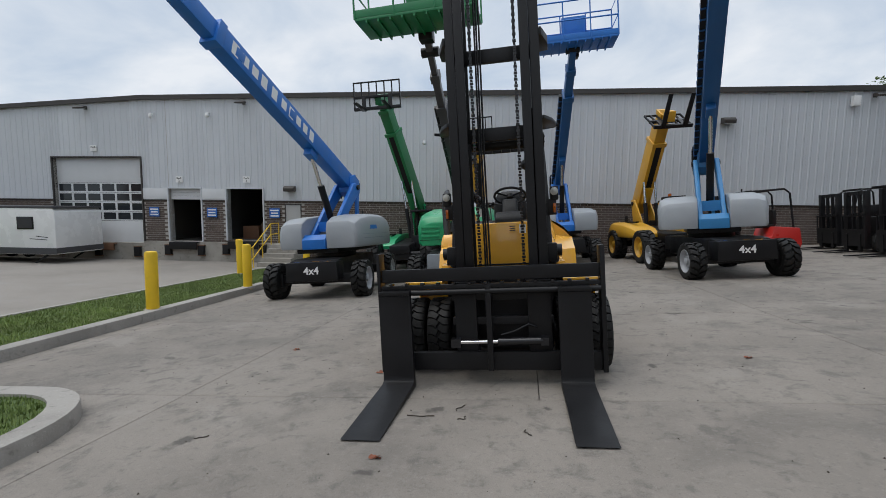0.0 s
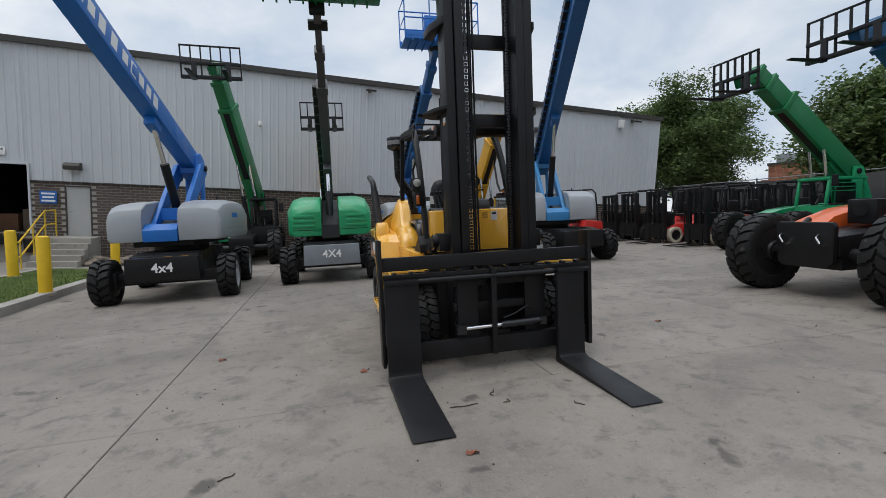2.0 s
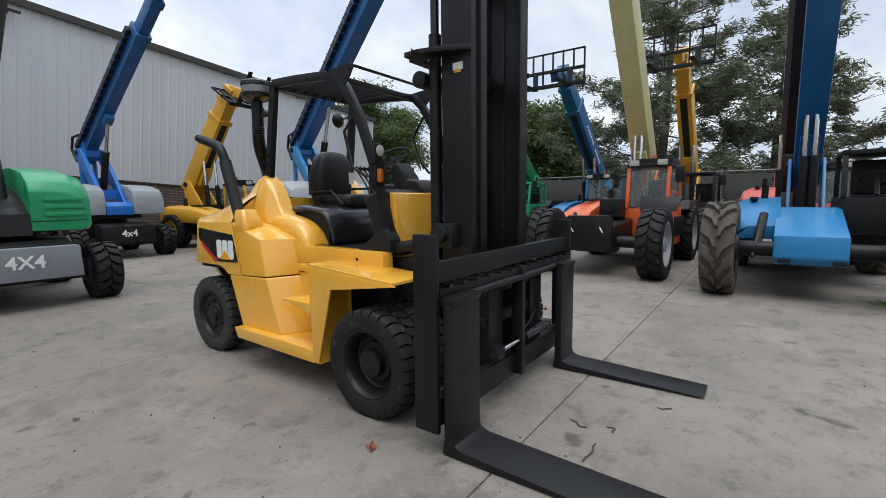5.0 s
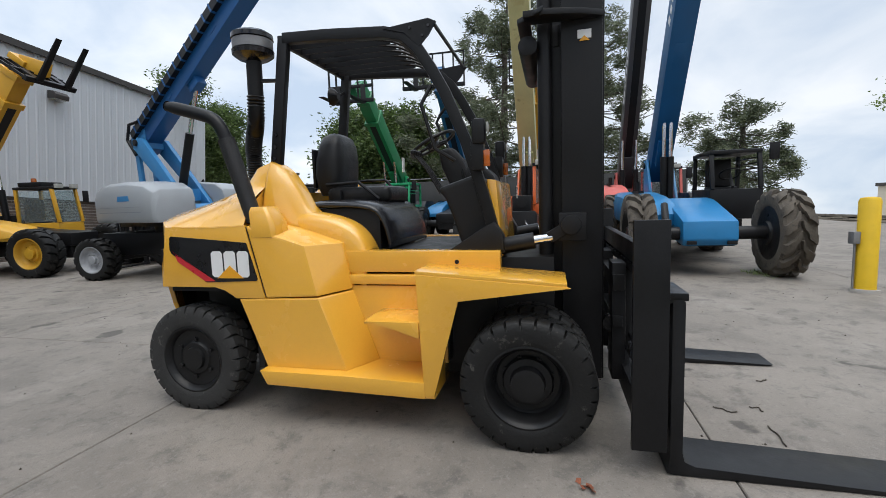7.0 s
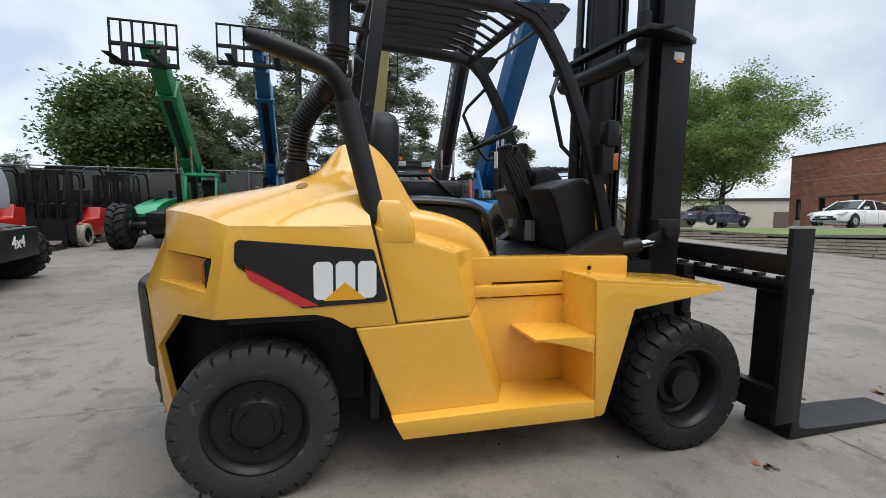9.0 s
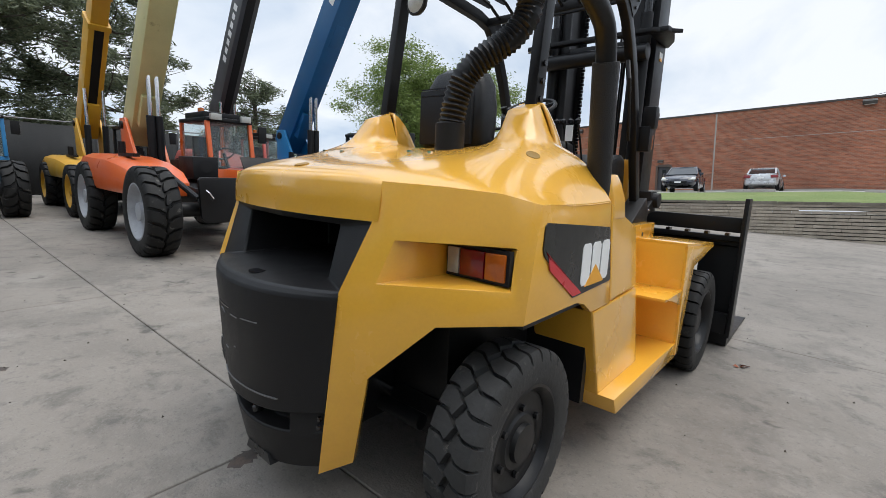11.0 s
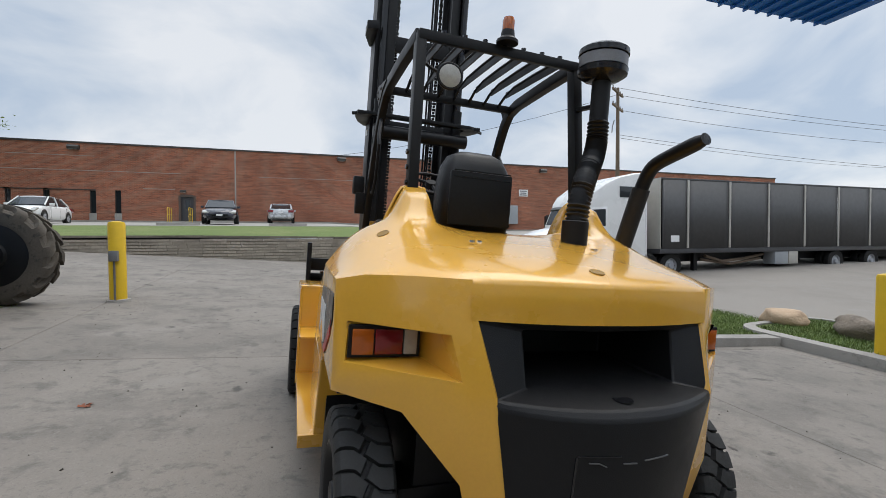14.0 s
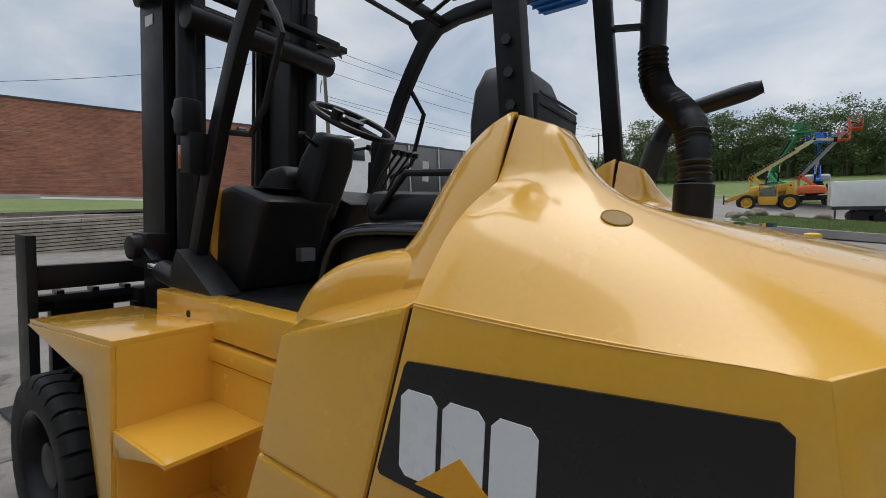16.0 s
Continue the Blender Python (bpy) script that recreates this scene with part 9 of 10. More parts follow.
for sy in (-1, 1):
    road_wheel(tr, -1.4, sy * 1.05, sy)
    for x in (-4.55, -5.65):
        road_wheel(tr, x, sy * 1.12, sy, True)

curtain = paint("dark_grey_curtain", (0.062, 0.062, 0.064), 0.6, scale=0.7, vary=0.25, bump=0.15, fine=6, place="world", random_by=0.1)
post_pale = paint("pale_trailer_post", (0.42, 0.40, 0.36), 0.5, scale=2.0, vary=0.15)
tl = thing("curtain_trailer", pose(-11.98, -10.6, TZ), "dark grey curtain-sided flatbed trailer with pale posts", "trailer")
TL = 15.8
part("deck", Shape().box(-TL, 0, -1.28, 1.28, 0.98, 1.16), graphite, tl, bevel=0.02)
part("frame_beam", Shape().box(-TL + 0.3, -1.0, -0.55, -0.40, 0.62, 0.98).box(-TL + 0.3, -1.0, 0.40, 0.55, 0.62, 0.98), black, tl)
part("headboard", Shape().box(-0.04, 0.0, -1.29, 1.29, 1.16, 3.80), post_pale, tl, bevel=0.03)
part("roof", Shape().box(-TL, -0.04, -1.29, 1.29, 3.74, 3.82), curtain, tl, bevel=0.03)
POSTS = [-0.06] + [-1.32 - 2.12 * k for k in range(7)] + [-TL + 0.06]
for k, x in enumerate(POSTS):
    for sy in (-1, 1):
        if 0 < k:
            part("side_post", Shape().box(x - 0.045, x + 0.045, min(sy * 1.28, sy * 1.315), max(sy * 1.28, sy * 1.315), 1.18, 3.76), post_pale, tl, bevel=0.006)
        if k < len(POSTS) - 1:
            x2 = POSTS[k + 1]
            s = Shape()
            n = 8
            pts = [(x - 0.05 + (x2 + 0.1 - x) * i / n, sy * (1.275 + 0.02 * math.sin(math.pi * i / n))) for i in range(n + 1)]
            s.add([(px, py, 1.16) for px, py in pts] + [(px, py, 3.74) for px, py in pts], [(i, i + 1, n + 2 + i, n + 1 + i) for i in range(n)])
            solid(part("curtain_panel", s, curtain, tl), 0.01, 0)
part("rear_gate", Shape().box(-TL - 0.03, -TL, -1.28, 1.28, 1.16, 3.66), curtain, tl)
part("loading_ramp", Shape().prism([(-TL, 1.12), (-TL - 2.6, 0.55), (-TL - 2.6, 0.47), (-TL, 1.0)], "y", -1.2, 1.2), black, tl, "dark folding ramp at the tail")
part("tool_box", Shape().box(-6.75, -6.0, 0.75, 1.27, 0.46, 0.98), grey_cover, tl, bevel=0.02)
part("tool_box", Shape().box(-7.35, -6.80, 0.75, 1.27, 0.46, 0.98), post_pale, tl, bevel=0.02)
for sy in (-1, 1):
    part("landing_leg", Shape().box(-2.30, -2.12, sy * 0.75 - 0.08, sy * 0.75 + 0.08, 0.18, 0.98).box(-2.37, -2.05, sy * 0.75 - 0.14, sy * 0.75 + 0.14, 0.14, 0.18), black, tl)
    for x in (-9.85, -12.25):
        road_wheel(tl, x, sy * 1.18, sy, True)
part("notice_plate", Shape().box(-0.9, -0.5, 1.29, 1.30, 1.42, 1.66), decal_white, tl)
part("chain_load", Shape().tube([(-2.6, 0.9, 0.85), (-3.5, 0.92, 0.62), (-4.8, 0.9, 0.72), (-5.8, 0.9, 0.88)], 0.06, 8).tube([(-2.5, 0.8, 0.7), (-4, 0.85, 0.5), (-5.7, 0.85, 0.7)], 0.05, 8), wood_brown, tl)

# ---- trees ----
def leaf_mat(name, dark, light):
    mat = bpy.data.materials.new(name)
    mat.use_nodes = True
    n, l = mat.node_tree.nodes, mat.node_tree.links
    b = n["Principled BSDF"]
    geo = n.new("ShaderNodeNewGeometry")
    ra = n.new("ShaderNodeValToRGB")
    ra.color_ramp.elements[0].color, ra.color_ramp.elements[1].color = (*dark, 1), (*light, 1)
    l.new(geo.outputs["Random Per Island"], ra.inputs[0])
    l.new(ra.outputs[0], b.inputs["Base Color"])
    b.inputs["Roughness"].default_value = 0.55
    tr2 = n.new("ShaderNodeBsdfTranslucent")
    l.new(ra.outputs[0], tr2.inputs["Color"])
    mx = n.new("ShaderNodeMixShader"); mx.inputs[0].default_value = 0.4
    l.new(b.outputs[0], mx.inputs[1]); l.new(tr2.outputs[0], mx.inputs[2])
    l.new(mx.outputs[0], n["Material Output"].inputs[0])
    return mat


leaf_light = leaf_mat("light_green_leaf", (0.085, 0.13, 0.03), (0.24, 0.32, 0.085))
leaf_maple = leaf_mat("maple_leaf", (0.038, 0.066, 0.020), (0.140, 0.205, 0.058))
needle = leaf_mat("pine_needle", (0.062, 0.080, 0.048), (0.20, 0.225, 0.135))
leaf_wood = leaf_mat("woodland_leaf", (0.044, 0.074, 0.025), (0.150, 0.210, 0.065))
bark = surface_mat("grey_brown_bark", [(0, 0, 0, (0.085, 0.070, 0.056), 0, 0), (3, 0.45, 0.65, (0.045, 0.037, 0.03), 0.8, 0.65), (16, 0.55, 0.7, (0.13, 0.11, 0.09), 0.5, 0.65)], rough=0.95, bump=0.9, bump_scale=18, dist=0.03)


def leaves(points, count, spread, size, rng, long=1.0, flat=0.5, droop=0.0):
    """Scatters small leaf blades round points."""
    P = np.array(points)
    N = len(P) * count
    rs = np.random.RandomState(rng.randrange(10 ** 6))
    c = np.repeat(P, count, axis=0) + rs.normal(0, 1, (N, 3)) * np.array([spread, spread, spread * flat])
    a = rs.normal(0, 1, (N, 3)); a[:, 2] = a[:, 2] * 0.5 - droop
    a /= np.linalg.norm(a, axis=1)[:, None]
    b = np.cross(a, rs.normal(0, 1, (N, 3)))
    b /= np.linalg.norm(b, axis=1)[:, None]
    s = size * rs.uniform(0.6, 1.4, (N, 1))
    v = np.concatenate([c - a * s * long, c + b * s * 0.5, c + a * s * long, c - b * s * 0.5], axis=1).reshape(-1, 3)
    f = np.arange(4 * N).reshape(-1, 4)
    sh = Shape()
    sh.v, sh.f = [tuple(p) for p in v.tolist()], [tuple(q) for q in f.tolist()]
    return sh


def broad_tree(x, y, z, h, r, seed, mat, label, clear=0.25, count=46, size=0.12, spread=0.45, limbs=9, stems=1, lean=(0, 0), r_trunk=0.2, flat=0.5):
    rng = random.Random(seed)
    t = thing("tree", pose(x, y, z), label, "tree", "trees")
    tips = []
    trunk, limb = Shape(), Shape()
    top = Vector((lean[0], lean[1], h * 0.86))
    fork = Vector((lean[0] * 0.2, lean[1] * 0.2, h * clear))
    trunk.tube([(0, 0, -0.3), (0.03, 0.02, h * clear * 0.5), tuple(fork)], [r_trunk * 1.35, r_trunk, r_trunk * 0.85], 10)
    mids = [fork + (top - fork) * k / 4 + Vector((rng.uniform(-0.2, 0.2), rng.uniform(-0.2, 0.2), 0)) for k in range(5)]
    trunk.tube([tuple(p) for p in mids], [r_trunk * 0.85, r_trunk * 0.6, r_trunk * 0.42, r_trunk * 0.25, r_trunk * 0.1], 8)
    for k in range(limbs):
        a = 2.4 * k + rng.uniform(-0.3, 0.3)
        lv = (k + 0.5) / limbs
        start = mids[0].lerp(mids[3], lv ** 1.3)
        reach = r * (0.95 - 0.55 * lv) * rng.uniform(0.8, 1.12)
        end = Vector((lean[0] * lv + reach * math.cos(a), lean[1] * lv + reach * math.sin(a), h * (0.46 + 0.46 * lv) * rng.uniform(0.93, 1.05)))
        pts = [start.lerp(end, q) + Vector((0, 0, -0.10 * h * math.sin(math.pi * q) * (1 - lv))) + Vector((rng.uniform(-0.12, 0.12), rng.uniform(-0.12, 0.12), 0)) * (0 < q < 1) * r * 0.25 for q in (0, 0.25, 0.5, 0.75, 1)]
        rr = r_trunk * (0.55 - 0.25 * lv)
        limb.tube([tuple(p) for p in pts], [rr, rr * 0.75, rr * 0.5, rr * 0.3, rr * 0.1], 6)
        for q in (0.38, 0.52, 0.64, 0.76, 0.88, 1.0):
            base = pts[0].lerp(pts[2], q * 2) if q < 0.5 else pts[2].lerp(pts[4], q * 2 - 1)
            for j in range(3):
                d = Vector((rng.gauss(0, 1), rng.gauss(0, 1), rng.gauss(0.35, 0.5))).normalized()
                tip = base + d * r * rng.uniform(0.16, 0.36)
                mid = base.lerp(tip, 0.5) + Vector((0, 0, 0.06 * r))
                limb.tube([tuple(base), tuple(mid), tuple(tip)], [rr * 0.22, rr * 0.14, rr * 0.05], 4)
                tips += [tip, base.lerp(tip, 0.6), tip + Vector((rng.gauss(0, 1), rng.gauss(0, 1), rng.gauss(0, 0.5))) * r * 0.09]
    part("trunk", trunk, bark, t)
    part("limb", limb, bark, t)
    part("crown", leaves([tuple(p) for p in tips], count, spread, size, rng, 1.1, flat), mat, t, smooth=False)
    return t


def pine_tree(x, y, z, h, r, seed, label, first=0.12, count=32):
    rng = random.Random(seed)
    t = thing("pine_tree", pose(x, y, z), label, "tree", "trees")
    limb, tips = Shape(), []
    part("trunk", Shape().tube([(0, 0, -0.3), (0.05, 0, h * 0.4), (0.0, 0.05, h * 0.75), (0, 0, h)], [0.30, 0.22, 0.12, 0.03], 10), bark, t)
    k, zz = 0, h * first
    while zz < h * 0.97:
        f = (zz / h - first) / (1 - first)
        for j in range(4 if k % 2 else 3):
            a = 1.3 * k + j * 1.7 + rng.uniform(-0.6, 0.6)
            L = r * (1 - f) ** 0.6 * (0.55 + 0.45 * min(f * 5 + 0.5, 1)) * rng.uniform(0.6, 1.2)
            if L < 0.25:
                continue
            zb = zz + rng.uniform(-0.3, 0.3)
            rise = rng.uniform(-0.15, 0.35)
            p = [Vector((L * q * math.cos(a + 0.2 * q * math.sin(k)), L * q * math.sin(a + 0.2 * q * math.sin(k)), zb + L * rise * q - 0.12 * L * math.sin(math.pi * q))) for q in (0, 0.35, 0.7, 1.0)]
            limb.tube([tuple(v) for v in p], [0.05, 0.035, 0.022, 0.008], 5)
            # tufts gather into clumps along the outer part of the limb
            n = max(int(L * 1.25), 1)
            for i in range(n):
                q = 0.45 + 0.55 * (i + rng.random()) / n
                b = p[1].lerp(p[3], (q - 0.35) / 0.65) + Vector((rng.gauss(0, 0.30), rng.gauss(0, 0.30), rng.uniform(-0.05, 0.30)))
                for g in range(3):
                    tips.append(b + Vector((rng.gauss(0, 0.27), rng.gauss(0, 0.27), rng.gauss(0, 0.15))))
        zz += h * 0.038 + rng.uniform(0, 0.22)
        k += 1
    part("limb", limb, bark, t)
    part("crown", leaves([tuple(v) for v in tips], count * 2, 0.18, 0.055, rng, 2.5, 0.75), needle, t, smooth=False)
    return t


broad_tree(26.2, -25.2, 2.6, 11.6, 6.4, 11, leaf_light, "broad light green locust tree with feathery leaves", 0.18, 125, 0.082, 0.42, 12, lean=(-0.3, 0.2), r_trunk=0.24, flat=0.62)
broad_tree(24.3, -28.2, 2.7, 11.0, 6.0, 12, leaf_light, "broad light green locust tree with spreading limbs", 0.16, 125, 0.082, 0.42, 11, r_trunk=0.22, flat=0.62)
w0 = LOT @ Vector((33.0, 34.2, -1.0))
broad_tree(w0.x, w0.y, 0.8, 12.4, 7.0, 13, leaf_maple, "dark green maple tree behind the warehouse corner", 0.14, 190, 0.125, 0.55, 14, flat=0.8)
w0 = LOT @ Vector((22.8, 9.9, 0))
broad_tree(w0.x, w0.y, w0.z, 6.9, 3.5, 14, leaf_maple, "dark green maple tree behind the black fence", 0.10, 150, 0.105, 0.45, 13, flat=0.8)
w0 = LOT @ Vector((23.5, 2.8, 0))
pine_tree(w0.x, w0.y, w0.z, 13.5, 7.2, 15, "tall dark pine tree behind the black fence", 0.05)
w0 = LOT @ Vector((24.5, -2.2, 0))
pine_tree(w0.x, w0.y, w0.z, 12.0, 5.6, 19, "tall dark pine tree with drooping limbs beyond the fence", 0.05)
w0 = LOT @ Vector((26.5, -10.8, 0))
pine_tree(w0.x, w0.y, w0.z, 6.6, 3.7, 16, "small dark pine tree beyond the machines", 0.08, 34)
w0 = LOT @ Vector((60, 34, 0))
pine_tree(w0.x, w0.y, 2.0, 6.5, 2.2, 17, "small conifer beside a far building", 0.05, 24)

far_house = thing("far_building", lot(41.8, 29.2, 0, -53), "low red-brick building far behind the fence", "building")
part("wall", Shape().box(-1.7, 1.7, -3, 3, -2, 4.6), red_brick, far_house)
part("roof", Shape().box(-1.8, 1.8, -3.1, 3.1, 4.6, 4.8), trim_dark, far_house)
part("roof_unit", Shape().box(-1.2, 0.6, -0.8, 0.8, 4.8, 5.7), grey_cover, far_house, "pale roof-top air unit", bevel=0.03)

# ---- the far west: field, woods, yard ----
def field_z(x, y):
    return 0.35 + max(-62 - x, 0) * 0.065 + max(-y - 9, 0) * 0.045


fx, fy = [-62, -70, -80, -95, -120, -160], [-40, -30, -22, -15, -9, -3, 4, 12, 24, 45]
s = Shape()
s.v = [(x, y, field_z(x, y)) for x in fx for y in fy] + [(-57.5, y, ground_z(-57.5, y) - 0.1) for y in fy]
nf = len(fy)
s.f = [(i * nf + j, i * nf + j + 1, (i + 1) * nf + j + 1, (i + 1) * nf + j) for i in range(len(fx) - 1) for j in range(nf - 1)]
s.f += [(len(fx) * nf + j, len(fx) * nf + j + 1, j + 1, j) for j in range(nf - 1)]
structure("field", s, grass_far, "mown green field rising to the woods", "grass", sharp=60)
rng = random.Random(5)
pts, stems = [], Shape()
for k in range(78):
    y = -40 + 78 * (k + rng.random()) / 78
    x = -92 + rng.uniform(-6, 3)
    az = math.degrees(math.atan2(y - 2.9, -(x - 1.5)))
    hgt = (11.0 if az > -12 else (7.0 if az > -15 else 4.6)) * rng.uniform(0.74, 1.08)
    z0 = field_z(x, y)
    stems.tube([(x, y, z0 - 0.3), (x, y, z0 + hgt * 0.6)], [0.25, 0.1], 5)
    for j in range(26):
        a, q = rng.uniform(0, 6.28), rng.random() ** 0.5
        zz = rng.uniform(0.12, 1.0)
        rr = 3.2 * math.sin(math.pi * min(zz * 0.85 + 0.12, 1)) ** 0.6
        pts.append((x + rr * q * math.cos(a), y + rr * q * math.sin(a), z0 + hgt * zz))
woods = tagged(part("woods", leaves(pts, 64, 0.65, 0.175, rng, 1.1, 0.6), leaf_wood, smooth=False), "dense green woodland edge beyond the field", "woods", kind="stuff")
part("stems", stems, bark, woods)
s = Shape()
for k in range(24):
    y = -42 + 84 * k / 23
    s.v += [(-97, y, -1.0), (-97, y, field_z(-97, y) + (6.0 if y > -18 else 2.2) + 0.7 * math.sin(k * 2.1))]
s.f = [(2 * k, 2 * k + 2, 2 * k + 3, 2 * k + 1) for k in range(23)]
structure("backdrop", s, leaf_wood, "dark depth of the woodland", "backdrop")


def pole(x, y, z, h, label, arms=2, yaw=0.0, lean=0.0):
    t = thing("utility_pole", pose(x, y, z, 0, lean, yaw), label, "utility pole", "utility poles")
    part("mast", Shape().tube([(0, 0, -0.3), (0, 0, h)], [0.16, 0.10], 10), wood_brown, t)
    for k in range(arms):
        zz = h - 0.3 - 1.0 * k
        arm = part("crossarm", Shape().box(-1.15, 1.15, -0.06, 0.06, zz - 0.06, zz + 0.06), wood_brown, t, bevel=0.008)
        for u in (-1.05, -0.55, 0.55, 1.05):
            part("insulator", Shape().lathe([(0.02, zz + 0.06), (0.05, zz + 0.09), (0.03, zz + 0.14), (0.05, zz + 0.18), (0.01, zz + 0.22)], "z", 8, at=(u, 0, 0)), steel_grey, arm)
    return t


p1 = pole(-19.5, -20.8, bank_z(-19.5, -20.8), 9.8, "weathered wooden utility pole with crossarms and wires", 2, 35)
for u in (-0.5, 0.5):
    part("cutout", Shape().tube([(u, -0.08, 7.6), (u, -0.2, 7.2), (u * 1.2, -0.2, 6.8)], 0.035, 6), steel_grey, p1)
pole(-66.5, -16.3, field_z(-66.5, -16.3), 8.6, "far wooden utility pole with one crossarm", 1, 70)
pole(-68.5, -15.4, field_z(-68.5, -15.4), 5.2, "short bare wooden pole at the field", 0)
pole(-95, -38, 4.0, 10.5, "far wooden utility pole on the skyline", 1, 80)


def wire(p, q, sag, label="thin dark overhead wire"):
    p, q = Vector(p), Vector(q)
    pts = [p.lerp(q, k / 16) - Vector((0, 0, sag * 4 * (k / 16) * (1 - k / 16))) for k in range(17)]
    tagged(part("overhead_wire", Shape().tube([tuple(v) for v in pts], 0.014, 5), black), label, "wire", "overhead wires")


wire((-19.9, -21.4, 11.0), (-66.5, -16.9, 10.0), 0.7)
wire((-19.2, -20.2, 11.0), (-66.3, -15.6, 10.0), 0.8)
wire((-19.9, -21.4, 10.0), (-66.5, -16.3, 9.2), 0.9)
wire((-19.5, -20.9, 8.2), (-68.5, -15.4, 6.6), 0.7)
wire((-19.5, -20.9, 8.0), (-95, -38, 12.0), 0.8)
wire((-19.9, -21.4, 11.0), (-3.0, -36.0, 8.6), 0.5)
wire((-66.5, -16.3, 9.6), (-95, -38, 13.2), 0.5)


def box_trailer(x, y, z, yaw, length, high, mat, label, lift=0.0):
    t = thing("box_trailer", pose(x, y, z, 0, 0, yaw), label, "trailer", "far trailers")
    b = 0.7 + lift
    part("body", Shape().box(-length / 2, length / 2, -1.2, 1.2, b, b + high), mat, t, bevel=0.05)
    for k in range(int(length / 1.2)):
        xx = -length / 2 + 1.2 * (k + 0.5)
        part("side_post", Shape().box(xx - 0.03, xx + 0.03, 1.2, 1.225, b + 0.05, b - 0.05 + high), mat, t)
    part("skirt", Shape().box(-length / 2, length / 2, -1.1, 1.1, b - 0.2, b), graphite, t)
    for sx in (-0.5, 0.5):
        part("wheel", Shape().lathe([(0.05, -1.15), (0.4, -1.15), (0.42, -1.0), (0.42, 1.0), (0.4, 1.15), (0.05, 1.15)], "y", 16, at=(-length * 0.2 + sx, 0, 0.4)), rubber, t)
    part("hitch", Shape().bar((length / 2, 0, b - 0.1), (length / 2 + 1.0, 0, b - 0.2), 0.1, 0.1), black, t)
    if lift:
        part("spring_hanger", Shape().box(-length * 0.2 - 0.6, -length * 0.2 + 0.6, -0.9, 0.9, 0.5, b - 0.1), black, t)
        for e in (-1, 1):
            part("landing_leg", Shape().box(e * (length / 2 - 0.4) - 0.05, e * (length / 2 - 0.4) + 0.05, 0.9, 1.0, -0.05, b), steel_grey, t)


box_trailer(-67.0, -21.0, field_z(-67, -21) - 0.1, 80, 4.4, 2.0, silver_paint, "silver enclosed trailer parked at the far field")
box_trailer(-72.5, -22.6, field_z(-72.5, -22.6) - 0.1, 78, 7.0, 2.5, white_paint, "white box trailer parked at the far field")
box_trailer(-77.0, -26.5, field_z(-77, -26.5) - 0.2, 70, 9.0, 2.2, graphite, "dark grey trailer at the far edge of the yard")

box_trailer(-35.5, 9.3, ground_z(-35.5, 9.3), 90, 6.0, 1.5, white_paint, "white box trailer on landing legs beyond the yard island", 0.4)

crawler = counter_truck("red and black mast truck parked beside the far trailers", 0, 0, 0, red, rubber, "far machines", 2.1)
crawler.matrix_basis = pose(-64.0, -25.6, field_z(-64, -25.6), 0, 0, 100) @ Matrix.Diagonal((1.45, 1.45, 1.45, 1))

# low concrete wall beside the ramp, with grass behind it
s = Shape()
ends = ((-28.6, -12.1, 1.32), (-38.0, -12.3, 1.40), (-50.3, -12.9, 1.50))
s.rings([[(x, y, -0.6), (x, y - 0.25, -0.6), (x, y - 0.25, z), (x, y, z)] for x, y, z in ends])
structure("low_wall", s, kerb_mat, "low plain concrete wall below the far grass", "wall", bevel=0.02)
s = Shape().rings([[(x, y - 0.2, z - 0.04), (x, y - 2.0, z + 0.05), (x, y - 5.5, z + 0.2)] for x, y, z in ends + ((-61.0, -13.4, 1.3),)], closed=False, caps=False)
structure("far_verge", s, grass_far, "mown grass behind the low concrete wall", "grass", sharp=60)

# dumpster
DX, DY = -50.9, -10.0
dm = thing("dumpster", pose(DX, DY, ground_z(DX, DY), 0, 0, 82), "black steel dumpster with sloped open front", "dumpster")
part("bin", Shape().prism([(-0.8, 0.12), (0.8, 0.12), (0.9, 1.15), (0.75, 1.5), (-0.85, 1.75), (-0.9, 1.15)], "x", -0.95, 0.95), black, dm, bevel=0.03)
part("lid", Shape().prism([(-0.9, 1.76), (0.78, 1.52), (0.8, 1.56), (-0.9, 1.82)], "x", -0.97, 0.97), charcoal, dm)
part("sticker", Shape().lathe([(0.25, -0.90), (0.25, -0.915), (0.02, -0.917)], "y", 16, at=(0.2, 0, 0.75)), decal_white, dm)
for sx in (-1, 1):
    part("lift_pocket", Shape().box(sx * 0.95, sx * 1.05, -0.5, 0.4, 0.75, 0.95), black, dm)
    part("caster", Shape().lathe([(0.02, -0.03), (0.08, -0.03), (0.08, 0.03), (0.02, 0.03)], "x", 12, at=(sx * 0.7, 0.6, 0.07)), rubber, dm)

# machines of the far yard
far, *_rest = telehandler("amber telehandler with lowered boom in the far yard", 0, 0, 0, yellow_tele, yellow_tele, -14, 4.6, rim=rim_yellow, r=0.72, with_carriage=True, group="far machines", pivot=(-0.12, 1.75, 2.2))
far.matrix_basis = pose(-50.5, 3.4, ground_z(-50.5, 3.4), 0, 0, 4)
far, *_rest = boom_lift("amber boom lift with long cream boom in the far yard", 0, 0, 0, yellow_tele, cream, yellow_tele, rim_yellow, rubber, 34, 0, 5.8, text="", group="far machines", platform=((0, -5.9, 5.9), 2.2, 0.85, 0), platform_paint=orange)
far.matrix_basis = pose(-55.0, 3.2, ground_z(-55, 3.2), 0, 0, 176)
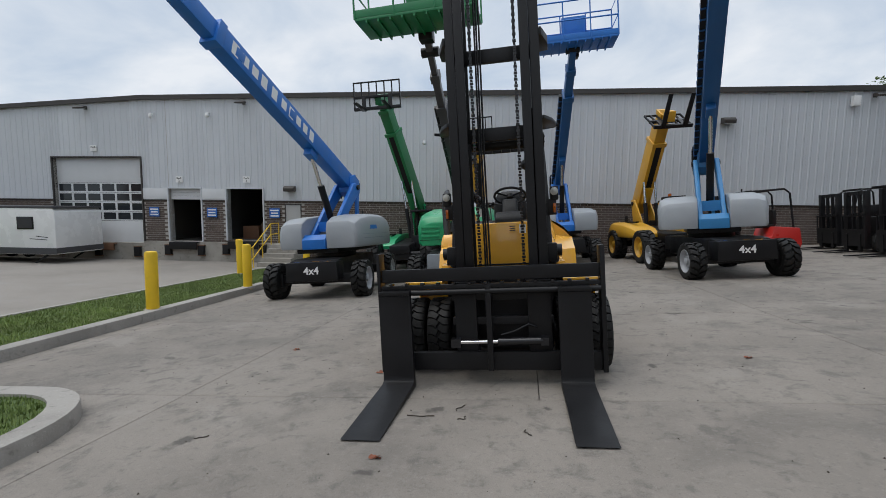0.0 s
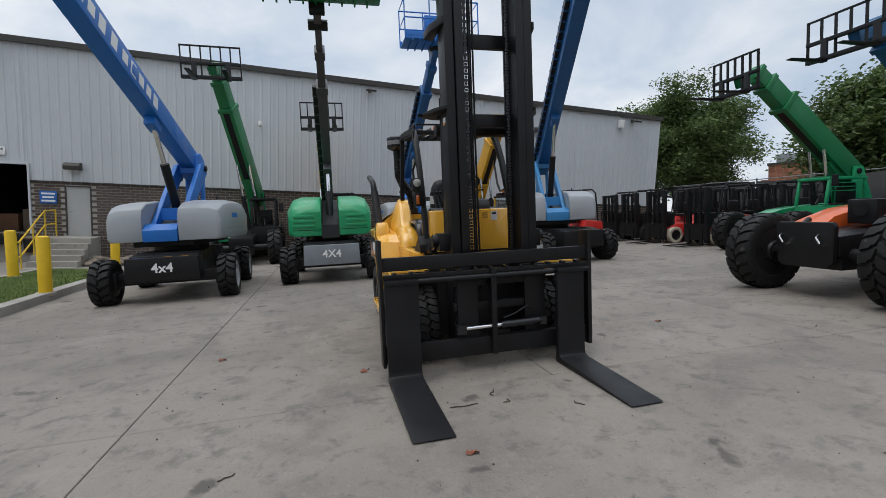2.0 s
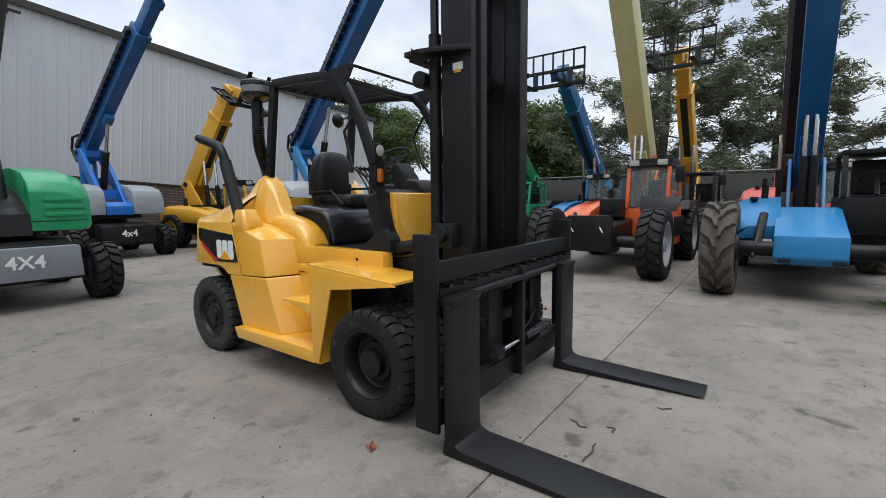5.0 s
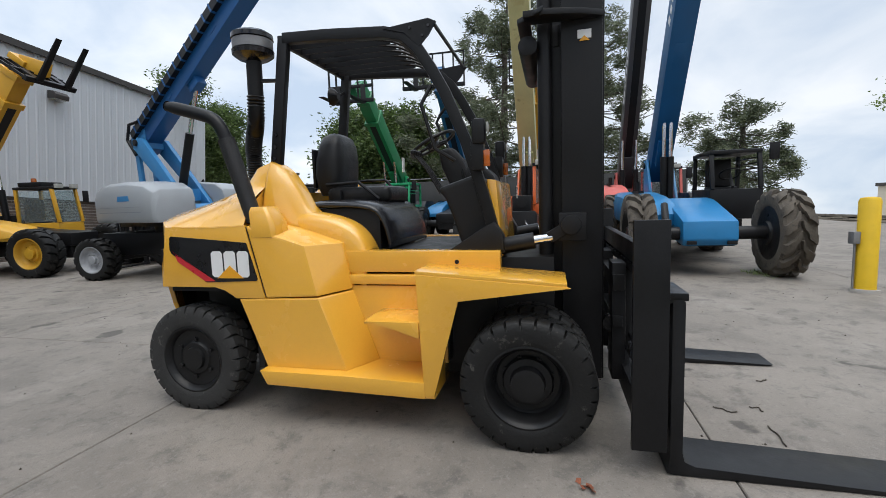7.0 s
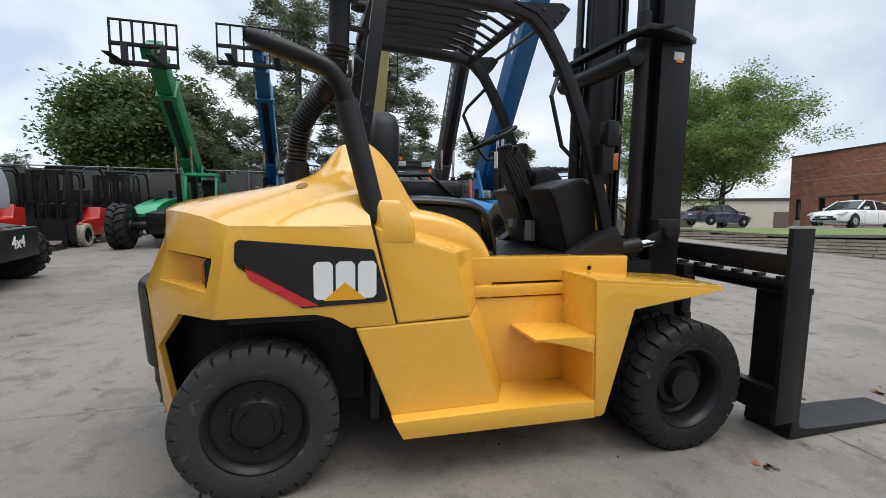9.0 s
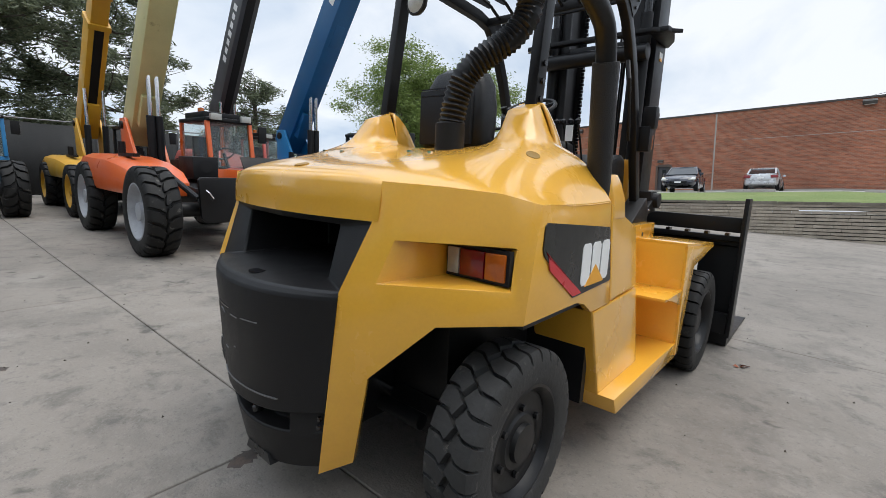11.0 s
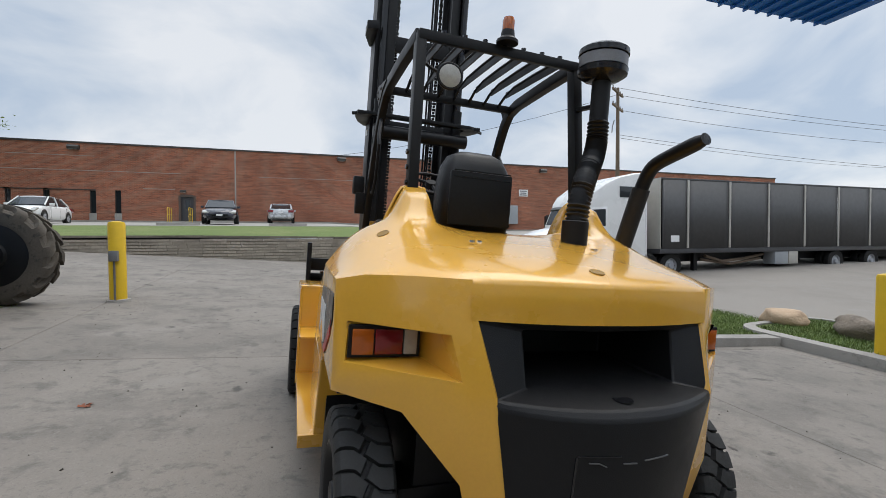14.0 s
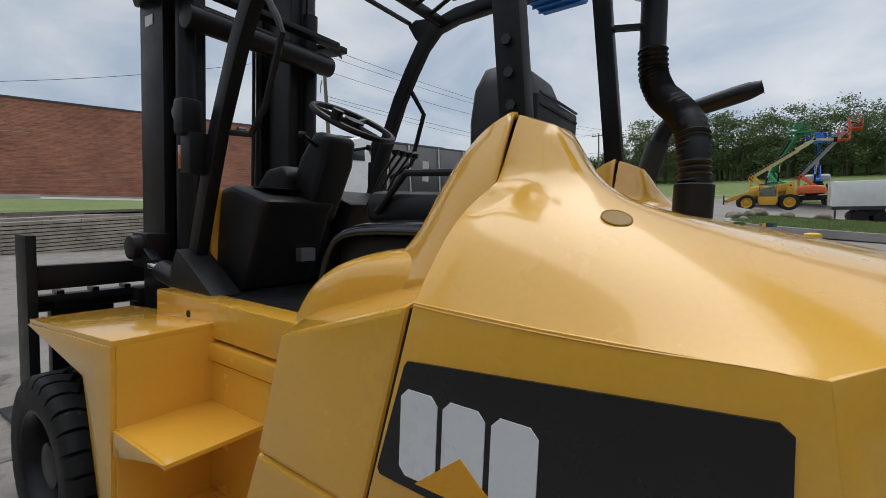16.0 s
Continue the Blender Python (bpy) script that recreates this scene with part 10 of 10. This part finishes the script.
far, *_rest = boom_lift("green boom lift with raised platform in the far yard", 0, 0, 0, green, green_deep, green, rim_black, rubber, 44, 10, 6.0, text="", group="far machines", platform=((0, -4.0, 6.4), 2.2, 0.85, 0), platform_paint=green_deep)
far.matrix_basis = pose(-58.0, 4.4, ground_z(-58, 4.4), 0, 0, 112)
far, *_rest = boom_lift("orange boom lift with platform raised in the far yard", 0, 0, 0, orange, grey_cover, orange, rim_black, rubber, 52, 0, 6.0, text="", group="far machines", platform=((0, -2.9, 7.0), 3.4, 1.0, 0), platform_paint=orange)
far.matrix_basis = pose(-56.5, 7.2, ground_z(-56.5, 7.2), 0, 0, 172)
far, *_rest = boom_lift("blue boom lift with platform raised in the far yard", 0, 0, 0, blue_light, blue_dark, grey_cover, rim_grey, rubber, 38, 0, 5.0, text="", group="far machines", platform=((0, -3.6, 5.2), 2.4, 0.85, 0), platform_paint=blue_light)
far.matrix_basis = pose(-65.0, 8.3, ground_z(-65, 8.3), 0, 0, 85)

# kerbed grass island in the yard, edged with rough stones
BI = bed_matrix(-25.5, 5.5)
isl_a, isl_b = rounded_loop(-7.0, 6.2, -4.2, 4.6, 2.6), rounded_loop(-6.8, 6.0, -4.0, 4.4, 2.4)
kerbed_bed("kerb_far_island", (isl_a, isl_b), BI, "pale kerb round a grass island in the yard")
grass_blades("grass", lambda x, y: 0.108 if in_round(x, y, -6.7, 5.9, -3.9, 4.3, 2.3) else None, -6.8, 6.0, -4.0, 4.4, 30000, 21, 0.09, "short green grass on the yard island", BI)
for k, (x, y, r) in enumerate(((-24.9, 1.6, 0.26), (-26.2, 1.5, 0.30), (-27.6, 1.7, 0.24), (-28.8, 2.2, 0.30), (-30.4, 2.6, 0.42), (-31.0, 4.0, 0.30), (-31.4, 5.6, 0.34), (-24.0, 2.0, 0.2))):
    boulder(x, y, r, 60 + k)

# far buildings on the eastern skyline
pale_wall = paint("pale_cream_panel_wall", (0.52, 0.47, 0.38), 0.8, scale=0.3, vary=0.1, place="world")
fb = thing("far_building", pose(52.0, -52.0, 3.0, 0, 0, 45), "long low cream-walled building beyond the trees", "building", "far buildings")
part("wall", Shape().box(-16, 16, -6, 6, -2, 4.0), pale_wall, fb)
part("roof", Shape().box(-16.2, 16.2, -6.2, 6.2, 4.0, 4.35), trim_dark, fb)
for k in range(5):
    part("door", Shape().box(-13 + 6 * k, -10 + 6 * k, 6.0, 6.05, 0, 2.6), brick_brown, fb)
fb2 = thing("far_building", pose(70.0, 30.0, 2.6, 0, 0, 80), "long low brown-roofed building on the skyline", "building", "far buildings")
part("wall", Shape().box(-24, 24, -6, 6, -2, 3.2), red_brick, fb2)
part("roof", Shape().box(-24.5, 24.5, -6.5, 6.5, 3.2, 4.6), rust, fb2)
for k in range(9):
    part("window", Shape().box(-20 + 4.5 * k, -18 + 4.5 * k, 6.0, 6.06, 0.8, 2.3), dark_glass, fb2)
